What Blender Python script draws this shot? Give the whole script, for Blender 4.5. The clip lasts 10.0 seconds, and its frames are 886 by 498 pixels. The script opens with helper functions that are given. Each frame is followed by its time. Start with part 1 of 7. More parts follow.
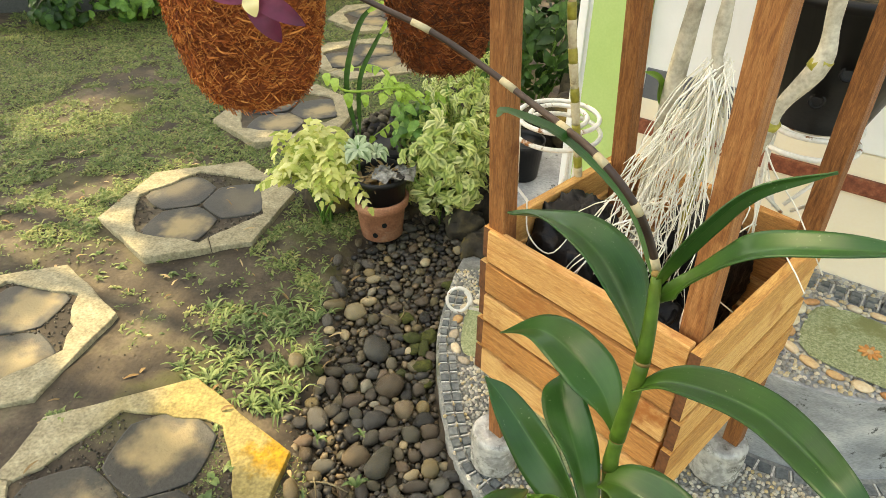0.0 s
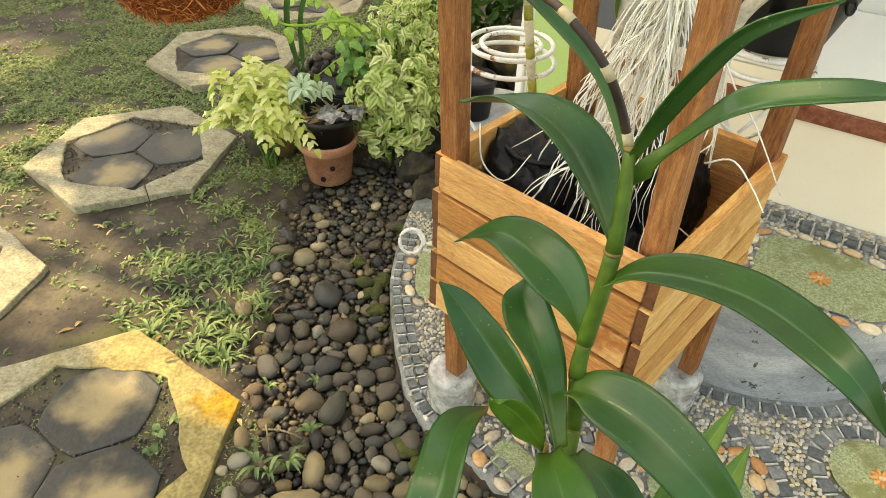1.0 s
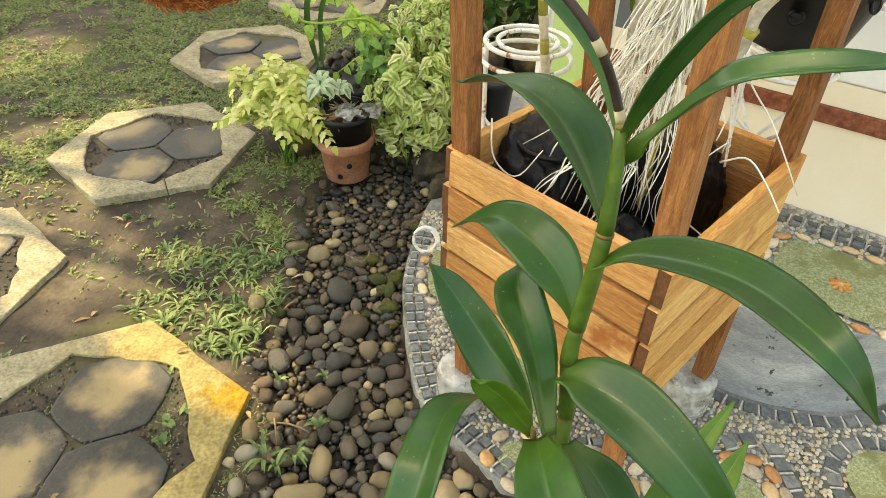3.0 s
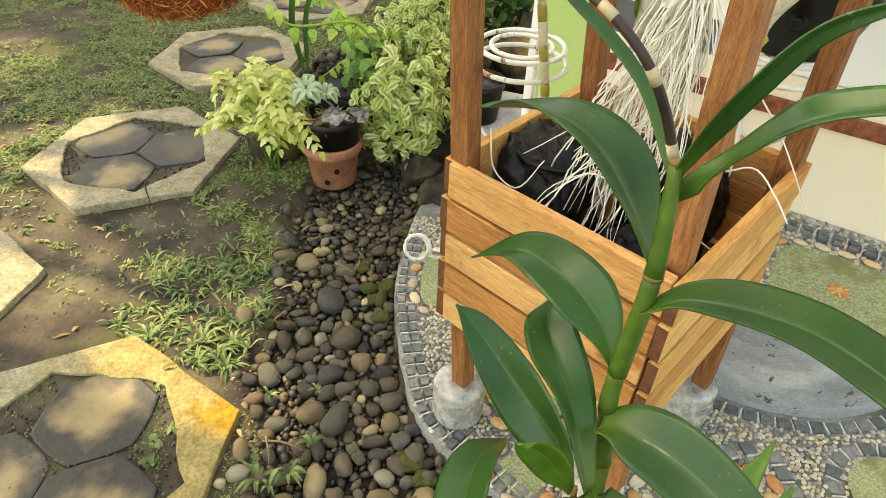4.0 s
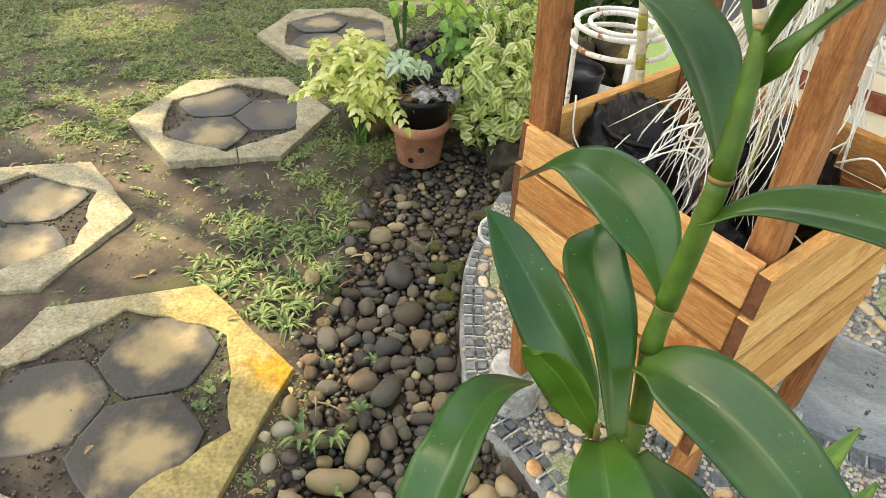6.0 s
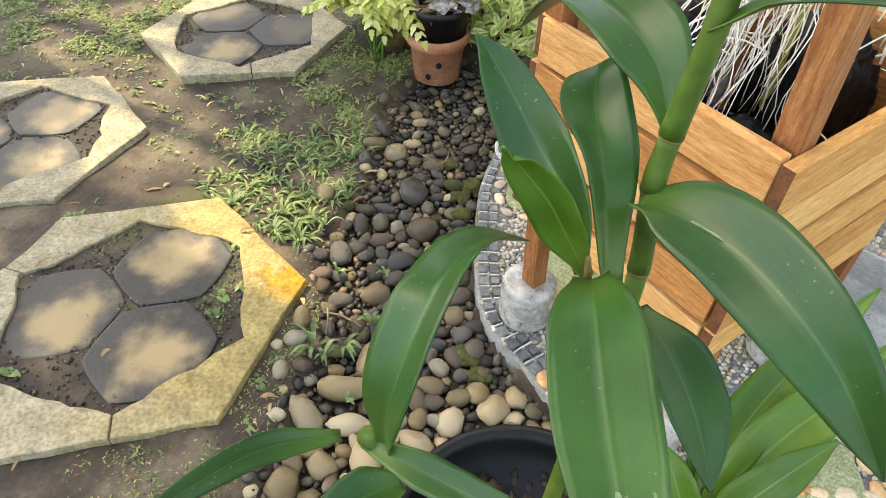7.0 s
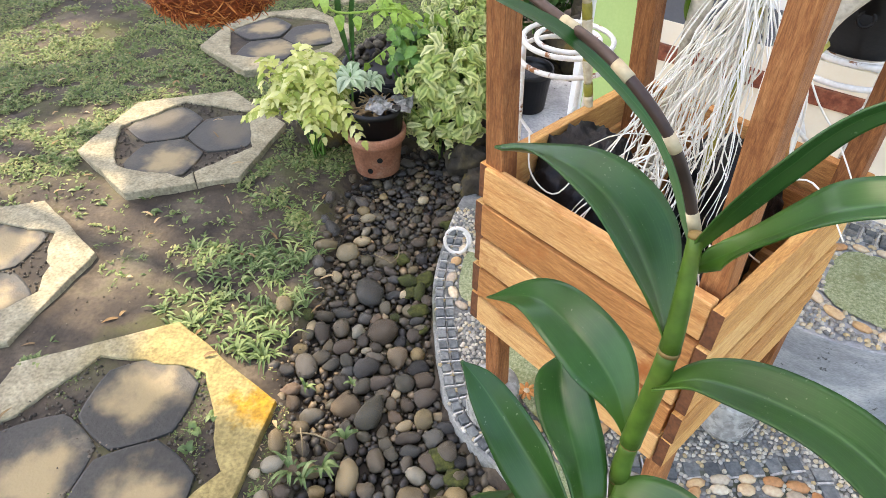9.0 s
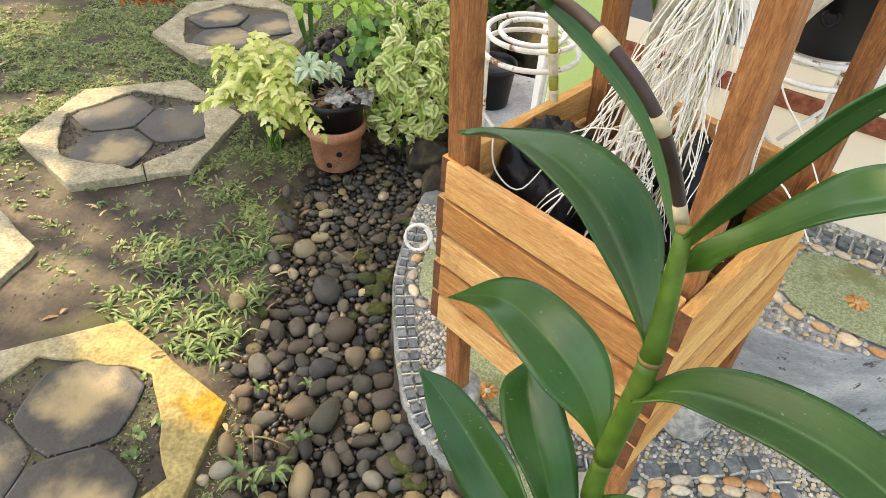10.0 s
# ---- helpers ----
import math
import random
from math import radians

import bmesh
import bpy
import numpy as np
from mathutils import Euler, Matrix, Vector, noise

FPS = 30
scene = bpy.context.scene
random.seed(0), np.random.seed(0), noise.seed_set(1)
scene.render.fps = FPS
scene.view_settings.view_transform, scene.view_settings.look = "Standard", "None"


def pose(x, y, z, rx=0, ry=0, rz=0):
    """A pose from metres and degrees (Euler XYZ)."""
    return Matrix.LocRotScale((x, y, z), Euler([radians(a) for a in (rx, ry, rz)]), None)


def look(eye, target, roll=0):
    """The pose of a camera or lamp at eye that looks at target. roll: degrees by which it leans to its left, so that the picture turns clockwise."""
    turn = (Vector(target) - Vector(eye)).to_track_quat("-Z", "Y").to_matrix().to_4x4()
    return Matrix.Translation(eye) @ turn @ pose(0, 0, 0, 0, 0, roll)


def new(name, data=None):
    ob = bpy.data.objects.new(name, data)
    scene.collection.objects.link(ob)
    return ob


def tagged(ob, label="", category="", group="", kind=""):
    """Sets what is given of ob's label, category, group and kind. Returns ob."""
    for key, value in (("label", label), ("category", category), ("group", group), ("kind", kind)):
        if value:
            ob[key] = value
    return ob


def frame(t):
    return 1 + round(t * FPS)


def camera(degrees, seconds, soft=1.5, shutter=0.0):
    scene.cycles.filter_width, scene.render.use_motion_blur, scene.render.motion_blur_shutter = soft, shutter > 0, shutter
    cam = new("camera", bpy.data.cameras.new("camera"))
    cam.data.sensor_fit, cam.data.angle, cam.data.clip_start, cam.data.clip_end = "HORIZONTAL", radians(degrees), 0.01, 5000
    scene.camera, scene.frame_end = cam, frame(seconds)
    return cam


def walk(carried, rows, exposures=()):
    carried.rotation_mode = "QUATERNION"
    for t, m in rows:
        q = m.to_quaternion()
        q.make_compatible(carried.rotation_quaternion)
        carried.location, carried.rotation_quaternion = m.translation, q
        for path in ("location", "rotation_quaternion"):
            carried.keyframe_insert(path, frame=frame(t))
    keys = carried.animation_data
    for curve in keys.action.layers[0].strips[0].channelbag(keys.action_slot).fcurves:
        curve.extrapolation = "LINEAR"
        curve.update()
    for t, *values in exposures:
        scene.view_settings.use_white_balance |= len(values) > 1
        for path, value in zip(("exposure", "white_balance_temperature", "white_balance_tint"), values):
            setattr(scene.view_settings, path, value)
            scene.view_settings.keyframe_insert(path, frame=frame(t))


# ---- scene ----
cam = camera(67.5, 10.0, 0.6)
PATH = [
    (0, (0.174, 0.141, 1.19), (0.067, 1.764, 0.026), 0.4),
    (0.5, (0.158, 0.166, 1.167), (0.176, 1.776, -0.02), 1.0),
    (1, (0.177, 0.159, 1.125), (0.214, 1.707, -0.141), 2.1),
    (1.5, (0.205, 0.161, 1.099), (0.22, 1.72, -0.153), 2.4),
    (2, (0.212, 0.145, 1.091), (0.161, 1.707, -0.158), 3.3),
    (2.5, (0.218, 0.139, 1.104), (0.152, 1.721, -0.117), 3.0),
    (3, (0.197, 0.155, 1.11), (0.169, 1.71, -0.147), 1.8),
    (3.2, (0.184, 0.168, 1.113), (0.21, 1.724, -0.143), 1.8),
    (4.3, (0.168, 0.199, 1.099), (0.186, 1.745, -0.169), 2.9),
    (4.5, (0.169, 0.201, 1.079), (0.132, 1.739, -0.198), 2.1),
    (5, (0.187, 0.21, 1.045), (0.03, 1.757, -0.212), 1.9),
    (5.5, (0.197, 0.203, 1.04), (-0.003, 1.752, -0.21), 3.2),
    (6.8, (0.22, 0.193, 0.995), (-0.051, 1.662, -0.334), 1.6),
    (7, (0.226, 0.19, 0.98), (-0.044, 1.595, -0.417), 1.9),
    (7.5, (0.237, 0.199, 0.959), (-0.001, 1.528, -0.516), 1.8),
    (8, (0.231, 0.227, 1.017), (-0.003, 1.619, -0.4), 0.5),
    (8.5, (0.21, 0.235, 1.102), (-0.003, 1.695, -0.249), -0.5),
    (9, (0.191, 0.24, 1.128), (0.073, 1.74, -0.189), 0.3),
    (9.5, (0.185, 0.255, 1.1), (0.118, 1.752, -0.224), 1.1),
    (10, (0.191, 0.268, 1.102), (0.19, 1.771, -0.218), 3.7),
]
walk(cam, [(t, look(eye, target, roll)) for t, eye, target, roll in PATH], [(0, 2.34, 10700, 6), (1.0, 2.29, 10700, 6), (2.0, 2.32, 10700, 6), (4.5, 2.33, 10700, 6), (5.2, 2.39, 10200, 7), (5.5, 2.39, 9700, 8), (7.0, 2.49, 8500, 12), (7.6, 2.57, 7300, 14), (8.1, 2.62, 6900, 17), (8.6, 2.52, 7500, 18), (9.1, 2.47, 7700, 16), (9.5, 2.42, 8800, 13), (10, 2.42, 8850, 13)])
# world, sun and exposure
SUN_TO = Vector((-0.48, 0.32, 0.82)).normalized()
world = bpy.data.worlds.new("world")
scene.world = world
world.use_nodes = True
wn = world.node_tree.nodes
wn.clear()
sky = wn.new("ShaderNodeTexSky")
sky.sky_type = 'NISHITA'
sky.sun_disc = False
sky.sun_elevation = math.asin(SUN_TO.z)
sky.sun_rotation = math.atan2(SUN_TO.x, SUN_TO.y)
sky.air_density, sky.dust_density = 1.0, 2.5
bg = wn.new("ShaderNodeBackground")
bg.inputs["Strength"].default_value = 0.15
wo = wn.new("ShaderNodeOutputWorld")
world.node_tree.links.new(sky.outputs[0], bg.inputs["Color"])
world.node_tree.links.new(bg.outputs[0], wo.inputs["Surface"])
sun_data = bpy.data.lights.new("sun", 'SUN')
sun_data.energy, sun_data.angle, sun_data.color = 1.27, radians(0.6), (1.0, 0.92, 0.76)
sun = new("sun", sun_data)
sun.matrix_world = look(SUN_TO * 20, (0, 0, 0))


# ---- materials ----
def srgb(r, g, b):
    f = lambda c: (c / 255) / 12.92 if c <= 10 else (((c / 255) + 0.055) / 1.055) ** 2.4
    return (f(r), f(g), f(b), 1)


def material(name, cols, scale=20.0, rough=0.7, bump=0.3, fine=150.0, stain=None, stain_scale=4.0, stain_at=(0.5, 0.65),
             rand=0.0, island=0.0, stretch=(1, 1, 1), metal=0.0, spec=0.4, glow=0.0, coord="Object", coat=0.0, speck=0.5, warp=0.0):
    """A surface of two or three colours mixed by noise, with grain, stains and relief. rand: change from object to object;
    island: from piece to piece of one mesh; glow: share of light let through, as in leaves."""
    m = bpy.data.materials.new(name)
    m.use_nodes = True
    nt = m.node_tree
    nodes, link = nt.nodes, nt.links.new
    p = nodes["Principled BSDF"]
    tc = nodes.new("ShaderNodeTexCoord")
    mp = nodes.new("ShaderNodeMapping")
    mp.inputs["Scale"].default_value = stretch
    src = nodes.new("ShaderNodeNewGeometry").outputs["Position"] if coord == "World" else tc.outputs["Object"]
    if rand:
        oi = nodes.new("ShaderNodeObjectInfo")
        add = nodes.new("ShaderNodeVectorMath")
        mul = nodes.new("ShaderNodeMath")
        mul.operation = 'MULTIPLY'
        mul.inputs[1].default_value = 13.7
        link(oi.outputs["Random"], mul.inputs[0])
        link(src, add.inputs[0])
        link(mul.outputs[0], add.inputs[1])
        src = add.outputs[0]
    link(src, mp.inputs["Vector"])
    n1 = nodes.new("ShaderNodeTexNoise")
    n1.inputs["Scale"].default_value, n1.inputs["Detail"].default_value, n1.inputs["Roughness"].default_value = scale, 5, 0.6
    n1.inputs["Distortion"].default_value = warp
    link(mp.outputs[0], n1.inputs["Vector"])
    ramp = nodes.new("ShaderNodeValToRGB")
    els = ramp.color_ramp.elements
    while len(els) < len(cols):
        els.new(0.5)
    for i, c in enumerate(cols):
        els[i].position = 0.32 + 0.36 * i / max(1, len(cols) - 1)
        els[i].color = c
    fac = n1.outputs["Fac"]
    if rand or island:
        if rand:
            rnd = nodes.new("ShaderNodeObjectInfo").outputs["Random"]
            amt = rand
        else:
            rnd = nodes.new("ShaderNodeNewGeometry").outputs["Random Per Island"]
            amt = island
        mx = nodes.new("ShaderNodeMix")
        mx.data_type = 'FLOAT'
        mx.inputs[0].default_value = amt
        rr = nodes.new("ShaderNodeMapRange")
        rr.inputs["To Min"].default_value, rr.inputs["To Max"].default_value = 0.27, 0.71
        link(rnd, rr.inputs[0])
        link(fac, mx.inputs[2])
        link(rr.outputs[0], mx.inputs[3])
        fac = mx.outputs[0]
    link(fac, ramp.inputs[0])
    col = ramp.outputs[0]
    n2 = nodes.new("ShaderNodeTexNoise")
    n2.inputs["Scale"].default_value, n2.inputs["Detail"].default_value = fine, 4
    link(mp.outputs[0], n2.inputs["Vector"])
    grain = nodes.new("ShaderNodeMix")
    grain.data_type, grain.blend_type = 'RGBA', 'OVERLAY'
    grain.inputs[0].default_value = speck
    link(col, grain.inputs[6])
    link(n2.outputs["Fac"], grain.inputs[7])
    col = grain.outputs[2]
    if stain is not None:
        n3 = nodes.new("ShaderNodeTexNoise")
        n3.inputs["Scale"].default_value, n3.inputs["Detail"].default_value, n3.inputs["Roughness"].default_value = stain_scale, 6, 0.65
        link(src, n3.inputs["Vector"])
        r3 = nodes.new("ShaderNodeMapRange")
        r3.interpolation_type = 'SMOOTHSTEP'
        r3.inputs["From Min"].default_value, r3.inputs["From Max"].default_value = stain_at
        link(n3.outputs["Fac"], r3.inputs[0])
        sm = nodes.new("ShaderNodeMix")
        sm.data_type = 'RGBA'
        link(r3.outputs[0], sm.inputs[0])
        link(col, sm.inputs[6])
        sm.inputs[7].default_value = stain
        col = sm.outputs[2]
    link(col, p.inputs["Base Color"])
    rm = nodes.new("ShaderNodeMapRange")
    rm.inputs["To Min"].default_value, rm.inputs["To Max"].default_value = max(0.03, rough - 0.12), min(1, rough + 0.12)
    link(n1.outputs["Fac"], rm.inputs[0])
    link(rm.outputs[0], p.inputs["Roughness"])
    p.inputs["Metallic"].default_value = metal
    p.inputs["Specular IOR Level"].default_value = spec
    p.inputs["Coat Weight"].default_value = coat
    if bump:
        hs = nodes.new("ShaderNodeMath")
        hs.operation = 'MULTIPLY_ADD'
        hs.inputs[1].default_value = 0.5
        link(n2.outputs["Fac"], hs.inputs[0])
        link(n1.outputs["Fac"], hs.inputs[2])
        b = nodes.new("ShaderNodeBump")
        b.inputs["Strength"].default_value, b.inputs["Distance"].default_value = bump, 0.004
        link(hs.outputs[0], b.inputs["Height"])
        link(b.outputs[0], p.inputs["Normal"])
    if glow:
        tr = nodes.new("ShaderNodeBsdfTranslucent")
        mixs = nodes.new("ShaderNodeMixShader")
        mixs.inputs[0].default_value = glow
        link(col, tr.inputs["Color"])
        link(p.outputs[0], mixs.inputs[1])
        link(tr.outputs[0], mixs.inputs[2])
        link(mixs.outputs[0], nodes["Material Output"].inputs["Surface"])
    return m


SOIL = material("soil", [srgb(38, 33, 27), srgb(72, 63, 51), srgb(116, 105, 86)], 6, 0.75, 1.0, 90, srgb(66, 68, 34), 3.0, (0.5, 0.66), coord="World", spec=0.3)
CONCRETE = material("old_concrete", [srgb(130, 122, 97), srgb(150, 141, 114), srgb(168, 159, 132)], 22, 0.85, 1.0, 130, srgb(106, 99, 74), 17, (0.58, 0.74), coord="World", speck=0.75)
PAVER = material("grey_paver", [srgb(34, 36, 34), srgb(47, 49, 46), srgb(64, 64, 59)], 7, 0.5, 0.4, 170, srgb(112, 104, 84), 5, (0.58, 0.74), rand=0.25)
STONE = material("river_stone", [srgb(38, 36, 33), srgb(66, 66, 64), srgb(84, 68, 48), srgb(52, 55, 56), srgb(104, 92, 60), srgb(76, 72, 62), srgb(94, 78, 62), srgb(84, 84, 78), srgb(112, 100, 74)], 34, 0.45, 0.6, 160, srgb(78, 74, 46), 34, (0.55, 0.72), rand=0.86, spec=0.5, speck=0.75)
STONE_PALE = material("pale_river_stone", [srgb(100, 88, 62), srgb(140, 120, 80), srgb(132, 128, 112), srgb(166, 146, 108), srgb(182, 170, 140)], 22, 0.5, 0.4, 140, srgb(96, 86, 56), 26, (0.55, 0.72), rand=0.78, spec=0.45)
STONE_TAN = material("tan_river_stone", [srgb(72, 64, 50), srgb(98, 86, 62), srgb(88, 80, 68), srgb(122, 106, 74), srgb(102, 82, 66), srgb(138, 122, 88)], 30, 0.48, 0.5, 150, srgb(70, 62, 40), 30, (0.55, 0.72), rand=0.8, spec=0.45, speck=0.7)
STONE_MOSSY = material("mossy_river_stone", [srgb(46, 44, 36), srgb(62, 60, 46), srgb(56, 58, 34)], 30, 0.7, 0.7, 150, srgb(74, 86, 24), 26, (0.42, 0.6), rand=0.5, spec=0.3, speck=0.7)
STONE_JOIN = material("small_river_stone", [srgb(22, 20, 18), srgb(52, 46, 36), srgb(44, 43, 41), srgb(84, 74, 56), srgb(74, 72, 64), srgb(104, 88, 66), srgb(140, 126, 98)], 22, 0.5, 0.3, 140, srgb(66, 64, 42), 20, (0.57, 0.74), island=0.8, spec=0.45, coord="World")
MORTAR = material("grey_mortar", [srgb(104, 106, 104), srgb(134, 135, 130), srgb(156, 156, 149)], 16, 0.85, 0.5, 200, srgb(88, 92, 72), 6, coord="World")
MOSAIC = material("small_mosaic_pebble", [srgb(116, 116, 112), srgb(158, 155, 144), srgb(202, 196, 178), srgb(186, 166, 122)], 18, 0.6, 0.1, 160, island=0.9, coord="World")
CHIP = material("slate_chip", [srgb(70, 75, 76), srgb(102, 107, 106), srgb(140, 142, 136)], 60, 0.6, 0.4, 160, rand=0.5)
WHITE_CHIP = material("white_marble_strip", [srgb(168, 166, 158), srgb(206, 204, 196)], 40, 0.5, 0.1, 160, rand=0.5)
OVAL = material("oval_pebble", [srgb(176, 160, 136), srgb(222, 208, 178), srgb(206, 168, 118), srgb(186, 130, 82)], 10, 0.5, 0.1, 140, rand=0.9)
GREENBED = material("green_gravel", [srgb(120, 132, 92), srgb(154, 162, 120), srgb(184, 188, 152)], 190, 0.85, 0.9, 420, srgb(128, 132, 84), 9, coord="World")
DRUMSIDE = material("smooth_grey_plaster", [srgb(126, 130, 132), srgb(154, 157, 158), srgb(180, 181, 178)], 7, 0.55, 0.3, 140, srgb(66, 68, 66), 26, (0.60, 0.66), stretch=(1, 1, 3.0), coord="World")
WALL = material("cream_paint", [srgb(243, 229, 202), srgb(248, 236, 211)], 5, 0.6, 0.1, 180, coord="World", speck=0.12)
WALL_WHITE = material("white_paint", [srgb(238, 238, 234), srgb(245, 245, 241)], 5, 0.55, 0.1, 180, coord="World", speck=0.12)
WALL_GREEN = material("light_green_paint", [srgb(178, 206, 126), srgb(188, 214, 136)], 5, 0.6, 0.1, 180, coord="World", speck=0.12)
WALL_SHADE = material("wall_shade_grey", [srgb(92, 94, 98), srgb(106, 108, 112)], 5, 0.6, 0.1, 180, coord="World", speck=0.12)
TRIM = material("red_brown_tile", [srgb(112, 58, 42), srgb(140, 78, 56), srgb(160, 98, 72)], 60, 0.5, 0.6, 220, coord="World")
WOOD = material("planed_wood", [srgb(146, 92, 50), srgb(194, 138, 82), srgb(224, 180, 120)], 5, 0.62, 0.45, 60, srgb(164, 98, 52), 9, (0.54, 0.70), rand=0.5, stretch=(2.4, 22, 22), spec=0.22, speck=0.7, warp=1.6)
POSTWOOD = material("post_wood", [srgb(104, 64, 38), srgb(148, 96, 58), srgb(180, 126, 80)], 6, 0.62, 0.45, 60, srgb(108, 64, 36), 9, (0.55, 0.72), rand=0.3, stretch=(24, 24, 2.2), spec=0.22, speck=0.7, warp=1.4)
# brighter copy of planed_wood that paints the light on the side slats
WOOD_LIT = material("lit_planed_wood", [srgb(166, 110, 58), srgb(208, 156, 92), srgb(234, 194, 130)], 5, 0.62, 0.45, 60, srgb(182, 118, 62), 9, (0.56, 0.72), rand=0.45, stretch=(2.4, 22, 22), spec=0.22, speck=0.7, warp=1.6)
ENDGRAIN = material("end_grain", [srgb(84, 50, 30), srgb(122, 78, 48)], 60, 0.8, 0.5, 200)
BOTTLE = material("cloudy_plastic_over_cement", [srgb(136, 135, 130), srgb(168, 167, 160), srgb(196, 195, 187)], 26, 0.28, 0.5, 90, srgb(98, 96, 88), 22, (0.52, 0.66), spec=0.6, coat=0.6)
BLACKBAG = material("black_plastic_bag", [srgb(8, 8, 9), srgb(17, 17, 18)], 26, 0.45, 1.0, 70, spec=0.28)
BLACKPOT = material("black_plastic_pot", [srgb(12, 12, 13), srgb(20, 20, 21)], 14, 0.42, 0.1, 140, srgb(70, 68, 62), 9, (0.66, 0.8), spec=0.35)
TERRACOTTA = material("terracotta", [srgb(148, 96, 70), srgb(172, 116, 88), srgb(186, 138, 110)], 14, 0.8, 0.3, 160, srgb(196, 176, 158), 10, (0.6, 0.78))
IRON = material("white_painted_iron", [srgb(214, 210, 200), srgb(232, 229, 220)], 20, 0.5, 0.2, 140, srgb(142, 92, 52), 22, (0.58, 0.63), coord="World")
COIR = material("coir_fibre", [srgb(112, 50, 20), srgb(176, 92, 40), srgb(222, 148, 82)], 30, 0.95, 0.6, 240, island=0.85)
COIR_DARK = material("dark_coir_fibre", [srgb(74, 36, 17), srgb(120, 62, 28), srgb(176, 106, 58)], 30, 0.95, 0.6, 240, island=0.85)
COIR_CORE = material("coir_core", [srgb(104, 46, 18), srgb(156, 80, 36)], 60, 0.95, 1.0, 240)


def blade_material(name, cols, base, rib, spots=0.0):
    """A glossy strap leaf: pale midrib, fine lengthwise veins, yellower at its foot, with small pale scars."""
    m = material(name, cols, 14, 0.36, 0.0, 120, rand=0.35, spec=0.36, speck=0.12, coat=0.2)
    nt = m.node_tree
    nodes, link = nt.nodes, nt.links.new
    p = nodes["Principled BSDF"]
    col = p.inputs["Base Color"].links[0].from_socket
    at = nodes.new("ShaderNodeAttribute")
    at.attribute_name = "blade"
    xyz = nodes.new("ShaderNodeSeparateXYZ")
    link(at.outputs["Vector"], xyz.inputs[0])
    ab = nodes.new("ShaderNodeMath")
    ab.operation = 'ABSOLUTE'
    link(xyz.outputs["Y"], ab.inputs[0])

    def blend(fac, colour, amount):
        nonlocal col
        k = nodes.new("ShaderNodeMath")
        k.operation = 'MULTIPLY'
        k.inputs[1].default_value = amount
        link(fac, k.inputs[0])
        mx = nodes.new("ShaderNodeMix")
        mx.data_type = 'RGBA'
        link(k.outputs[0], mx.inputs[0])
        link(col, mx.inputs[6])
        mx.inputs[7].default_value = colour
        col = mx.outputs[2]

    def step(value, a, b):
        r = nodes.new("ShaderNodeMapRange")
        r.interpolation_type = 'SMOOTHSTEP'
        r.inputs["From Min"].default_value, r.inputs["From Max"].default_value = a, b
        link(value, r.inputs[0])
        return r.outputs[0]

    p.inputs["Coat Roughness"].default_value = 0.28
    blend(step(xyz.outputs["X"], 0.35, 0.0), base, 0.5)
    blend(step(ab.outputs[0], 0.07, 0.0), rib, 0.34)
    mp = nodes.new("ShaderNodeMapping")
    mp.inputs["Scale"].default_value = (1.5, 26, 1)
    link(at.outputs["Vector"], mp.inputs["Vector"])
    veins = nodes.new("ShaderNodeTexNoise")
    veins.inputs["Scale"].default_value, veins.inputs["Detail"].default_value = 1.0, 3
    link(mp.outputs[0], veins.inputs["Vector"])
    blend(step(veins.outputs["Fac"], 0.48, 0.70), rib, 0.09)
    if spots:
        tc = nodes.new("ShaderNodeTexCoord")
        dots = nodes.new("ShaderNodeTexNoise")
        dots.inputs["Scale"].default_value, dots.inputs["Detail"].default_value = 420, 2
        link(tc.outputs["Object"], dots.inputs["Vector"])
        patch = nodes.new("ShaderNodeTexNoise")
        patch.inputs["Scale"].default_value = 26
        link(tc.outputs["Object"], patch.inputs["Vector"])
        mul = nodes.new("ShaderNodeMath")
        mul.operation = 'MULTIPLY'
        link(step(dots.outputs["Fac"], 0.67, 0.74), mul.inputs[0])
        link(step(patch.outputs["Fac"], 0.48, 0.62), mul.inputs[1])
        blend(mul.outputs[0], srgb(196, 204, 176), spots)
    link(col, p.inputs["Base Color"])
    b = nodes.new("ShaderNodeBump")
    b.inputs["Strength"].default_value, b.inputs["Distance"].default_value = 0.05, 0.0012
    link(veins.outputs["Fac"], b.inputs["Height"])
    link(b.outputs[0], p.inputs["Normal"])
    tr = nodes.new("ShaderNodeBsdfTranslucent")
    mixs = nodes.new("ShaderNodeMixShader")
    mixs.inputs[0].default_value = 0.2
    link(col, tr.inputs["Color"])
    link(p.outputs[0], mixs.inputs[1])
    link(tr.outputs[0], mixs.inputs[2])
    link(mixs.outputs[0], nodes["Material Output"].inputs["Surface"])
    return m


LEAF_ORCHID = blade_material("orchid_leaf", [srgb(27, 64, 25), srgb(38, 82, 32), srgb(55, 101, 43)], srgb(92, 128, 42), srgb(84, 122, 70), 0.2)
LEAF_YOUNG = blade_material("young_orchid_leaf", [srgb(56, 96, 26), srgb(72, 114, 30), srgb(94, 132, 42)], srgb(122, 148, 54), srgb(150, 178, 98))
LEAF_GLINT = material("leaf_glint_mark", [srgb(78, 106, 66), srgb(104, 128, 90), srgb(136, 150, 118)], 160, 0.7, 0.3, 300, speck=0.6)
STEM_ORCHID = material("orchid_cane", [srgb(50, 78, 24), srgb(68, 96, 30), srgb(92, 110, 42)], 16, 0.5, 0.12, 120, srgb(120, 100, 50), 14, (0.62, 0.8), spec=0.3)
SHEATH = material("dry_sheath", [srgb(104, 84, 42), srgb(140, 116, 62)], 30, 0.7, 0.2, 160)
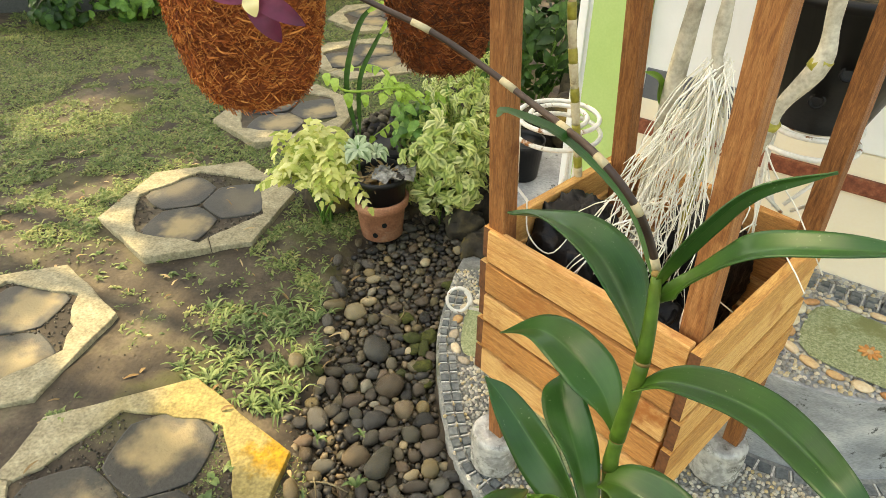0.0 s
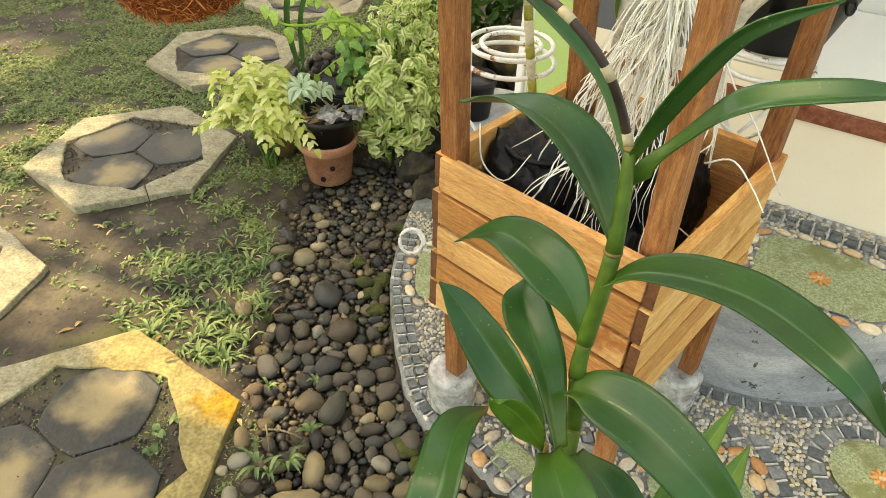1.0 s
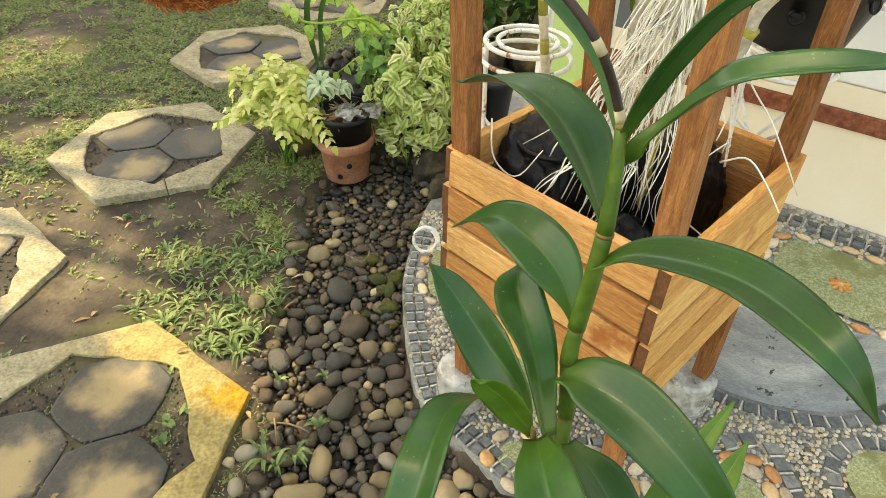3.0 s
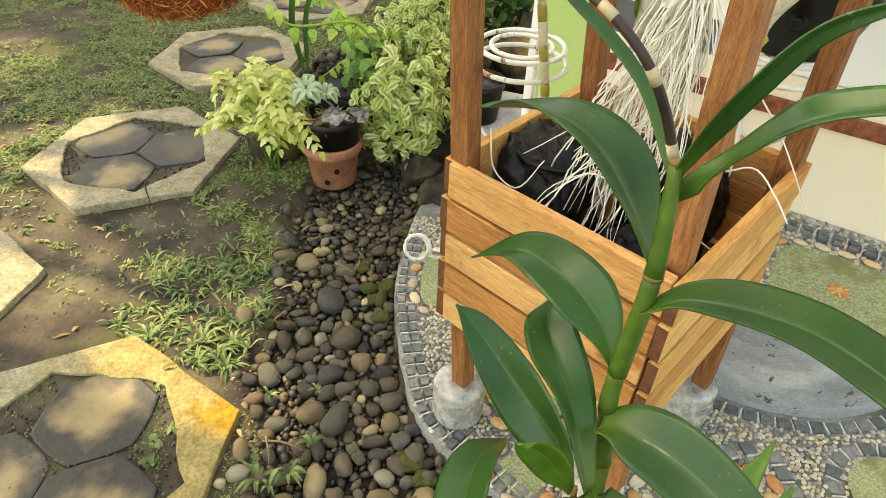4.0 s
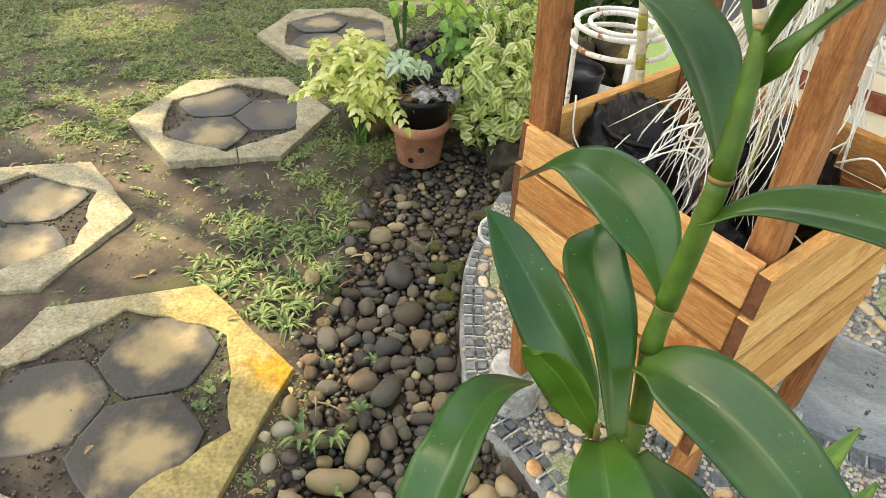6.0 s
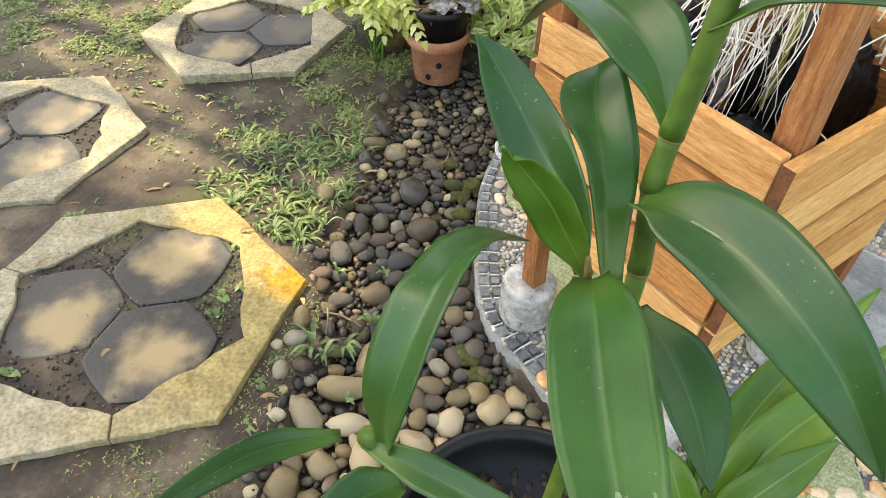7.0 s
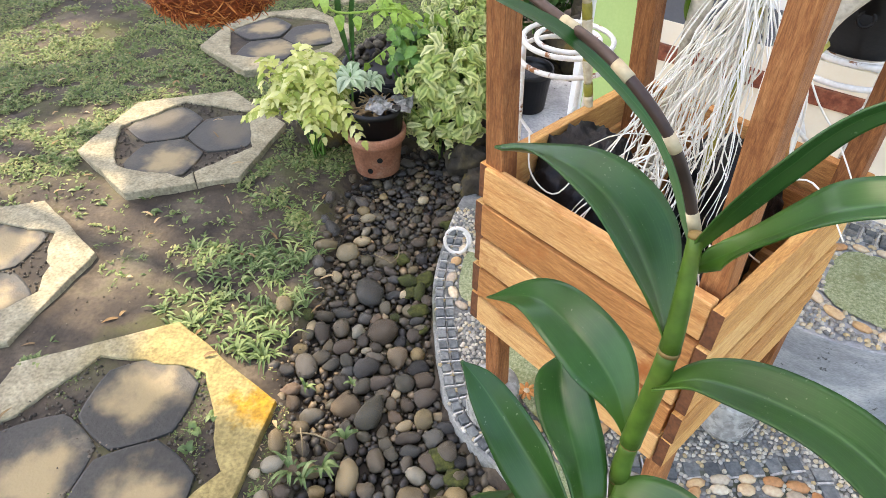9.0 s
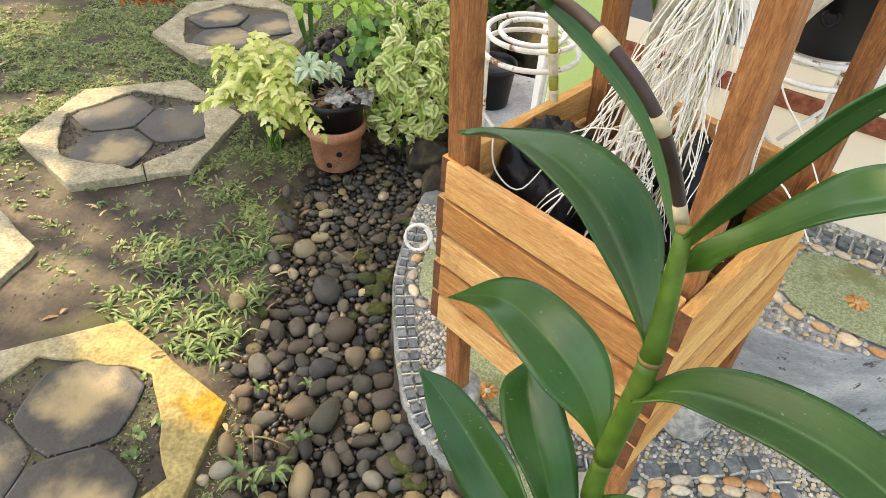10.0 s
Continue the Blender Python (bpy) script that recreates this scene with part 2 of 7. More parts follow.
STALK = material("dark_flower_stalk", [srgb(42, 31, 25), srgb(60, 45, 37), srgb(80, 62, 50)], 18, 0.5, 0.15, 140)
BRACT = material("pale_bract", [srgb(150, 136, 104), srgb(190, 178, 144)], 30, 0.7, 0.2, 160)
PETAL = material("maroon_petal", [srgb(74, 22, 44), srgb(104, 34, 60), srgb(140, 70, 90)], 14, 0.5, 0.1, 120, glow=0.2)
PETAL_PALE = material("pale_yellow_petal", [srgb(214, 196, 130), srgb(232, 216, 160)], 14, 0.5, 0.1, 120, glow=0.2)
ROOT = material("aerial_root", [srgb(214, 208, 190), srgb(238, 234, 220), srgb(248, 246, 238)], 20, 0.7, 0.3, 160, rand=0.6, speck=0.2)
BARK = material("grey_cane_bark", [srgb(150, 142, 124), srgb(184, 176, 156), srgb(206, 198, 178)], 22, 0.8, 0.4, 160, srgb(108, 94, 72), 16, (0.58, 0.7))
CANE = material("yellow_green_cane", [srgb(126, 122, 46), srgb(156, 148, 62), srgb(176, 160, 84)], 18, 0.5, 0.15, 140)
CANE_DRY = material("dry_cane_sheath", [srgb(190, 176, 140), srgb(216, 204, 172)], 24, 0.7, 0.3, 140, srgb(122, 96, 60), 20, (0.58, 0.68))
LEAF_YELLOW = material("yellow_green_leaf", [srgb(142, 164, 66), srgb(206, 208, 116), srgb(242, 238, 176)], 12, 0.5, 0.1, 120, island=0.75, glow=0.3, speck=0.25)
LEAF_GREEN = material("mid_green_leaf", [srgb(56, 96, 38), srgb(88, 132, 54), srgb(124, 164, 78)], 12, 0.5, 0.1, 120, island=0.75, glow=0.2)
LEAF_DARK = material("dark_green_leaf", [srgb(26, 54, 22), srgb(46, 84, 32), srgb(74, 114, 48)], 12, 0.5, 0.1, 120, island=0.75, glow=0.15)


def margined_material(name, cols, mid, start, end, amount):
    """A leaf whose middle has a colour of its own, blending outwards."""
    m = material(name, cols, 14, 0.5, 0.1, 120, island=0.6, glow=0.25, speck=0.25)
    nt = m.node_tree
    nodes, link = nt.nodes, nt.links.new
    p = nodes["Principled BSDF"]
    col = p.inputs["Base Color"].links[0].from_socket
    at = nodes.new("ShaderNodeAttribute")
    at.attribute_name = "blade"
    xyz = nodes.new("ShaderNodeSeparateXYZ")
    link(at.outputs["Vector"], xyz.inputs[0])
    ab = nodes.new("ShaderNodeMath")
    ab.operation = 'ABSOLUTE'
    link(xyz.outputs["Y"], ab.inputs[0])
    n = nodes.new("ShaderNodeTexNoise")
    n.inputs["Scale"].default_value = 90
    ma = nodes.new("ShaderNodeMath")
    ma.operation = 'MULTIPLY_ADD'
    ma.inputs[1].default_value = 0.5
    link(n.outputs["Fac"], ma.inputs[0])
    link(ab.outputs[0], ma.inputs[2])
    r = nodes.new("ShaderNodeMapRange")
    r.inputs["From Min"].default_value, r.inputs["From Max"].default_value = end + 0.25, start + 0.25
    r.inputs["To Max"].default_value = amount
    link(ma.outputs[0], r.inputs[0])
    mx = nodes.new("ShaderNodeMix")
    mx.data_type = 'RGBA'
    link(r.outputs[0], mx.inputs[0])
    link(col, mx.inputs[6])
    mx.inputs[7].default_value = mid
    for node in nodes:
        for socket in node.inputs:
            if socket.is_linked and socket.links[0].from_socket == col and node != mx and node.type in {'BSDF_PRINCIPLED', 'BSDF_TRANSLUCENT'}:
                link(mx.outputs[2], socket)
    return m


LEAF_VARIEG = margined_material("variegated_leaf", [srgb(156, 178, 88), srgb(198, 208, 126), srgb(232, 230, 174)], srgb(82, 118, 46), 0.12, 0.62, 0.66)
LEAF_PALE = margined_material("silver_green_leaf", [srgb(160, 184, 138), srgb(190, 206, 168), srgb(214, 222, 192)], srgb(70, 104, 56), 0.06, 0.40, 0.8)
LEAF_LIME = material("lime_heart_leaf", [srgb(128, 164, 62), srgb(160, 192, 84), srgb(184, 208, 112)], 12, 0.45, 0.1, 120, island=0.7, glow=0.25)
GRASS = material("ground_cover", [srgb(74, 94, 46), srgb(98, 118, 62), srgb(122, 136, 78), srgb(156, 152, 100)], 5, 0.6, 0.1, 120, island=0.7, glow=0.15, coord="World")
TWIG = material("dry_twig", [srgb(84, 74, 54), srgb(112, 100, 74), srgb(134, 122, 94)], 30, 0.8, 0.4, 160)
DRYLEAF = material("dry_leaf", [srgb(118, 92, 58), srgb(156, 130, 90), srgb(186, 164, 124)], 20, 0.8, 0.2, 120, island=0.8)
WEED = material("grey_green_weed", [srgb(70, 92, 48), srgb(102, 124, 70), srgb(146, 158, 104)], 12, 0.6, 0.1, 120, rand=0.6, glow=0.15)
MOSS = material("moss", [srgb(44, 48, 18), srgb(66, 70, 28), srgb(88, 90, 40)], 60, 0.95, 1.0, 260, coord="World")
ROCK = material("dark_mossy_rock", [srgb(34, 31, 26), srgb(58, 52, 40), srgb(86, 76, 54)], 14, 0.85, 0.9, 90, srgb(112, 96, 40), 8, (0.52, 0.7))
LAVA = material("dark_gravel", [srgb(48, 43, 36), srgb(76, 69, 58), srgb(112, 103, 88)], 14, 0.75, 0.4, 120, island=0.8)
FOIL = material("crumpled_grey_plastic", [srgb(84, 83, 80), srgb(126, 124, 118), srgb(172, 169, 160)], 40, 0.35, 0.8, 90)
POTSOIL = material("potting_mix", [srgb(26, 22, 18), srgb(50, 42, 34), srgb(90, 78, 64)], 60, 0.95, 1.0, 200)
DARKWALL = material("dark_grey_planter", [srgb(58, 60, 58), srgb(78, 80, 76)], 8, 0.8, 0.3, 120, coord="World")
TREELEAF = LEAF_DARK


# ---- mesh helpers ----
def mesh_object(name, verts, faces, mat, parent=None, label="", smooth=True):
    me = bpy.data.meshes.new(name)
    me.from_pydata([tuple(v) for v in verts], [], faces)
    me.materials.append(mat)
    if smooth:
        me.polygons.foreach_set("use_smooth", [True] * len(me.polygons))
    ob = new(name, me)
    if parent is not None:
        ob.parent = parent
    if label:
        ob["label"] = label
    return ob


def part(name, bm, mat, parent=None, label="", smooth=False):
    me = bpy.data.meshes.new(name)
    bm.to_mesh(me)
    bm.free()
    me.materials.append(mat)
    if smooth:
        me.polygons.foreach_set("use_smooth", [True] * len(me.polygons))
    ob = new(name, me)
    if parent is not None:
        ob.parent = parent
    if label:
        ob["label"] = label
    return ob


def share(name, me, m, parent=None):
    ob = new(name, me)
    ob.matrix_basis = m
    if parent is not None:
        ob.parent = parent
    return ob


def thing(name, place, label, category, group="", rz=0.0):
    ob = new(name)
    ob.empty_display_size = 0.05
    ob.matrix_basis = pose(*place, 0, 0, rz)
    return tagged(ob, label, category, group)


def box_bm(sx, sy, sz, bevel=0.002, at=(0, 0, 0)):
    bm = bmesh.new()
    bmesh.ops.create_cube(bm, size=1.0)
    for v in bm.verts:
        v.co = Vector((v.co.x * sx + at[0], v.co.y * sy + at[1], v.co.z * sz + at[2]))
    if bevel:
        bmesh.ops.bevel(bm, geom=bm.edges[:], offset=bevel, segments=2, affect='EDGES', profile=0.6)
    return bm


def curve_points(pts, n):
    """Catmull-Rom through pts, n steps."""
    p = [Vector(q) for q in pts]
    p = [p[0] * 2 - p[1]] + p + [p[-1] * 2 - p[-2]]
    out = []
    spans = len(p) - 3
    for k in range(n + 1):
        u = k / n * spans
        i = min(int(u), spans - 1)
        t = u - i
        a, b, c, d = p[i:i + 4]
        out.append(0.5 * (2 * b + (c - a) * t + (2 * a - 5 * b + 4 * c - d) * t * t + (3 * b - a - 3 * c + d) * t ** 3))
    return out


class Bag:
    """Gathers vertices and faces of one mesh."""

    def __init__(self):
        self.v, self.f, self.b = [], [], []

    def add(self, verts, faces):
        o = len(self.v)
        self.v.extend(verts)
        self.f.extend([tuple(i + o for i in f) for f in faces])

    def tube(self, pts, radius, sides=6, steps=None, cap=True):
        path = curve_points(pts, steps) if steps else [Vector(p) for p in pts]
        n = len(path)
        rad = radius if callable(radius) else (lambda u: radius)
        up = Vector((0.3, 0.2, 1)).normalized()
        verts, faces = [], []
        for i, p in enumerate(path):
            t = (path[min(i + 1, n - 1)] - path[max(i - 1, 0)]).normalized()
            a = t.cross(up)
            if a.length < 0.05:
                a = t.cross(Vector((1, 0, 0)))
            a.normalize()
            b = t.cross(a)
            r = rad(i / max(1, n - 1))
            for s in range(sides):
                w = 2 * math.pi * s / sides
                verts.append(p + (a * math.cos(w) + b * math.sin(w)) * r)
        for i in range(n - 1):
            for s in range(sides):
                s2 = (s + 1) % sides
                faces.append((i * sides + s, i * sides + s2, (i + 1) * sides + s2, (i + 1) * sides + s))
        if cap:
            faces.append(tuple(range(sides))[::-1])
            faces.append(tuple((n - 1) * sides + s for s in range(sides)))
        self.add(verts, faces)

    def ring(self, c, r, thick, n=36, sides=8, start=0.0, sweep=2 * math.pi, tilt=None):
        pts = []
        closed = abs(sweep - 2 * math.pi) < 1e-6
        for i in range(n + 1):
            w = start + sweep * i / n
            q = Vector((r * math.cos(w), r * math.sin(w), 0))
            if tilt:
                q = tilt @ q
            pts.append(Vector(c) + q)
        self.tube(pts, thick, sides, cap=not closed)

    def leaf(self, pts, width, normal, fold=0.25, steps=10, profile=None, across=2, wave=0.0, droop=0.0, normal_end=None, crease=1.3):
        """A leaf blade along pts; normal: roughly the way its upper side looks."""
        path = curve_points(pts, steps)
        n = len(path)
        prof = profile or (lambda u: math.sin(math.pi * min(1, (0.06 + 0.94 * u)) ** 0.75) ** 0.7)
        verts, faces = [], []
        row = 2 * across + 1
        n0, n1 = Vector(normal).normalized(), Vector(normal_end or normal).normalized()
        for i, p in enumerate(path):
            t = (path[min(i + 1, n - 1)] - path[max(i - 1, 0)]).normalized()
            side = t.cross(n0.lerp(n1, i / (n - 1)))
            if side.length < 0.02:
                side = t.cross(Vector((0.7, 0.3, 0.2)))
            side.normalize()
            up = side.cross(t)
            u = i / (n - 1)
            w = max(0.0006, width * 0.5 * prof(u))
            for k in range(-across, across + 1):
                q = k / across
                lift = fold * w * (abs(q) ** crease) - droop * w * q * q
                lift += wave * w * math.sin(u * 13 + q * 2) * abs(q)
                verts.append(p + side * (q * w) + up * lift)
                self.b.append((u, q))
        for i in range(n - 1):
            for k in range(row - 1):
                a = i * row + k
                faces.append((a, a + 1, a + row + 1, a + row))
        self.add(verts, faces)

    def out(self, name, mat, parent=None, label="", smooth=True):
        ob = mesh_object(name, self.v, self.f, mat, parent, label, smooth)
        if self.b and len(self.b) == len(self.v):
            at = ob.data.attributes.new("blade", 'FLOAT_VECTOR', 'POINT')
            at.data.foreach_set("vector", [c for u, q in self.b for c in (u, q, 0.0)])
        return ob


def lathe(profile, n=32, cap_bottom=True):
    """A turned shape from (radius, height) pairs."""
    b = Bag()
    verts, faces = [], []
    for r, z in profile:
        for s in range(n):
            w = 2 * math.pi * s / n
            verts.append(Vector((r * math.cos(w), r * math.sin(w), z)))
    for i in range(len(profile) - 1):
        for s in range(n):
            s2 = (s + 1) % n
            faces.append((i * n + s, i * n + s2, (i + 1) * n + s2, (i + 1) * n + s))
    if cap_bottom:
        faces.append(tuple(range(n))[::-1])
    b.add(verts, faces)
    return b


def stone_mesh(name, seed, mat, sub=2, flat=0.6, rough=0.12):
    bm = bmesh.new()
    bmesh.ops.create_icosphere(bm, subdivisions=sub, radius=1.0)
    rng = random.Random(seed)
    off = Vector((rng.uniform(-9, 9), rng.uniform(-9, 9), rng.uniform(-9, 9)))
    for v in bm.verts:
        k = 1 + rough * 2.0 * noise.noise(v.co * 0.9 + off) + rough * 0.6 * noise.noise(v.co * 2.2 + off)
        v.co = Vector((v.co.x * k, v.co.y * k, v.co.z * k * flat))
    me = bpy.data.meshes.new(name)
    bm.to_mesh(me)
    bm.free()
    me.materials.append(mat)
    me.polygons.foreach_set("use_smooth", [True] * len(me.polygons))
    return me


def inside(poly, x, y):
    c = False
    j = len(poly) - 1
    for i in range(len(poly)):
        (xi, yi), (xj, yj) = poly[i], poly[j]
        if (yi > y) != (yj > y) and x < (xj - xi) * (y - yi) / (yj - yi) + xi:
            c = not c
        j = i
    return c


def line_distance(line, x, y):
    best = 9.0
    for (ax, ay), (bx, by) in zip(line, line[1:]):
        dx, dy = bx - ax, by - ay
        t = max(0.0, min(1.0, ((x - ax) * dx + (y - ay) * dy) / (dx * dx + dy * dy)))
        best = min(best, math.hypot(x - ax - t * dx, y - ay - t * dy))
    return best


def paver_material(name, dry):
    """Wet grey paver with a dry tan patch in its middle."""
    m = PAVER.copy()
    m.name = name
    nt = m.node_tree
    nodes, link = nt.nodes, nt.links.new
    p = nodes["Principled BSDF"]
    old = p.inputs["Base Color"].links[0].from_socket
    tc = nodes.new("ShaderNodeTexCoord")
    oi = nodes.new("ShaderNodeObjectInfo")
    n = nodes.new("ShaderNodeTexNoise")
    n.noise_dimensions = '4D'
    n.inputs["Scale"].default_value, n.inputs["Detail"].default_value = 14, 4
    mul = nodes.new("ShaderNodeMath")
    mul.operation = 'MULTIPLY'
    mul.inputs[1].default_value = 30
    link(oi.outputs["Random"], mul.inputs[0])
    link(mul.outputs[0], n.inputs["W"])
    link(tc.outputs["Object"], n.inputs["Vector"])
    off = nodes.new("ShaderNodeVectorMath")
    off.operation = 'ADD'
    off.inputs[1].default_value = (-0.018, 0.012, 0)
    link(tc.outputs["Object"], off.inputs[0])
    ln = nodes.new("ShaderNodeVectorMath")
    ln.operation = 'LENGTH'
    link(off.outputs[0], ln.inputs[0])
    ma = nodes.new("ShaderNodeMath")
    ma.operation = 'MULTIPLY_ADD'
    ma.inputs[1].default_value = 0.17
    link(n.outputs["Fac"], ma.inputs[0])
    link(ln.outputs["Value"], ma.inputs[2])
    r = nodes.new("ShaderNodeMapRange")
    r.interpolation_type = 'SMOOTHSTEP'
    r.inputs["From Min"].default_value, r.inputs["From Max"].default_value = 0.182, 0.112
    link(ma.outputs[0], r.inputs[0])
    mx = nodes.new("ShaderNodeMix")
    mx.data_type = 'RGBA'
    r.inputs["To Max"].default_value = dry
    link(r.outputs[0], mx.inputs[0])
    link(old, mx.inputs[6])
    mx.inputs[7].default_value = srgb(164, 144, 102)
    link(mx.outputs[2], p.inputs["Base Color"])
    return m


PAVER_DRY = paver_material("paver_with_dry_patch", 0.8)
PAVER_DAMP = paver_material("damp_paver", 0.18)

# ---- plan ----
EDGE = [(0.20, 1.95), (0.135, 1.80), (0.10, 1.66), (0.076, 1.46), (0.082, 1.32), (0.11, 1.15), (0.137, 1.05), (0.18, 0.98),
        (0.235, 0.925), (0.29, 0.868), (0.42, 0.73), (0.56, 0.56), (0.70, 0.35), (0.80, 0.05), (0.85, -0.6)]
WALL_P, WALL_A = Vector((1.026, 1.464, 0)), math.atan2(-0.5446, 0.8387)
WALL_D = Vector((0.8387, -0.5446, 0))
WALL_N = Vector((-0.5446, -0.8387, 0))
BED = [(-0.10, 0.20), (-0.17, 0.62), (-0.175, 0.80), (-0.165, 0.94), (-0.255, 1.13), (-0.235, 1.41), (-0.235, 1.57), (-0.28, 1.72), (-0.16, 2.05),
       (0.14, 2.05)] + EDGE[1:12] + [(0.56, 0.20)]
BED_BANK = BED[:10]
TZ = -0.010
# centres of the stepping stones
HEX = [(-0.52, 0.885), (-0.778, 2.0), (-1.09, 1.323), (-0.676, 2.778), (-0.45, 3.48), (-0.49, 4.20)]
DRUM_C, DRUM_R, DRUM_Z = (0.985, 1.455), 0.40, 0.222


# ---- ground ----
def ground():
    def axis(c, n, near, far):
        out = []
        for i in range(-n, n + 1):
            u = i / n
            out.append(c + near * u * n / 60 + math.copysign(abs(u) ** 6 * far, u))
        return out
    xs, ys = axis(-0.5, 130, 0.85, 60), axis(1.6, 130, 1.05, 60)
    verts = []
    for y in ys:
        for x in xs:
            near = 1 if abs(x) < 8 and abs(y) < 9 else 0
            z = -0.019 + near * (0.014 * noise.noise((x * 2.1, y * 2.1, 1.3)) + 0.007 * noise.noise((x * 9, y * 9, 4.1)) + 0.003 * noise.noise((x * 30, y * 30, 2)))
            if near and any(math.hypot(x - hx, y - hy) < 0.26 for hx, hy in HEX):
                z = min(z, -0.03)
            if inside(BED, x, y):
                d = line_distance(BED_BANK, x, y)
                z -= min(0.041, d * 0.7)
            elif x > 0.05 and y < 2.4 and line_distance(EDGE, x, y) > 0.02 and near:
                z = min(z, -0.06)
            verts.append((x, y, z))
    w = len(xs)
    faces = [(j * w + i, j * w + i + 1, (j + 1) * w + i + 1, (j + 1) * w + i) for j in range(len(ys) - 1) for i in range(w - 1)]
    ob = mesh_object("ground", verts, faces, SOIL)
    return tagged(ob, "damp brown garden soil with moss and sparse ground cover", "ground", kind="structure")


ground()


# ---- terrace ----
def prism(name, outline, z0, z1, mat, parent=None, label="", bevel=0.004):
    bm = bmesh.new()
    top = [bm.verts.new((x, y, z1)) for x, y in outline]
    f = bm.faces.new(top)
    f.normal_update()
    if f.normal.z < 0:
        f.normal_flip()
    r = bmesh.ops.extrude_face_region(bm, geom=[f])
    for v in [g for g in r["geom"] if isinstance(g, bmesh.types.BMVert)]:
        v.co.z = z0
    bmesh.ops.recalc_face_normals(bm, faces=bm.faces[:])
    if bevel:
        ed = [e for e in bm.edges if all(abs(v.co.z - z1) < 1e-6 for v in e.verts)]
        bmesh.ops.bevel(bm, geom=ed, offset=bevel, segments=2, affect='EDGES', profile=0.6)
    return part(name, bm, mat, parent, label)


smooth_edge = [(p.x, p.y) for p in curve_points([(x, y, 0) for x, y in EDGE], 70)]
wall_far = WALL_P - WALL_D * 0.78
outline = smooth_edge + [(3.4, -0.6), (3.4, -0.08), (wall_far.x, wall_far.y)]
pavement = prism("pavement", outline, -0.13, TZ - 0.004, MORTAR)
tagged(pavement, "grey mortar terrace set with pebble mosaic", "terrace", kind="structure")


def wall_box(name, u0, u1, z0, z1, depth, out, mat, label="", bevel=0.0015):
    """A box on the house front: from u0 to u1 along it, standing out of it by out."""
    bm = box_bm(u1 - u0, depth, z1 - z0, bevel)
    ob = part(name, bm, mat)
    c = WALL_P + WALL_D * ((u0 + u1) / 2) + WALL_N * (out - depth / 2)
    ob.matrix_basis = Matrix.Translation((c.x, c.y, (z0 + z1) / 2)) @ Matrix.Rotation(WALL_A, 4, 'Z')
    return tagged(ob, label, "wall", kind="structure")


wall_box("wall_north", -0.56, 2.6, -0.12, 0.452, 0.16, 0.0, WALL, "smooth cream painted plinth of the house")
wall_box("wall_upper", -0.56, 2.6, 0.4525, 2.6, 0.15, -0.006, WALL_WHITE, "white painted house wall above the tile trim")
tagged(wall_box("trim", -0.545, 2.6, 0.438, 0.476, 0.03, 0.010, TRIM, "narrow red-brown ribbed tile trim"), category="trim")
tagged(wall_box("trim_cream", -0.545, 2.6, 0.4765, 0.530, 0.02, 0.003, WALL, "narrow cream painted band over the tile trim"), category="trim")
# grey sheet that stands in for a shadow low on the white wall
tagged(wall_box("shade_panel", -0.545, -0.30, 0.4785, 0.605, 0.02, 0.002, WALL_SHADE, "matt grey sheet painting shade on the wall"), category="wall panel")
for k, z in enumerate((0.605, 0.76, 0.92, 1.08)):
    tagged(wall_box("trim_board", -0.29, 2.6, z - 0.07, z + 0.078, 0.012, 0.004, WALL_WHITE, "white painted horizontal wall board"), category="wall board")
wall_box("wall_west", -0.705, -0.562, -0.12, 2.6, 0.17, 0.012, WALL_GREEN, "light green painted corner pillar of the house")
tagged(wall_box("trim_corner", -0.582, -0.563, -0.12, 2.6, 0.015, 0.018, WALL_GREEN, "raised light green edge strip"), category="trim")
tagged(wall_box("trim_white_a", -0.742, -0.7055, -0.12, 2.6, 0.16, 0.008, WALL_WHITE, "white painted edge of the pillar"), category="trim")
tagged(wall_box("trim_white_b", -0.726, -0.715, -0.12, 2.6, 0.012, 0.020, WALL_WHITE, "slim white painted pipe strip"), category="trim")
# the house goes on round the corner
side = box_bm(0.16, 3.0, 2.72, 0.002)
ob = part("wall_side", side, WALL_WHITE)
c = WALL_P - WALL_D * 0.655 - WALL_N * 1.66
ob.matrix_basis = Matrix.Translation((c.x, c.y, 1.24)) @ Matrix.Rotation(WALL_A, 4, 'Z')
tagged(ob, "white painted side wall of the house", "wall", kind="structure")
eave = box_bm(4.4, 0.5, 0.10, 0.01)
ob = part("roof_eave", eave, DARKWALL)
c = WALL_P + WALL_D * 0.9 - WALL_N * 0.2
ob.matrix_basis = Matrix.Translation((c.x, c.y, 2.65)) @ Matrix.Rotation(WALL_A, 4, 'Z')
tagged(ob, "plain grey roof edge over the house wall", "roof", kind="structure")

# grey concrete ledge by the pillar
ledge = prism("step_ledge", [(0.25, 1.79), (0.33, 2.27), (0.60, 2.17), (0.405, 1.87), (0.36, 1.72)], -0.12, 0.13, DRUMSIDE)
tagged(ledge, "low smooth grey concrete ledge", "ledge", kind="structure")

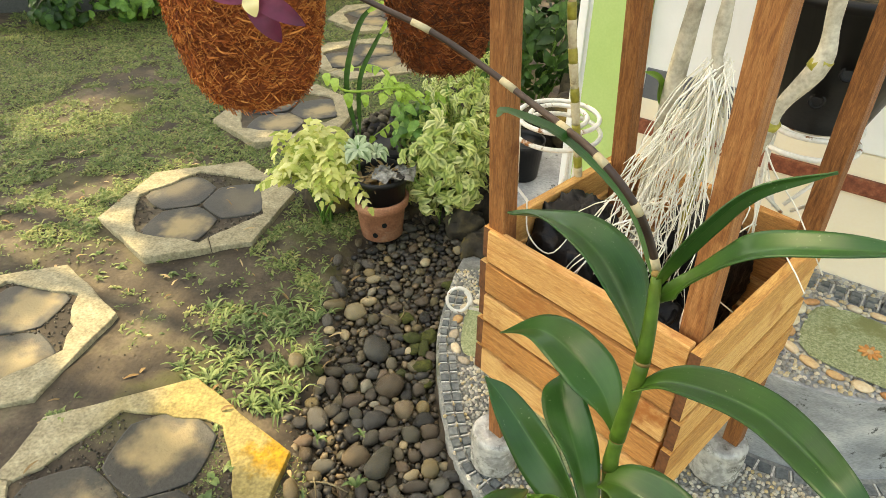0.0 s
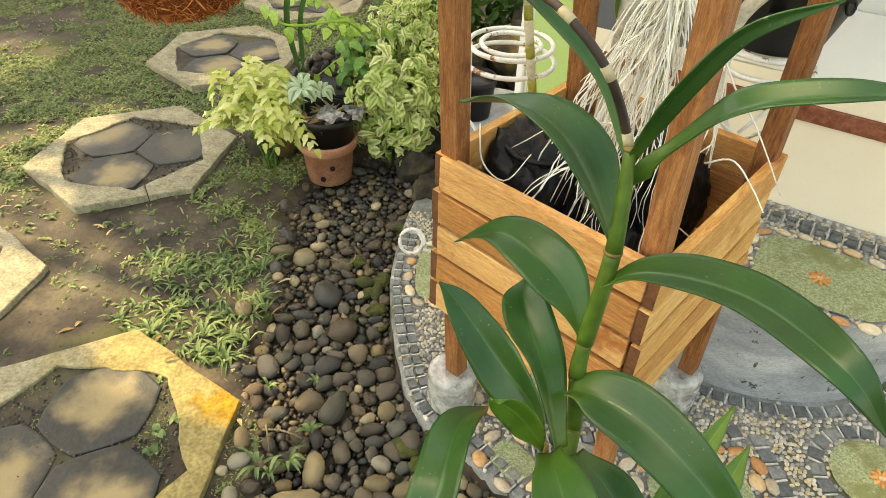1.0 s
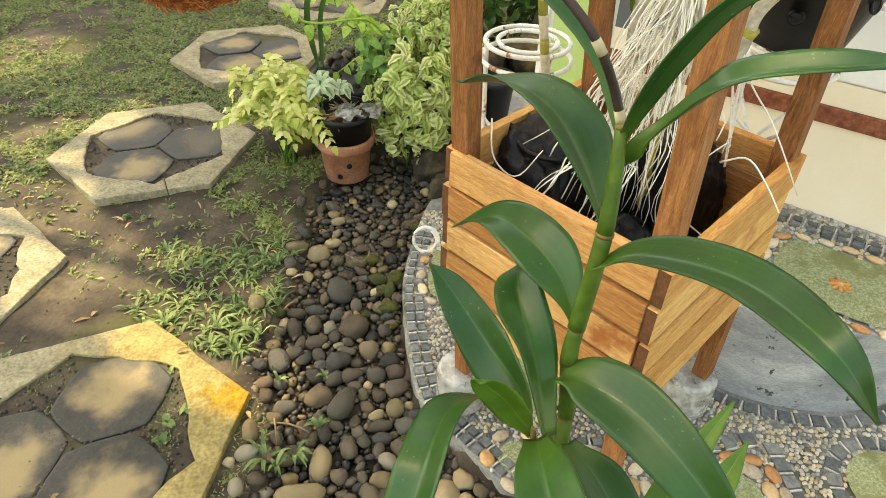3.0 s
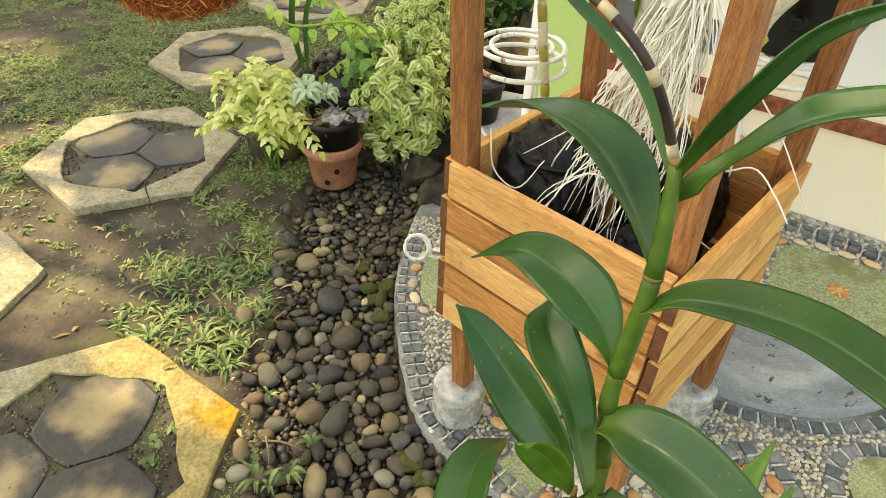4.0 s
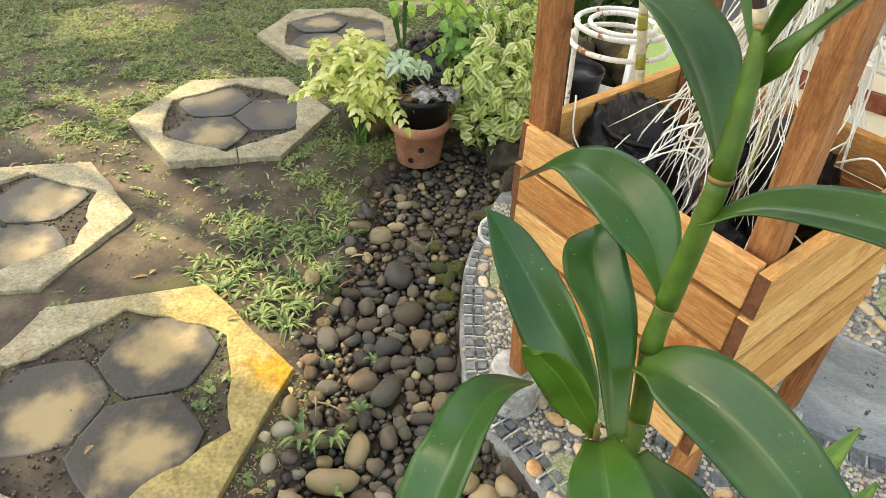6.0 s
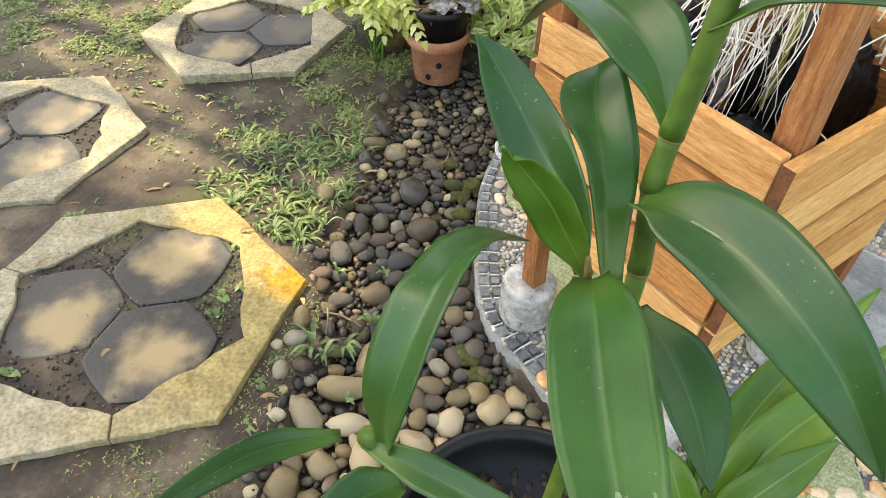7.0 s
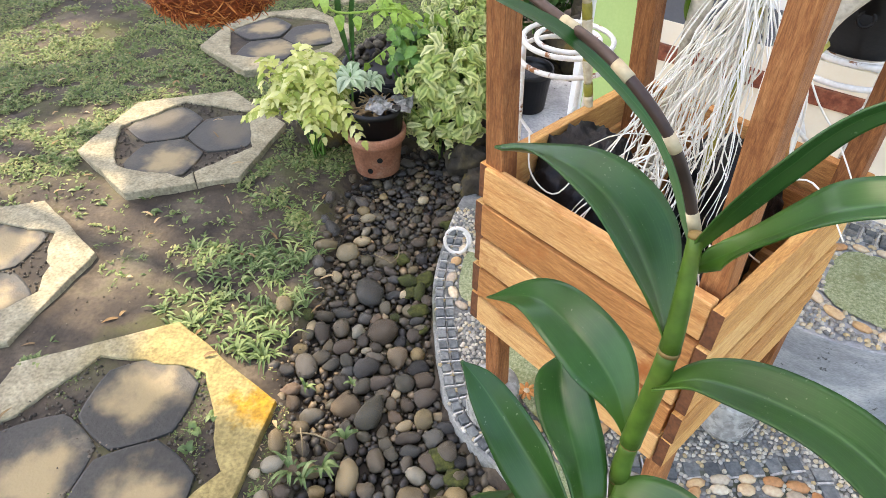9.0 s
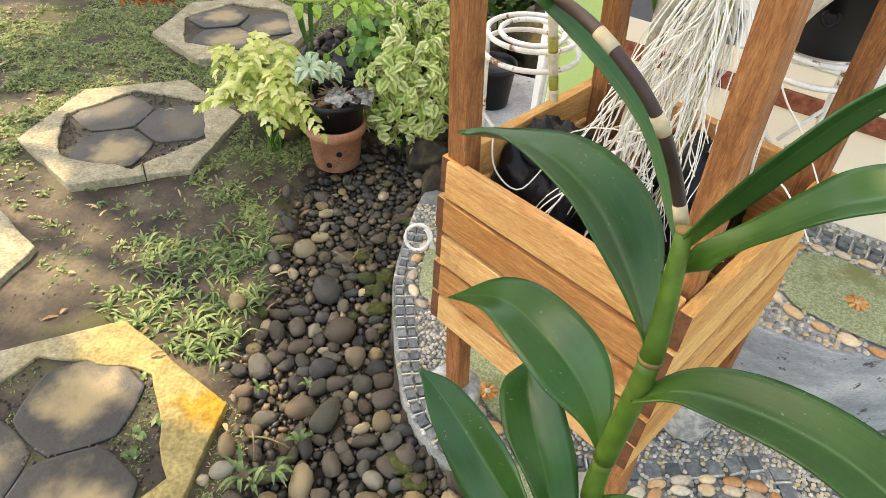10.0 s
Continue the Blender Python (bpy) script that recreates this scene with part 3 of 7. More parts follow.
# half-round step against the wall
ang0 = WALL_A + math.pi
step_outline = [(DRUM_C[0] + DRUM_R * math.cos(ang0 + math.pi * i / 48), DRUM_C[1] + DRUM_R * math.sin(ang0 + math.pi * i / 48)) for i in range(49)]
back = [(step_outline[-1][0] - WALL_N.x * 0.06, step_outline[-1][1] - WALL_N.y * 0.06), (step_outline[0][0] - WALL_N.x * 0.06, step_outline[0][1] - WALL_N.y * 0.06)]
step = prism("step", step_outline + back, -0.05, DRUM_Z - 0.004, DRUMSIDE)
tagged(step, "half-round grey plastered doorstep with a mosaic top", "step", kind="structure")


# ---- mosaic ----
def oval_mesh(name, a, b, h, mat):
    bm = bmesh.new()
    bmesh.ops.create_uvsphere(bm, u_segments=8, v_segments=5, radius=1)
    for v in bm.verts:
        v.co = Vector((v.co.x * a, v.co.y * b, v.co.z * h))
    me = bpy.data.meshes.new(name)
    bm.to_mesh(me)
    bm.free()
    me.materials.append(mat)
    me.polygons.foreach_set("use_smooth", [True] * len(me.polygons))
    return me


def plate_mesh(name, sx, sy, h, mat):
    bm = box_bm(sx, sy, h, 0)
    for v in bm.verts:
        if v.co.z > 0:
            v.co.x *= 0.88
            v.co.y *= 0.88
    me = bpy.data.meshes.new(name)
    bm.to_mesh(me)
    bm.free()
    me.materials.append(mat)
    return me


OVALS = [oval_mesh("oval_pebble", 0.021 + 0.002 * (i % 3), 0.0125 + 0.0012 * (i % 4), 0.006, OVAL) for i in range(5)]
CHIPS = [plate_mesh("slate_chip", 0.024 - 0.002 * (i % 3), 0.019 + 0.002 * (i % 2), 0.008, CHIP) for i in range(4)]
STRIPS = [plate_mesh("white_strip", 0.0034, 0.021, 0.008, WHITE_CHIP) for i in range(2)]
BAND_CHIPS = [plate_mesh("slate_chip", 0.029 + 0.001 * (i % 2), 0.032 + 0.001 * (i % 3), 0.008, CHIP) for i in range(4)]
BAND_STRIPS = [plate_mesh("white_strip", 0.0042, 0.032, 0.0086, WHITE_CHIP)]
occupied = []


def clear(x, y, r):
    for ox, oy, orad in occupied:
        if (x - ox) ** 2 + (y - oy) ** 2 < (r + orad) ** 2:
            return False
    return True


rng = random.Random(11)
placed = {"oval_pebble": 0, "slate_chip": 0, "white_strip": 0}


def set_piece(kind, meshes, x, y, z, rz, r, parent, size=1.0):
    placed[kind] += 1
    share(kind, rng.choice(meshes), pose(x, y, z + rng.uniform(-0.001, 0.001), rng.uniform(-3, 3), rng.uniform(-3, 3), rz) @ Matrix.Diagonal((size, size, 1, 1)), parent)
    occupied.append((x, y, r))


def flower(x, y, z, parent):
    """Orange pebble flower laid into a green bed."""
    for k in range(9):
        w = k * 40 + 7
        share("flower_pebble", FLOWER_PETAL, pose(x + 0.014 * math.cos(radians(w)), y + 0.014 * math.sin(radians(w)), z + 0.001, 0, 0, w), parent)
    share("flower_pebble", FLOWER_EYE, pose(x, y, z + 0.002), parent)
    occupied.append((x, y, 0.026))


FLOWER_ORANGE = material("orange_pebble", [srgb(196, 128, 66), srgb(222, 160, 96)], 20, 0.6, 0.1, 140, rand=0.5)
FLOWER_PETAL = oval_mesh("flower_pebble", 0.010, 0.0042, 0.004, FLOWER_ORANGE)
FLOWER_EYE = oval_mesh("flower_pebble", 0.007, 0.007, 0.005, OVAL)


def green_bed(name, pts, z, parent):
    bm = bmesh.new()
    f = bm.faces.new([bm.verts.new((x, y, z)) for x, y in pts])
    f.normal_update()
    if f.normal.z < 0:
        f.normal_flip()
    bmesh.ops.triangulate(bm, faces=bm.faces[:])
    r = bmesh.ops.subdivide_edges(bm, edges=bm.edges[:], cuts=10, use_grid_fill=True)
    for v in bm.verts:
        v.co.z += 0.0025 * noise.noise(v.co * 60)
    return part(name, bm, GREENBED, parent, "bed of fine green gravel", True)


def bed_ring(pts, z, parent, gap=0.042, out=0.02):
    """A row of oval pebbles round a bed."""
    n = len(pts)
    cx, cy = sum(p[0] for p in pts) / n, sum(p[1] for p in pts) / n
    loop = [Vector((x, y, 0)) for x, y in pts] + [Vector((*pts[0], 0))]
    acc = 0.0
    for a, b in zip(loop, loop[1:]):
        seg = (b - a).length
        t = b - a
        rz = math.degrees(math.atan2(t.y, t.x))
        while acc < seg:
            q = a + t * (acc / seg)
            o = Vector((q.x - cx, q.y - cy, 0)).normalized() * out
            set_piece("oval_pebble", OVALS, q.x + o.x, q.y + o.y, z, rz + rng.uniform(-14, 14), 0.015, parent, rng.uniform(0.82, 1.05))
            acc += gap * rng.uniform(0.9, 1.1)
        acc -= seg


def rounded(cx, cy, a, b, rz, n=28, power=3.0):
    out = []
    for i in range(n):
        w = 2 * math.pi * i / n
        c, s = math.cos(w), math.sin(w)
        r = (abs(c) ** power + abs(s) ** power) ** (-1 / power)
        x, y = a * r * c, b * r * s
        out.append((cx + x * math.cos(rz) - y * math.sin(rz), cy + x * math.sin(rz) + y * math.cos(rz)))
    return out


# beds: on the step, under the planter and out on the terrace
step_bed = rounded(1.0, 1.20, 0.135, 0.105, WALL_A, power=4)
BEDS = [rounded(0.365, 1.16, 0.10, 0.14, radians(20)), rounded(0.185, 1.45, 0.045, 0.10, radians(-4)), rounded(1.05, 0.875, 0.083, 0.083, 0, power=2), rounded(0.70, 0.80, 0.10, 0.093, radians(5), power=5),
        rounded(1.20, 0.55, 0.14, 0.10, radians(-20)), rounded(0.345, 0.90, 0.045, 0.035, radians(-48))]
flower(0.99, 1.19, DRUM_Z + 0.001, green_bed("green_bed", step_bed, DRUM_Z + 0.001, step))
bed_ring(step_bed, DRUM_Z - 0.001, step)
for b in BEDS:
    green_bed("green_bed", b, TZ + 0.001, pavement)
for x, y in ((0.30, 1.10), (0.694, 0.797), (1.06, 0.87)):
    flower(x, y, TZ + 0.001, pavement)
for nth, b in enumerate(BEDS):
    if nth != 2:
        bed_ring(b, TZ - 0.001, pavement)
bed_ring(rounded(0.70, 0.80, 0.128, 0.118, radians(5), power=5)[:15], TZ - 0.001, pavement, out=0.016)


def slate_band(line, wide, pitch, parent, along=False):
    """Squarish slate chips along a line, each with a white strip beside it (along: at the chip's inner edge)."""
    acc = pitch * 0.5
    for (ax, ay), (bx, by) in zip(line, line[1:]):
        t = Vector((bx - ax, by - ay, 0))
        seg, rz = t.length, math.degrees(math.atan2(t.y, t.x))
        t /= seg
        nrm = Vector((-t.y, t.x, 0))
        while acc < seg:
            q = Vector((ax, ay, 0)) + t * acc
            set_piece("slate_chip", BAND_CHIPS, q.x, q.y, TZ - 0.0045, rz + rng.uniform(-4, 4), wide * 0.42, parent, pitch / 0.036 * rng.uniform(0.92, 1.0))
            e = q - nrm * wide * 0.5 if along else q + t * pitch * 0.5
            set_piece("white_strip", BAND_STRIPS, e.x, e.y, TZ - 0.0045, rz + (90 if along else 0) + rng.uniform(-7, 7), 0.004, parent, rng.uniform(0.9, 1.05))
            if not along:
                for k in (-0.3, 0.3):
                    occupied.append((e.x + nrm.x * wide * k, e.y + nrm.y * wide * k, 0.006))
            acc += pitch
        acc -= seg


def chip_row(line, z, parent, wide=1, pitch=0.027, region=None):
    """Slate chips with white strips between them along a line."""
    acc = 0.0
    k = 0
    for (ax, ay), (bx, by) in zip(line, line[1:]):
        t = Vector((bx - ax, by - ay, 0))
        seg = t.length
        rz = math.degrees(math.atan2(t.y, t.x))
        nrm = Vector((-t.y, t.x, 0)) / seg
        while acc < seg:
            q = Vector((ax, ay, 0)) + t * (acc / seg)
            for w in range(wide):
                o = nrm * (0.023 * (w - (wide - 1) / 2))
                x, y = q.x + o.x, q.y + o.y
                if (region is None or region(x, y)) and clear(x, y, 0.004):
                    if k % 2:
                        set_piece("white_strip", STRIPS, x, y, z, rz, 0.004, parent)
                    else:
                        set_piece("slate_chip", CHIPS, x, y, z, rz + rng.uniform(-4, 4), 0.010, parent, rng.uniform(0.85, 1.02))
            acc += 0.016 if k % 2 == 0 else 0.0165
            k += 1
        acc -= seg


def offset_line(line, d):
    out = []
    for i, (x, y) in enumerate(line):
        a, b = line[max(0, i - 1)], line[min(len(line) - 1, i + 1)]
        t = Vector((b[0] - a[0], b[1] - a[1], 0)).normalized()
        out.append((x - t.y * d, y + t.x * d))
    return out


visible = lambda x, y: 0.36 < y < 1.75 and x < 1.5 and not any(inside(q, x, y) for q in BEDS)
chip_row(offset_line(smooth_edge, 0.029), TZ, pavement, 2, region=lambda x, y: 0.62 < y < 1.62)
base_arc = [(DRUM_C[0] + (DRUM_R + 0.026) * math.cos(ang0 + math.pi * i / 40), DRUM_C[1] + (DRUM_R + 0.026) * math.sin(ang0 + math.pi * i / 40)) for i in range(3, 38)]
slate_band(base_arc, 0.034, 0.034, pavement)
slate_band([(0.590, 0.944), (0.70, 0.955), (0.84, 0.982)], 0.034, 0.040, pavement, True)
slate_band([(0.849, 0.975), (0.858, 0.90), (0.868, 0.78)], 0.034, 0.037, pavement)
slate_band([(1.05 + 0.106 * math.cos(radians(w)), 0.875 + 0.106 * math.sin(radians(w))) for w in range(0, 361, 12)], 0.030, 0.037, pavement)
for a, b in (((0.34, 0.93), (0.57, 0.945)), ((0.52, 1.0), (0.60, 1.2))):
    chip_row([a, b], TZ, pavement, 2, region=visible)
arc2 = [(DRUM_C[0] + (DRUM_R - 0.03) * math.cos(ang0 + math.pi * i / 40), DRUM_C[1] + (DRUM_R - 0.03) * math.sin(ang0 + math.pi * i / 40)) for i in range(3, 16)]
chip_row(arc2, DRUM_Z, step, 1)
wl = [(WALL_P + WALL_D * u + WALL_N * 0.07) for u in (-0.33, 0.3)]
chip_row([(p.x, p.y) for p in wl], DRUM_Z, step, 2)


def small_pebbles(name, z, parent, test, x0, x1, y0, y1, pitch):
    """Small cream pebbles filling what the other pieces leave free."""
    b = Bag()
    grid = {}
    for ox, oy, orad in occupied:
        grid.setdefault((int(ox // 0.05), int(oy // 0.05)), []).append((ox, oy, orad))
    y = y0
    r = 0
    while y < y1:
        x = x0 + (pitch / 2 if r % 2 else 0)
        while x < x1:
            px, py = x + rng.uniform(-0.3, 0.3) * pitch, y + rng.uniform(-0.3, 0.3) * pitch
            x += pitch
            if not test(px, py):
                continue
            gx, gy = int(px // 0.05), int(py // 0.05)
            ok = True
            for i in (-1, 0, 1):
                for j in (-1, 0, 1):
                    for ox, oy, orad in grid.get((gx + i, gy + j), ()):
                        if (px - ox) ** 2 + (py - oy) ** 2 < (orad + 0.0035) ** 2:
                            ok = False
            if not ok:
                continue
            a, c, rz = rng.uniform(0.46, 0.60) * pitch, rng.uniform(0.37, 0.48) * pitch, rng.uniform(0, 3.14)
            vs = []
            for ringr, h in ((1.0, 0.0), (0.72, 0.0028), ):
                for s in range(7):
                    w = 2 * math.pi * s / 7
                    ux, uy = a * ringr * math.cos(w), c * ringr * math.sin(w)
                    vs.append((px + ux * math.cos(rz) - uy * math.sin(rz), py + ux * math.sin(rz) + uy * math.cos(rz), z - 0.002 + h * rng.uniform(0.9, 1.2)))
            vs.append((px, py, z + 0.0025))
            fs = [(s, (s + 1) % 7, 7 + (s + 1) % 7, 7 + s) for s in range(7)] + [(7 + s, 7 + (s + 1) % 7, 14) for s in range(7)]
            b.add(vs, fs)
        y += pitch * 0.86
        r += 1
    ob = b.out(name, MOSAIC, parent)
    return tagged(ob, "small cream and white mosaic pebbles", kind="stuff")


in_bed = lambda x, y: any(inside(q, x, y) for q in BEDS)
drum_hit = lambda x, y: math.hypot(x - DRUM_C[0], y - DRUM_C[1]) < DRUM_R + 0.008
small_pebbles("mosaic_pebbles", TZ, pavement, lambda x, y: inside(outline, x, y) and line_distance(smooth_edge, x, y) > 0.006 and not in_bed(x, y) and not drum_hit(x, y), 0.06, 1.6, 0.30, 1.72, 0.0106)
small_pebbles("mosaic_pebbles", DRUM_Z, step, lambda x, y: math.hypot(x - DRUM_C[0], y - DRUM_C[1]) < DRUM_R - 0.008 and not inside(step_bed, x, y) and (Vector((x, y, 0)) - WALL_P).dot(WALL_N) > 0.008, 0.55, 1.45, 1.0, 1.75, 0.0120)


# ---- river stones ----
STONES = [stone_mesh("river_stone", 40 + i, STONE, 2, 0.55 + 0.06 * (i % 4), 0.16 + 0.05 * (i % 3)) for i in range(16)]
PALE_STONES = [stone_mesh("river_stone", 60 + i, STONE_PALE, 2, 0.55 + 0.06 * (i % 4), 0.16 + 0.05 * (i % 3)) for i in range(10)]
TAN_STONES = [stone_mesh("river_stone", 90 + i, STONE_TAN, 2, 0.55 + 0.06 * (i % 4), 0.20 + 0.05 * (i % 3)) for i in range(10)]
MOSSY_STONES = [stone_mesh("river_stone", 110 + i, STONE_MOSSY, 2, 0.6, 0.2) for i in range(3)]
SLAB_STONES = [stone_mesh("river_stone", 120 + i, STONE_PALE, 2, 0.7, 0.14) for i in range(2)]
KINDS = {"slab": SLAB_STONES, "pale": PALE_STONES, "tan": TAN_STONES, "dark": STONES, "mossy": MOSSY_STONES}
stone_bed = new("pebble_bed")
tagged(stone_bed, "bed of rounded grey and brown river stones", "pebble bed", kind="structure")
# the stones one can tell apart: x, y, long half, short half, turn
SLABS = [(-0.071, 0.819, 0.053, 0.023, 11), (-0.042, 0.892, 0.036, 0.025, -86)]
PALE = [(0.089, 0.909, 0.025, 0.017, -35), (0.091, 1.036, 0.023, 0.024, 8), (-0.184, 0.893, 0.025, 0.018, 8), (-0.185, 0.819, 0.022, 0.014, -72), (-0.135, 0.826, 0.015, 0.014, 8),
        (-0.134, 0.786, 0.013, 0.011, 8), (-0.171, 0.785, 0.013, 0.009, 8), (-0.097, 0.858, 0.019, 0.015, 8), (-0.213, 0.872, 0.014, 0.011, 8), (0.053, 1.02, 0.019, 0.013, 26),
        (0.024, 1.096, 0.011, 0.012, 8), (-0.143, 1.097, 0.011, 0.013, 8), (-0.164, 1.531, 0.032, 0.028, 15), (-0.222, 1.538, 0.033, 0.02, 15), (-0.135, 1.587, 0.026, 0.019, -8),
        (-0.272, 1.306, 0.027, 0.02, -74), (-0.176, 1.444, 0.021, 0.014, -77), (-0.058, 1.209, 0.015, 0.01, 8), (-0.135, 1.687, 0.023, 0.016, 7)]
TAN = [(0.008, 0.93, 0.031, 0.019, -70), (0.082, 0.864, 0.028, 0.021, 2), (-0.002, 0.868, 0.019, 0.02, 8), (0.145, 0.962, 0.026, 0.022, -83), (-0.075, 1.053, 0.029, 0.023, -4),
       (-0.191, 0.942, 0.028, 0.017, -73), (0.01, 1.0, 0.02, 0.013, -79), (-0.005, 1.091, 0.017, 0.017, 8), (-0.009, 1.159, 0.015, 0.016, 8), (-0.009, 0.8, 0.025, 0.02, 8),
       (0.03, 0.811, 0.02, 0.017, -70), (0.017, 1.069, 0.017, 0.013, -80), (-0.155, 0.988, 0.018, 0.018, 8), (-0.058, 1.51, 0.029, 0.024, -38), (-0.118, 1.366, 0.024, 0.014, -78),
       (-0.156, 1.349, 0.018, 0.011, 22), (-0.127, 1.265, 0.028, 0.02, -77), (-0.146, 1.208, 0.014, 0.016, 8)]
DARK_NEAR = [(0.061, 0.988, 0.029, 0.014, 19), (0.072, 0.962, 0.023, 0.017, 8), (0.11, 0.938, 0.025, 0.02, -82), (0.138, 1.018, 0.022, 0.016, 8), (0.134, 0.901, 0.019, 0.016, 8),
             (-0.023, 1.037, 0.042, 0.028, 55), (-0.145, 1.023, 0.025, 0.023, 8), (0.035, 0.95, 0.018, 0.014, -80), (0.112, 0.994, 0.022, 0.021, 8), (0.097, 0.832, 0.023, 0.017, 8),
             (0.04, 0.848, 0.015, 0.011, 8), (0.043, 0.87, 0.016, 0.012, -80), (0.168, 0.941, 0.022, 0.017, 8), (-0.028, 0.985, 0.016, 0.013, 8), (-0.188, 1.045, 0.025, 0.015, -74),
             (0.007, 0.831, 0.013, 0.011, 8)]
DARK_FAR = [(0.089, 1.09, 0.026, 0.027, 8), (0.039, 1.124, 0.022, 0.023, 8), (-0.016, 1.121, 0.025, 0.02, 8), (-0.051, 1.154, 0.029, 0.03, 8), (0.081, 1.137, 0.023, 0.021, 8),
            (-0.185, 1.148, 0.033, 0.026, -75), (0.068, 1.165, 0.025, 0.02, 8), (-0.08, 1.389, 0.036, 0.04, 8), (-0.027, 1.263, 0.036, 0.033, 8), (0.021, 1.597, 0.023, 0.022, 8),
            (0.034, 1.53, 0.017, 0.021, 8), (-0.133, 1.321, 0.028, 0.016, 1), (-0.079, 1.306, 0.016, 0.018, 8), (-0.169, 1.253, 0.029, 0.021, -76), (-0.072, 1.238, 0.023, 0.015, -78),
            (-0.113, 1.215, 0.024, 0.02, 14), (-0.209, 1.197, 0.02, 0.019, 8), (-0.228, 1.474, 0.024, 0.016, -76), (-0.082, 1.455, 0.021, 0.019, 8), (-0.251, 1.646, 0.02, 0.02, 7),
            (0.075, 1.687, 0.029, 0.017, 7), (0.005, 1.509, 0.019, 0.011, -82)]
MOSSY = [(-0.215, 1.297, 0.016, 0.018, 8), (0.008, 1.44, 0.028, 0.025, 8), (0.041, 1.404, 0.033, 0.017, -89), (-0.007, 1.314, 0.014, 0.017, 8)]
PALE_NEAR = [(-0.106, 0.625, 0.032, 0.035, 12), (-0.059, 0.673, 0.027, 0.028, 80), (-0.084, 0.693, 0.014, 0.023, 101), (0.085, 0.746, 0.035, 0.024, -31), (0.133, 0.799, 0.026, 0.029, 12),
             (0.201, 0.843, 0.03, 0.033, 12), (0.036, 0.747, 0.022, 0.018, 12), (-0.145, 0.56, 0.024, 0.017, 12), (0.026, 0.809, 0.016, 0.022, 96), (0.137, 0.85, 0.027, 0.017, 12),
             (0.235, 0.874, 0.02, 0.022, 12), (-0.002, 0.661, 0.022, 0.011, 12), (0.054, 0.723, 0.023, 0.012, 12), (0.047, 0.783, 0.014, 0.015, 12), (0.105, 0.798, 0.012, 0.022, 85),
             (-0.063, 0.619, 0.015, 0.018, 80), (-0.03, 0.707, 0.017, 0.014, 12), (0.236, 0.833, 0.015, 0.02, 72), (-0.149, 0.601, 0.013, 0.013, 12), (-0.209, 0.531, 0.011, 0.008, 12)]
BIG = [(q, kind) for kind, row in (("slab", SLABS), ("pale", PALE), ("tan", TAN), ("dark", DARK_NEAR), ("dark", DARK_FAR), ("mossy", MOSSY), ("pale", PALE_NEAR)) for q in row]
stones = []
rs = random.Random(5)


cells = {}


def free(x, y, r):
    cx, cy = int(x // 0.08), int(y // 0.08)
    for i in (-1, 0, 1):
        for j in (-1, 0, 1):
            for q in cells.get((cx + i, cy + j), ()):
                if (x - q[0]) ** 2 + (y - q[1]) ** 2 < (0.76 * (r + q[2])) ** 2:
                    return False
    return True


def lay(q):
    stones.append(q)
    cells.setdefault((int(q[0] // 0.08), int(q[1] // 0.08)), []).append(q)


for (x, y, a, b, w), kind in BIG:
    lay((x, y, (a + b) / 2, a, b, w))


for lo, hi, tries in ((0.020, 0.027, 260), (0.014, 0.020, 4500), (0.0095, 0.014, 13000), (0.0065, 0.0095, 18000), (0.0042, 0.0065, 16000)):
    for _ in range(tries):
        x, y = rs.uniform(-0.32, 0.62), rs.uniform(0.25, 2.05)
        big = 1.2 if y < 0.93 else (0.9 if y > 1.35 else 1.0)
        if lo > 0.019 and y > 1.3 and rs.random() < 0.6:
            continue
        r = rs.uniform(lo, hi) * big
        if not inside(BED, x, y) or line_distance(smooth_edge, x, y) < r * 0.8:
            continue
        if x < -0.16 and rs.random() < 0.4 and lo < 0.014:
            continue
        if x < -0.07 and y > 0.97 and lo > 0.008 and rs.random() < 0.6:
            continue
        if free(x, y, r):
            k = rs.uniform(1.0, 1.3)
            lay((x, y, r, r * k, r / k * rs.uniform(0.95, 1.05), rs.uniform(0, 180)))
order = sorted(range(len(stones)), key=lambda i: (i >= len(BIG), -stones[i][2]))
small = Bag()
SMALL_SRC = [stone_mesh("small_stone", 80 + i, STONE_JOIN, 1, 0.65, 0.2) for i in range(6)]
src = [([v.co.copy() for v in me.vertices], [tuple(p.vertices) for p in me.polygons]) for me in SMALL_SRC]
for k, i in enumerate(order):
    x, y, r, a, b, w = stones[i]
    h = (a + b) / 2
    d = line_distance(BED_BANK, x, y)
    z = -0.034 - min(0.022, d * 0.4) + h * 0.42 + rs.uniform(0, 0.006)
    if i < len(BIG) and not inside(BED, x, y):
        z = -0.020 + h * 0.25
    m = pose(x, y, z, rs.uniform(-14, 14), rs.uniform(-14, 14), w) @ Matrix.Diagonal((a, b, h, 1))
    if k < 400:
        pale = 0.17 + 0.50 * max(0.0, min(1.0, (0.95 - y) / 0.15))
        kind = BIG[i][1] if i < len(BIG) else ("pale" if rs.random() < pale * (1.1 if y < 0.8 else 0.5) else "tan" if rs.random() < pale else "dark")
        share("river_stone", rs.choice(KINDS[kind]), m, stone_bed)
    else:
        vs, fs = src[i % len(src)]
        small.add([m @ v for v in vs], fs)
tagged(small.out("small_stones", STONE_JOIN, stone_bed), "small river stones and gravel", kind="stuff")


# ---- hexagonal stepping stones ----
def hexagon(r, turn, cx=0, cy=0):
    return [(cx + r * math.cos(radians(turn + 60 * i)), cy + r * math.sin(radians(turn + 60 * i))) for i in range(6)]


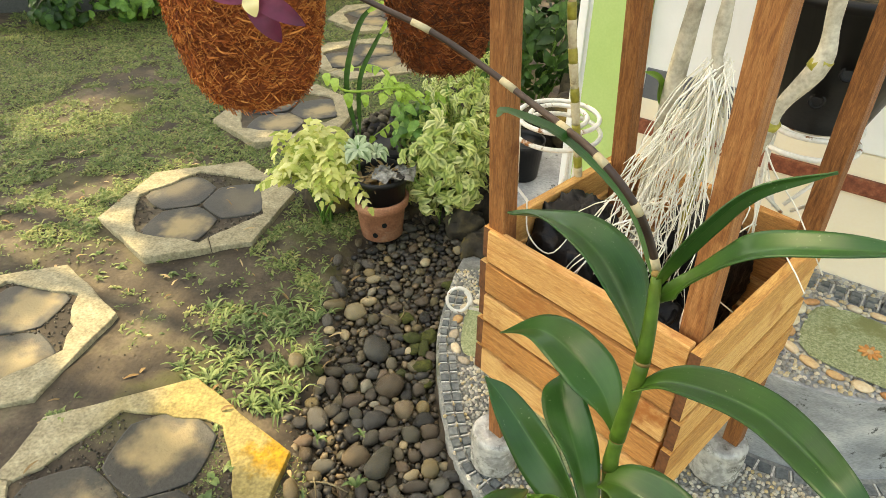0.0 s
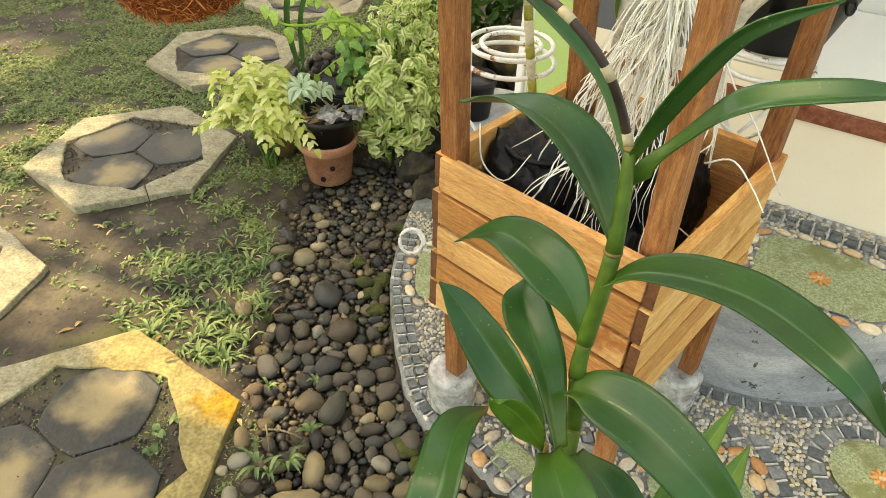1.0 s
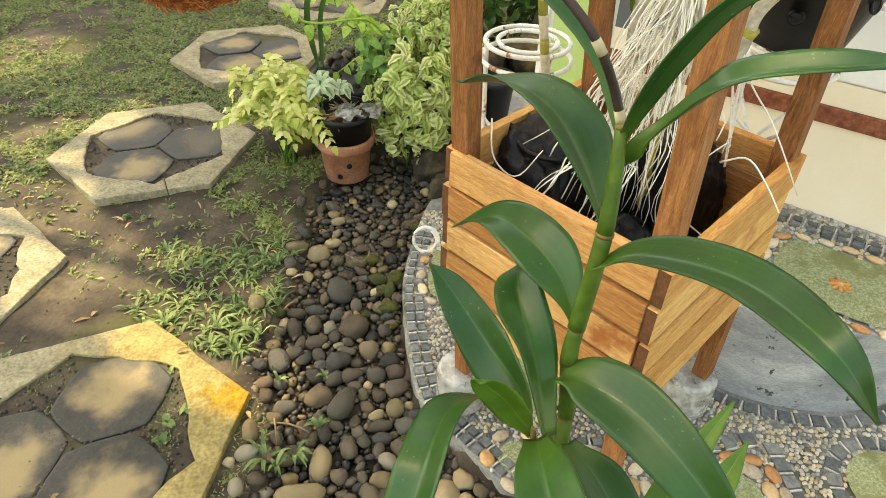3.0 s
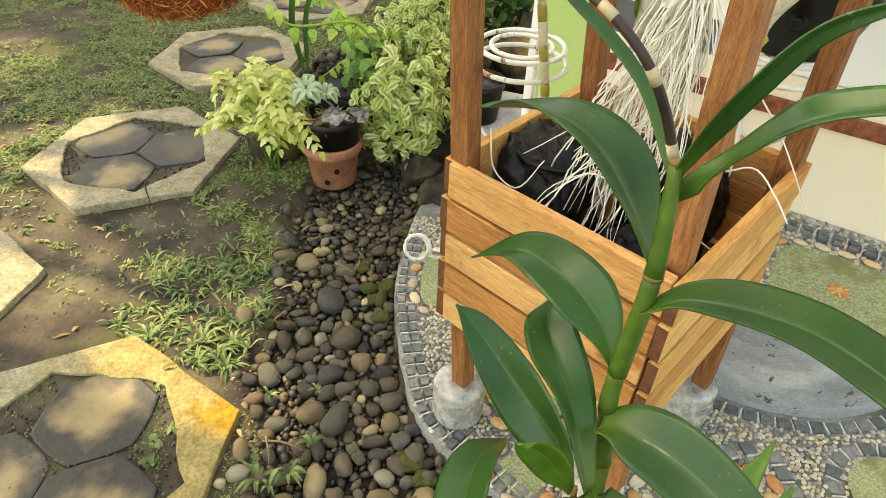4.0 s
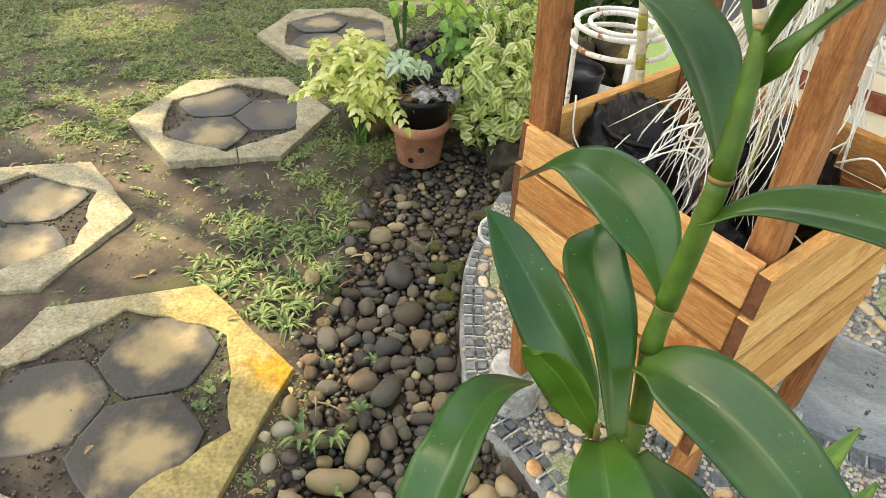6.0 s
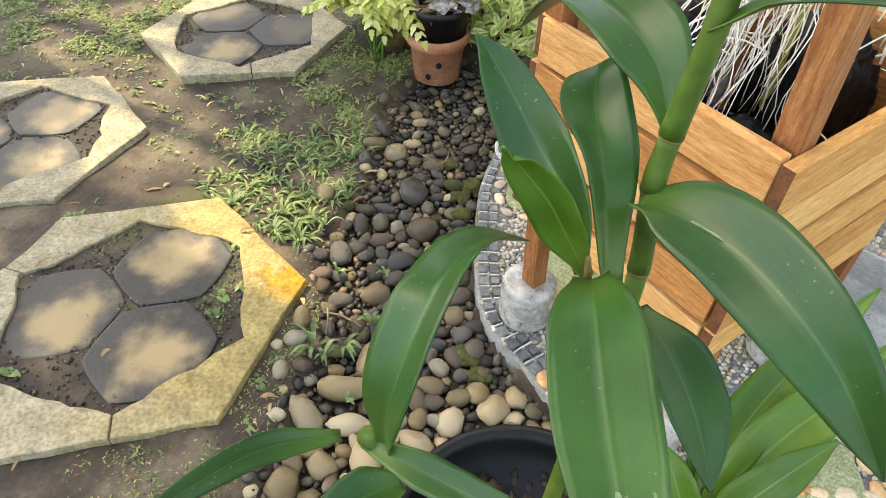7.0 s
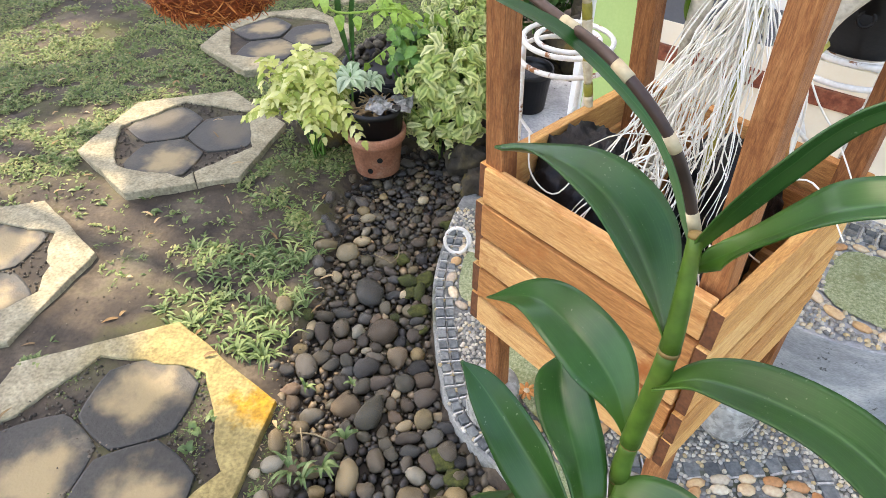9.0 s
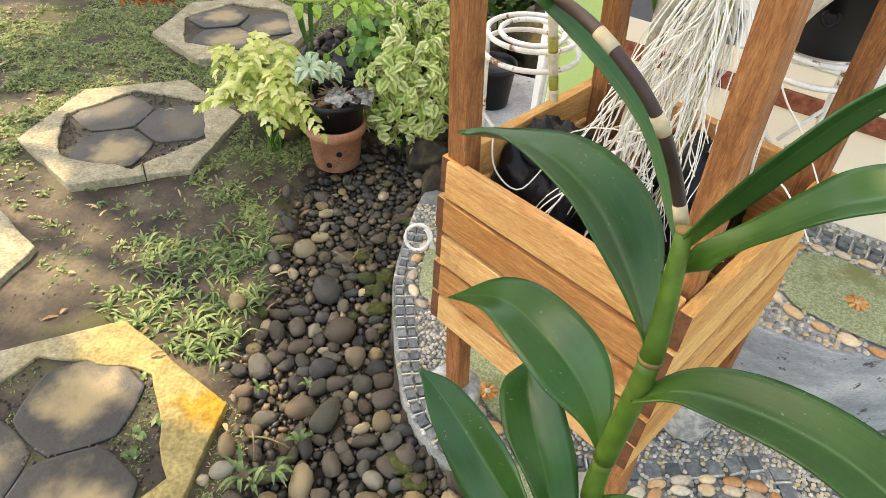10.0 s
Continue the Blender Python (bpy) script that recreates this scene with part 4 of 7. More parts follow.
def stepping_stone(x, y, r, turn, pavers_at, label, seed, stain=False, damp=()):
    """A six-sided concrete surround with three hexagonal pavers in it."""
    t = thing("stepping_stone", (x, y, 0), label, "stepping stone", "garden stepping stones")
    rg = random.Random(seed)
    # the surround is cast in a few lengths
    def rim(ang, rad, off):
        q = (math.degrees(ang) - off) % 60 - 30
        return rad * math.cos(radians(30)) / math.cos(radians(q))
    joints = sorted((turn + 60 * k + rg.uniform(18, 42)) % 360 for k in rg.sample(range(2, 6), 3))
    for i in range(3):
        a0, a1 = joints[i], joints[(i + 1) % 3] + (360 if i == 2 else 0)
        if a1 - a0 < 12:
            a1 = a0 + 12
        stops = sorted(set([a0 + 0.25, a1 - 0.25] + [x for x in range(int(a0) + 1, int(a1)) if (x - turn) % 6 == 0 or (x - turn) % 60 == 0]))
        far, nigh = [], []
        for w in stops:
            w = radians(w)
            k = noise.noise((math.cos(w) * 3 + seed, math.sin(w) * 3, 0.5)) * 0.010 + noise.noise((math.cos(w) * 11 + seed, math.sin(w) * 11, 2.5)) * 0.005
            ro = rim(w, r, turn) + k * 0.5
            ri = rim(w, r * 0.735, turn + 30) + k * 1.3
            far.append((ro * math.cos(w), ro * math.sin(w)))
            nigh.append((ri * math.cos(w), ri * math.sin(w)))
        prism("surround_piece", far + nigh[::-1], -0.06, rg.uniform(-0.002, 0.002), STAINED_SUN_TINTED if stain else CONCRETE, t, bevel=0.004)
    fill = [(r * 0.80 * math.cos(radians(k * 10)), r * 0.80 * math.sin(radians(k * 10))) for k in range(36)]
    prism("soil_fill", fill, -0.05, -0.0098, SOIL, t, bevel=0)
    for nth, w in enumerate(pavers_at):
        px, py = 0.127 * math.cos(radians(w)), 0.127 * math.sin(radians(w))
        bm = bmesh.new()
        pts = []
        hx = hexagon(0.1255, turn)
        for k in range(6):
            v, u = Vector((*hx[k], 0)), Vector((*hx[(k + 1) % 6], 0))
            for s in range(4):
                e = v.lerp(u, s / 4)
                e *= 1 - 0.05 * (1 - min(s, 4 - s) / 2) ** 2
                pts.append(e)
        f = bm.faces.new([bm.verts.new(e) for e in pts])
        rr = bmesh.ops.extrude_face_region(bm, geom=[f])
        for v in [g for g in rr["geom"] if isinstance(g, bmesh.types.BMVert)]:
            v.co.z = -0.05
        bmesh.ops.recalc_face_normals(bm, faces=bm.faces[:])
        ed = [e for e in bm.edges if all(abs(v.co.z) < 1e-6 for v in e.verts)]
        bmesh.ops.bevel(bm, geom=ed, offset=0.005, segments=2, affect='EDGES', profile=0.6)
        ob = part("paver", bm, *((PAVER_DAMP, t, "damp slate-grey hexagonal paver") if nth in damp else (PAVER_DRY, t, "grey hexagonal paver with a dry tan middle")))
        ob.matrix_basis = pose(px, py, -0.005 + rg.uniform(-0.002, 0.002), rg.uniform(-1, 1), rg.uniform(-1, 1), rg.choice((0, 60, 120)))
    return t


def stained_sun_tint_material():
    """Concrete with a yellow corner stain and a wider pale tint that paints sunlight."""
    m = CONCRETE.copy()
    m.name = "stained_sun_tinted_concrete"
    nt = m.node_tree
    nodes, link = nt.nodes, nt.links.new
    p = nodes["Principled BSDF"]
    col = p.inputs["Base Color"].links[0].from_socket
    geo = nodes.new("ShaderNodeNewGeometry")
    dist = nodes.new("ShaderNodeVectorMath")
    dist.operation = 'DISTANCE'
    dist.inputs[1].default_value = (-0.235, 1.02, 0.0)
    link(geo.outputs["Position"], dist.inputs[0])
    # the wide layer paints the sun's yellow cast, the small one the corner stain
    for colour, reach, scale, amount in ((srgb(250, 237, 184), 0.55, 9, 0.16), (srgb(255, 219, 84), 0.10, 24, 0.13)):
        n = nodes.new("ShaderNodeTexNoise")
        n.inputs["Scale"].default_value, n.inputs["Detail"].default_value, n.inputs["Roughness"].default_value = scale, 6, 0.7
        link(geo.outputs["Position"], n.inputs["Vector"])
        ma = nodes.new("ShaderNodeMath")
        ma.operation = 'MULTIPLY_ADD'
        ma.inputs[1].default_value = amount * 2
        link(n.outputs["Fac"], ma.inputs[0])
        link(dist.outputs["Value"], ma.inputs[2])
        r = nodes.new("ShaderNodeMapRange")
        r.interpolation_type = 'SMOOTHSTEP'
        r.inputs["From Min"].default_value, r.inputs["From Max"].default_value = reach + amount * 0.9, reach * 0.55 + amount * 0.7
        link(ma.outputs[0], r.inputs[0])
        mx = nodes.new("ShaderNodeMix")
        mx.data_type, mx.blend_type = 'RGBA', 'MULTIPLY'
        r.inputs["To Max"].default_value = 0.95
        link(r.outputs[0], mx.inputs[0])
        link(col, mx.inputs[6])
        mx.inputs[7].default_value = colour
        col = mx.outputs[2]
    link(col, p.inputs["Base Color"])
    return m


STAINED_SUN_TINTED = stained_sun_tint_material()
stepping_stone(-0.52, 0.885, 0.338, 25, (198, 78, 318), "six-sided concrete stepping stone with a yellow-stained corner", 1, True)
stepping_stone(-0.778, 2.0, 0.318, 20, (140, 20, 260), "six-sided concrete stepping stone with three damp grey pavers", 2, damp=(0, 1))
stepping_stone(-1.09, 1.323, 0.315, 21, (200, 80, 320), "six-sided concrete stepping stone half in sunlight", 3)
stepping_stone(-0.676, 2.778, 0.318, 20, (140, 20, 260), "six-sided concrete stepping stone in the grass", 4)
stepping_stone(-0.45, 3.48, 0.318, 22, (200, 80, 320), "six-sided concrete stepping stone in the grass", 5)
stepping_stone(-0.49, 4.20, 0.318, 20, (140, 20, 260), "pale six-sided concrete stepping stone far along the path", 6)


# ---- wooden planter ----
CC, CF, CS = Vector((0.451, 1.05, 0)), Vector((0.729, -0.685, 0)), Vector((0.685, 0.729, 0))
CR = math.degrees(math.atan2(-0.685, 0.729))


def planter():
    t = thing("wooden_planter", (CC.x, CC.y, 0), "square slatted planter of planed reddish wood with four corner posts", "planter", rz=CR)
    t.matrix_basis = pose(CC.x, CC.y, 0.006) @ Matrix.Rotation(radians(1.3), 4, Vector((-0.044, 1.414, 0)).cross(Vector((0, 0, 1)))) @ Matrix.Rotation(radians(CR), 4, 'Z')
    rg = random.Random(3)
    pitch, h, th, half, inner = 0.0655, 0.0612, 0.017, 0.196, 0.156
    for lvl in range(5):
        z = 0.275 + pitch * lvl + h / 2
        for sgn in (-1, 1):
            ext = rg.uniform(-0.008, 0.004)
            bm = box_bm(2 * half - 2 * th - 0.002, th, h * rg.uniform(0.94, 1.0) * (0.955 if lvl < 4 else 1.0), 0.0022)
            ob = part("slat", bm, WOOD, t)
            ob.matrix_basis = pose(0, sgn * (half - th / 2) + rg.uniform(-0.002, 0.002), z, rg.uniform(-1.5, 1.5), rg.uniform(-0.5, 0.5), rg.uniform(-0.3, 0.3))
            bm = box_bm(2 * half + ext, th, h * rg.uniform(0.95, 1.01), 0.0022)
            ob = part("slat", bm, WOOD_LIT, t)
            ob.data.materials.append(ENDGRAIN)
            for f in ob.data.polygons:
                if abs(f.normal.x) > 0.9:
                    f.material_index = 1
            ob.matrix_basis = pose(sgn * (half - th / 2) + rg.uniform(-0.003, 0.003), rg.uniform(-0.004, 0.004), z + rg.uniform(-0.004, 0.004), 0, rg.uniform(-1.5, 1.5), 90)
    s = 0.032
    for sx, sy, lean, pivot, side in ((-1, -1, 0.045, 0.32, 0.007), (-1, 1, 0.070, 0.50, 0.004), (1, -1, 0.045, 0.78, 0.0), (1, 1, 0.030, 0.75, -0.006)):
        bm = box_bm(s, s, 1.208, 0.003, (0, 0, 0.0085))
        for v in bm.verts:
            k = lean * (v.co.z + 0.6875 - pivot) + side
            v.co.x -= 0.729 * k
            v.co.y -= 0.685 * k
        ob = part("post", bm, POSTWOOD, t)
        k = 0.164 if sx > 0 and sy > 0 else inner
        ob.matrix_basis = pose(sx * k, sy * k, 0.6815)
    for sy in (-1, 1):
        bm = box_bm(2 * half - 0.04, 0.03, 0.03, 0.003)
        ob = part("top_rail", bm, POSTWOOD, t)
        ob.matrix_basis = pose(0, sy * (half - th - s - 0.017), 1.27)
    for k in range(5):
        bm = box_bm(2 * half - 2 * th - 0.006, 0.05, 0.014, 0.002)
        ob = part("floor_slat", bm, WOOD, t)
        ob.matrix_basis = pose(0, -0.12 + 0.06 * k, 0.283)
    return t


planter()


def bottle_foot(x, y):
    t = thing("bottle_foot", (x, y, TZ), "cut clear plastic bottle filled with grey cement under a planter post", "planter foot", "planter feet", rz=random.uniform(0, 360))
    prof = [(0.040, 0.0), (0.048, 0.004), (0.051, 0.012)]
    for k in range(7):
        z = 0.014 + k * 0.0105
        prof += [(0.0512, z), (0.0502, z + 0.004), (0.0515, z + 0.008)]
    prof += [(0.051, 0.092), (0.048, 0.099), (0.043, 0.103), (0.02, 0.102), (0.001, 0.101)]
    lathe(prof, 28).out("bottle", BOTTLE, t)
    return t


for a in (-1, 1):
    for b in (-1, 1):
        reach = 0.170 if a > 0 and b > 0 else 0.158
        q = CC + CF * (a * reach) + CS * (b * reach)
        bottle_foot(q.x, q.y)


def lumpy(name, place, size, mat, label, category, seed, rough=0.25, sub=5):
    bm = bmesh.new()
    bmesh.ops.create_icosphere(bm, subdivisions=sub, radius=1.0)
    for v in bm.verts:
        o = Vector((seed * 3.1, seed, 0))
        k = 1 - 0.10 * abs(noise.noise(v.co * 5.5 + o)) - 0.05 * abs(noise.noise(v.co * 13 + o)) + rough * noise.noise(v.co * 1.4 + o) + rough * 0.5 * abs(noise.noise(v.co * 4 + o)) + 0.06 * noise.noise(v.co * 11 + o)
        n = v.co.normalized()
        sq = (abs(n.x) ** 3 + abs(n.y) ** 3 + abs(n.z) ** 3) ** (-1 / 3)
        v.co = n * sq * k
        v.co = Vector((v.co.x * size[0], v.co.y * size[1], v.co.z * size[2]))
    ob = part(name, bm, mat, None, "", True)
    ob.matrix_basis = pose(*place, 0, 0, seed * 40)
    return tagged(ob, label, category)


def grow_bag(place, size, label, seed):
    """A crumpled bag with a rolled rim round its mouth."""
    ob = lumpy("plastic_bag", place, size, BLACKBAG, label, "grow bag", seed)
    rg = random.Random(700 + seed)
    ring = [Vector((size[0] * 0.70 * math.cos(w) * rg.uniform(0.96, 1.04), size[1] * 0.70 * math.sin(w) * rg.uniform(0.96, 1.04), size[2] * rg.uniform(0.86, 0.90))) for w in [k * math.pi / 6 for k in range(13)]]
    ring[-1] = ring[0]
    b = Bag()
    b.tube(curve_points(ring, 40), lambda u: 0.0045, 7)
    b.out("rolled_rim", BLACKBAG, ob, "rolled black plastic rim")


grow_bag((0.345, 1.095, 0.452), (0.072, 0.084, 0.145), "crumpled black plastic grow bag wrapped round roots", 1)
grow_bag((0.440, 0.985, 0.395), (0.080, 0.080, 0.105), "crumpled black plastic grow bag in the planter", 2)
grow_bag((0.550, 1.090, 0.452), (0.075, 0.080, 0.145), "crumpled black plastic grow bag beside a post", 3)
grow_bag((0.480, 0.900, 0.375), (0.045, 0.045, 0.090), "small crumpled black plastic grow bag", 4)


# ---- bare-rooted orchid in the planter ----
def rooted_orchid():
    t = thing("bare_root_orchid", (0.50, 1.10, 0.29), "tall orchid with a hanging beard of white aerial roots", "orchid")
    o = Vector((0.50, 1.10, 0.29))
    crown = Vector((0.475, 1.00, 0.885))
    rg = random.Random(21)
    for k in range(112):
        s = crown + Vector((rg.uniform(-0.016, 0.016), rg.uniform(-0.016, 0.016), rg.uniform(-0.03, 0.012)))
        w = rg.uniform(0, 2 * math.pi)
        spread = rg.uniform(0.0, 0.10)
        drop = rg.uniform(0.16, 0.42)
        lean = Vector((-0.075, 0.02, 0)) * rg.random() * drop / 0.4
        e = s + Vector((math.cos(w) * spread, math.sin(w) * spread * 0.8, -drop)) + lean
        e.z = max(e.z, 0.47)
        pts = [s]
        for u in (0.2, 0.45, 0.7, 0.87):
            pts.append(s.lerp(e, u) + Vector((math.cos(w), math.sin(w), 0)) * 0.014 * math.sin(math.pi * min(1, u * 1.3)) + Vector((rg.uniform(-0.014, 0.014), rg.uniform(-0.014, 0.014), rg.uniform(-0.008, 0.008))))
        pts.append(e)
        r = rg.uniform(0.0007, 0.0015)
        b = Bag()
        b.tube([q - o for q in pts], lambda u, r=r: r * (1 - 0.35 * u), 5, 12)
        b.out("root", ROOT, t)
    # roots that reach out over the bags and the rim
    for k in range(22):
        s = crown + Vector((rg.uniform(-0.06, 0.0), rg.uniform(-0.02, 0.04), rg.uniform(-0.34, -0.14)))
        e = Vector((rg.uniform(0.27, 0.45), rg.uniform(0.96, 1.20), rg.uniform(0.49, 0.57)))
        m1 = s.lerp(e, 0.4) + Vector((rg.uniform(-0.01, 0.01), rg.uniform(-0.01, 0.01), 0.030))
        m2 = s.lerp(e, 0.75) + Vector((rg.uniform(-0.022, 0.022), rg.uniform(-0.022, 0.022), rg.uniform(0.008, 0.03)))
        r = rg.uniform(0.0009, 0.0017)
        b = Bag()
        b.tube([s - o, m1 - o, m2 - o, e - o, e - o + Vector((rg.uniform(-0.03, 0.01), rg.uniform(-0.02, 0.02), -0.05))], lambda u, r=r: r * (1 - 0.4 * u), 5, 12)
        b.out("root", ROOT, t)
    trunk = Bag()
    trunk.tube([crown - o + Vector((0, 0, -0.02)), crown - o + Vector((-0.006, 0.01, 0.06)), crown - o + Vector((0.0, 0.02, 0.35))], lambda u: 0.0085 + 0.0015 * math.sin(u * 18), 10, 18)
    trunk.out("stem", BARK, t, "pale grey old cane")
    t2 = Bag()
    t2.tube([Vector((0.45, 1.13, 0.42)) - o, Vector((0.447, 1.10, 0.75)) - o, Vector((0.462, 1.05, 1.25)) - o], lambda u: 0.0125 + 0.0015 * math.sin(u * 24), 10, 20)
    t2.out("stem", BARK, t, "thick pale grey old cane")
    g = Bag()
    g.tube([Vector((0.50, 1.06, 0.42)) - o, Vector((0.492, 1.03, 0.65)) - o, Vector((0.486, 1.01, 0.86)) - o], lambda u: 0.006 + 0.0012 * math.sin(u * 30), 8, 18)
    g.out("young_cane", CANE, t, "green cane among the roots")
    lf = Bag()
    lf.leaf([Vector((0.437, 1.10, 0.79)) - o, Vector((0.425, 1.09, 0.83)) - o, Vector((0.400, 1.08, 0.845)) - o], 0.018, (0, -0.6, 1))
    lf.out("leaf", LEAF_YOUNG, t, "single short green leaf")
    return t


rooted_orchid()


def banded_cane(name, pts, r, label, bands, steps=116):
    t = thing(name, pts[0], label, "orchid cane")
    path = curve_points([Vector(p) - Vector(pts[0]) for p in pts], steps)
    cuts, k = [0], 0
    while cuts[-1] < steps:
        cuts.append(min(steps, cuts[-1] + (bands if k == 0 else 7 if k % 2 else 4)))
        k += 1
    for k in range(len(cuts) - 1):
        seg = path[cuts[k]:cuts[k + 1] + 1]
        dry = k % 2 == 1
        b = Bag()
        b.tube(seg, lambda u: r * (0.86 + 0.20 * u) if dry else r * (0.96 + 0.06 * math.sin(3.1 * u)), 10)
        b.out("internode", CANE_DRY if dry else CANE, t)
    return t


banded_cane("orchid_cane", [(0.368, 1.19, 0.42), (0.350, 1.20, 0.58), (0.325, 1.20, 0.74), (0.300, 1.21, 0.92), (0.292, 1.22, 1.15)], 0.0076, "jointed yellow-green cane with dry sheaths", 30)
bark_cane = thing("orchid_cane", (0.575, 1.10, 0.40), "thick pale grey cane with a green joint", "orchid cane")
bb = Bag()
oo = Vector((0.575, 1.10, 0.40))
bb.tube([Vector(p) - oo for p in ((0.575, 1.10, 0.40), (0.562, 1.06, 0.66), (0.566, 1.029, 0.763), (0.574, 1.017, 0.825), (0.599, 0.997, 0.895), (0.594, 0.998, 0.971), (0.59, 1.0, 1.15))], lambda u: 0.0115 + 0.002 * math.sin(u * 22), 10, 30)
bb.out("stem", BARK, bark_cane)
for p in ((0.570, 1.023, 0.795), (0.598, 0.998, 0.893)):
    gb = Bag()
    q = Vector(p) - oo
    gb.tube([q - Vector((0.003, -0.002, 0.008)), q, q + Vector((0.003, -0.002, 0.008))], 0.0132, 10)
    gb.out("joint", CANE, bark_cane, "yellow-green joint")
rg = random.Random(8)
for k in range(5):
    s = Vector((0.570, 1.02, 0.79)) + Vector((rg.uniform(-0.01, 0.01), 0, rg.uniform(-0.03, 0.01)))
    e = s + Vector((rg.uniform(0.02, 0.15), rg.uniform(-0.05, 0.03), rg.uniform(-0.22, -0.11)))
    rr = Bag()
    rr.tube([s - oo] + [s.lerp(e, u) - oo + Vector((rg.uniform(-0.008, 0.008), rg.uniform(-0.006, 0.006), 0.01 * math.sin(3.1 * u))) for u in (0.25, 0.5, 0.75)] + [e - oo], lambda u: 0.0014 * (1 - 0.3 * u), 6, 16)
    rr.out("root", ROOT, bark_cane)
for pts in (((0.59, 1.02, 0.60), (0.61, 0.98, 0.63), (0.63, 0.94, 0.61), (0.645, 0.915, 0.585)), ((0.62, 1.07, 0.60), (0.60, 1.04, 0.62), (0.57, 1.03, 0.60)), ((0.25, 1.09, 0.62), (0.255, 1.05, 0.575), (0.29, 1.02, 0.56), (0.33, 1.05, 0.59)),
            ((0.50, 0.95, 0.54), (0.49, 0.93, 0.50), (0.50, 0.90, 0.47)), ((0.60, 1.0, 0.47), (0.55, 1.0, 0.50), (0.53, 0.96, 0.45))):
    rr = Bag()
    rr.tube([Vector(p) - oo for p in pts], lambda u: 0.0015 * (1 - 0.3 * u), 6, 14)
    rr.out("root", ROOT, bark_cane, "loose white aerial root")


# ---- iron pot stands ----
def pot_stand(x, y, z0, z1, r, label, rings, legs=3, turn=0, foot=True):
    t = thing("pot_stand", (x, y, z0), label, "pot stand", "white iron pot stands", rz=turn)
    H = z1 - z0
    for rad, dz in rings:
        b = Bag()
        b.ring((0, 0, H + dz), rad, 0.0052, 40, 8)
        b.out("ring", IRON, t)
    for k in range(legs):
        w = 2 * math.pi * k / legs
        c, s = math.cos(w), math.sin(w)
        b = Bag()
        b.tube([(c * r, s * r, H), (c * r * 0.93, s * r * 0.93, H * 0.5), (c * r * 1.05, s * r * 1.05, 0.006)], 0.0052, 8, 14)
        b.out("leg", IRON, t)
        if foot:
            f = Bag()
            f.tube([Vector((c, s, 0)) * (r * 1.05 + 0.035 - 0.035 * math.cos(a)) + Vector((0, 0, 0.042 - 0.036 * math.cos(a - 0.0) if a < 6 else 0.01)) for a in [i * 0.42 for i in range(13)]], 0.0052, 8)
            f.out("scroll_foot", IRON, t, "rolled scroll foot")
    for k in range(legs):
        w = 2 * math.pi * (k + 0.5) / legs
        b = Bag()
        b.tube([(math.cos(w) * r * 0.2, math.sin(w) * r * 0.2, H * 0.55), (math.cos(2 * math.pi * k / legs) * r * 0.95, math.sin(2 * math.pi * k / legs) * r * 0.95, H * 0.7)], 0.004, 6)
        b.out("brace", IRON, t)
    return t


pot_stand(0.335, 1.500, TZ, 0.585, 0.085, "empty white iron pot stand with rust spots", [(0.088, 0.0), (0.062, 0.0), (0.095, -0.035)], 3, 178)
curl = thing("scroll_foot", (0.127, 1.503, TZ), "rolled end of a white iron stand leg on the terrace edge", "pot stand")
cb = Bag()
cpts = []
for i in range(30):
    a = i / 29 * 2 * math.pi * 1.25 - 0.6
    rad = 0.036 - 0.007 * i / 29
    cpts.append((rad * math.cos(a) * 0.95, rad * math.sin(a) * 0.3, 0.058 + rad * math.sin(a)))
cb.tube([(0.10, 0.03, 0.012), (0.06, 0.018, 0.010)] + cpts, 0.0046, 8)
cb.out("scroll", IRON, curl)

pot_stand(0.800, 1.358, DRUM_Z, 0.655, 0.086, "white iron pot stand with flaking paint on the doorstep", [(0.086, 0.0), (0.055, 0.0), (0.092, -0.036)], 4, 20, False)


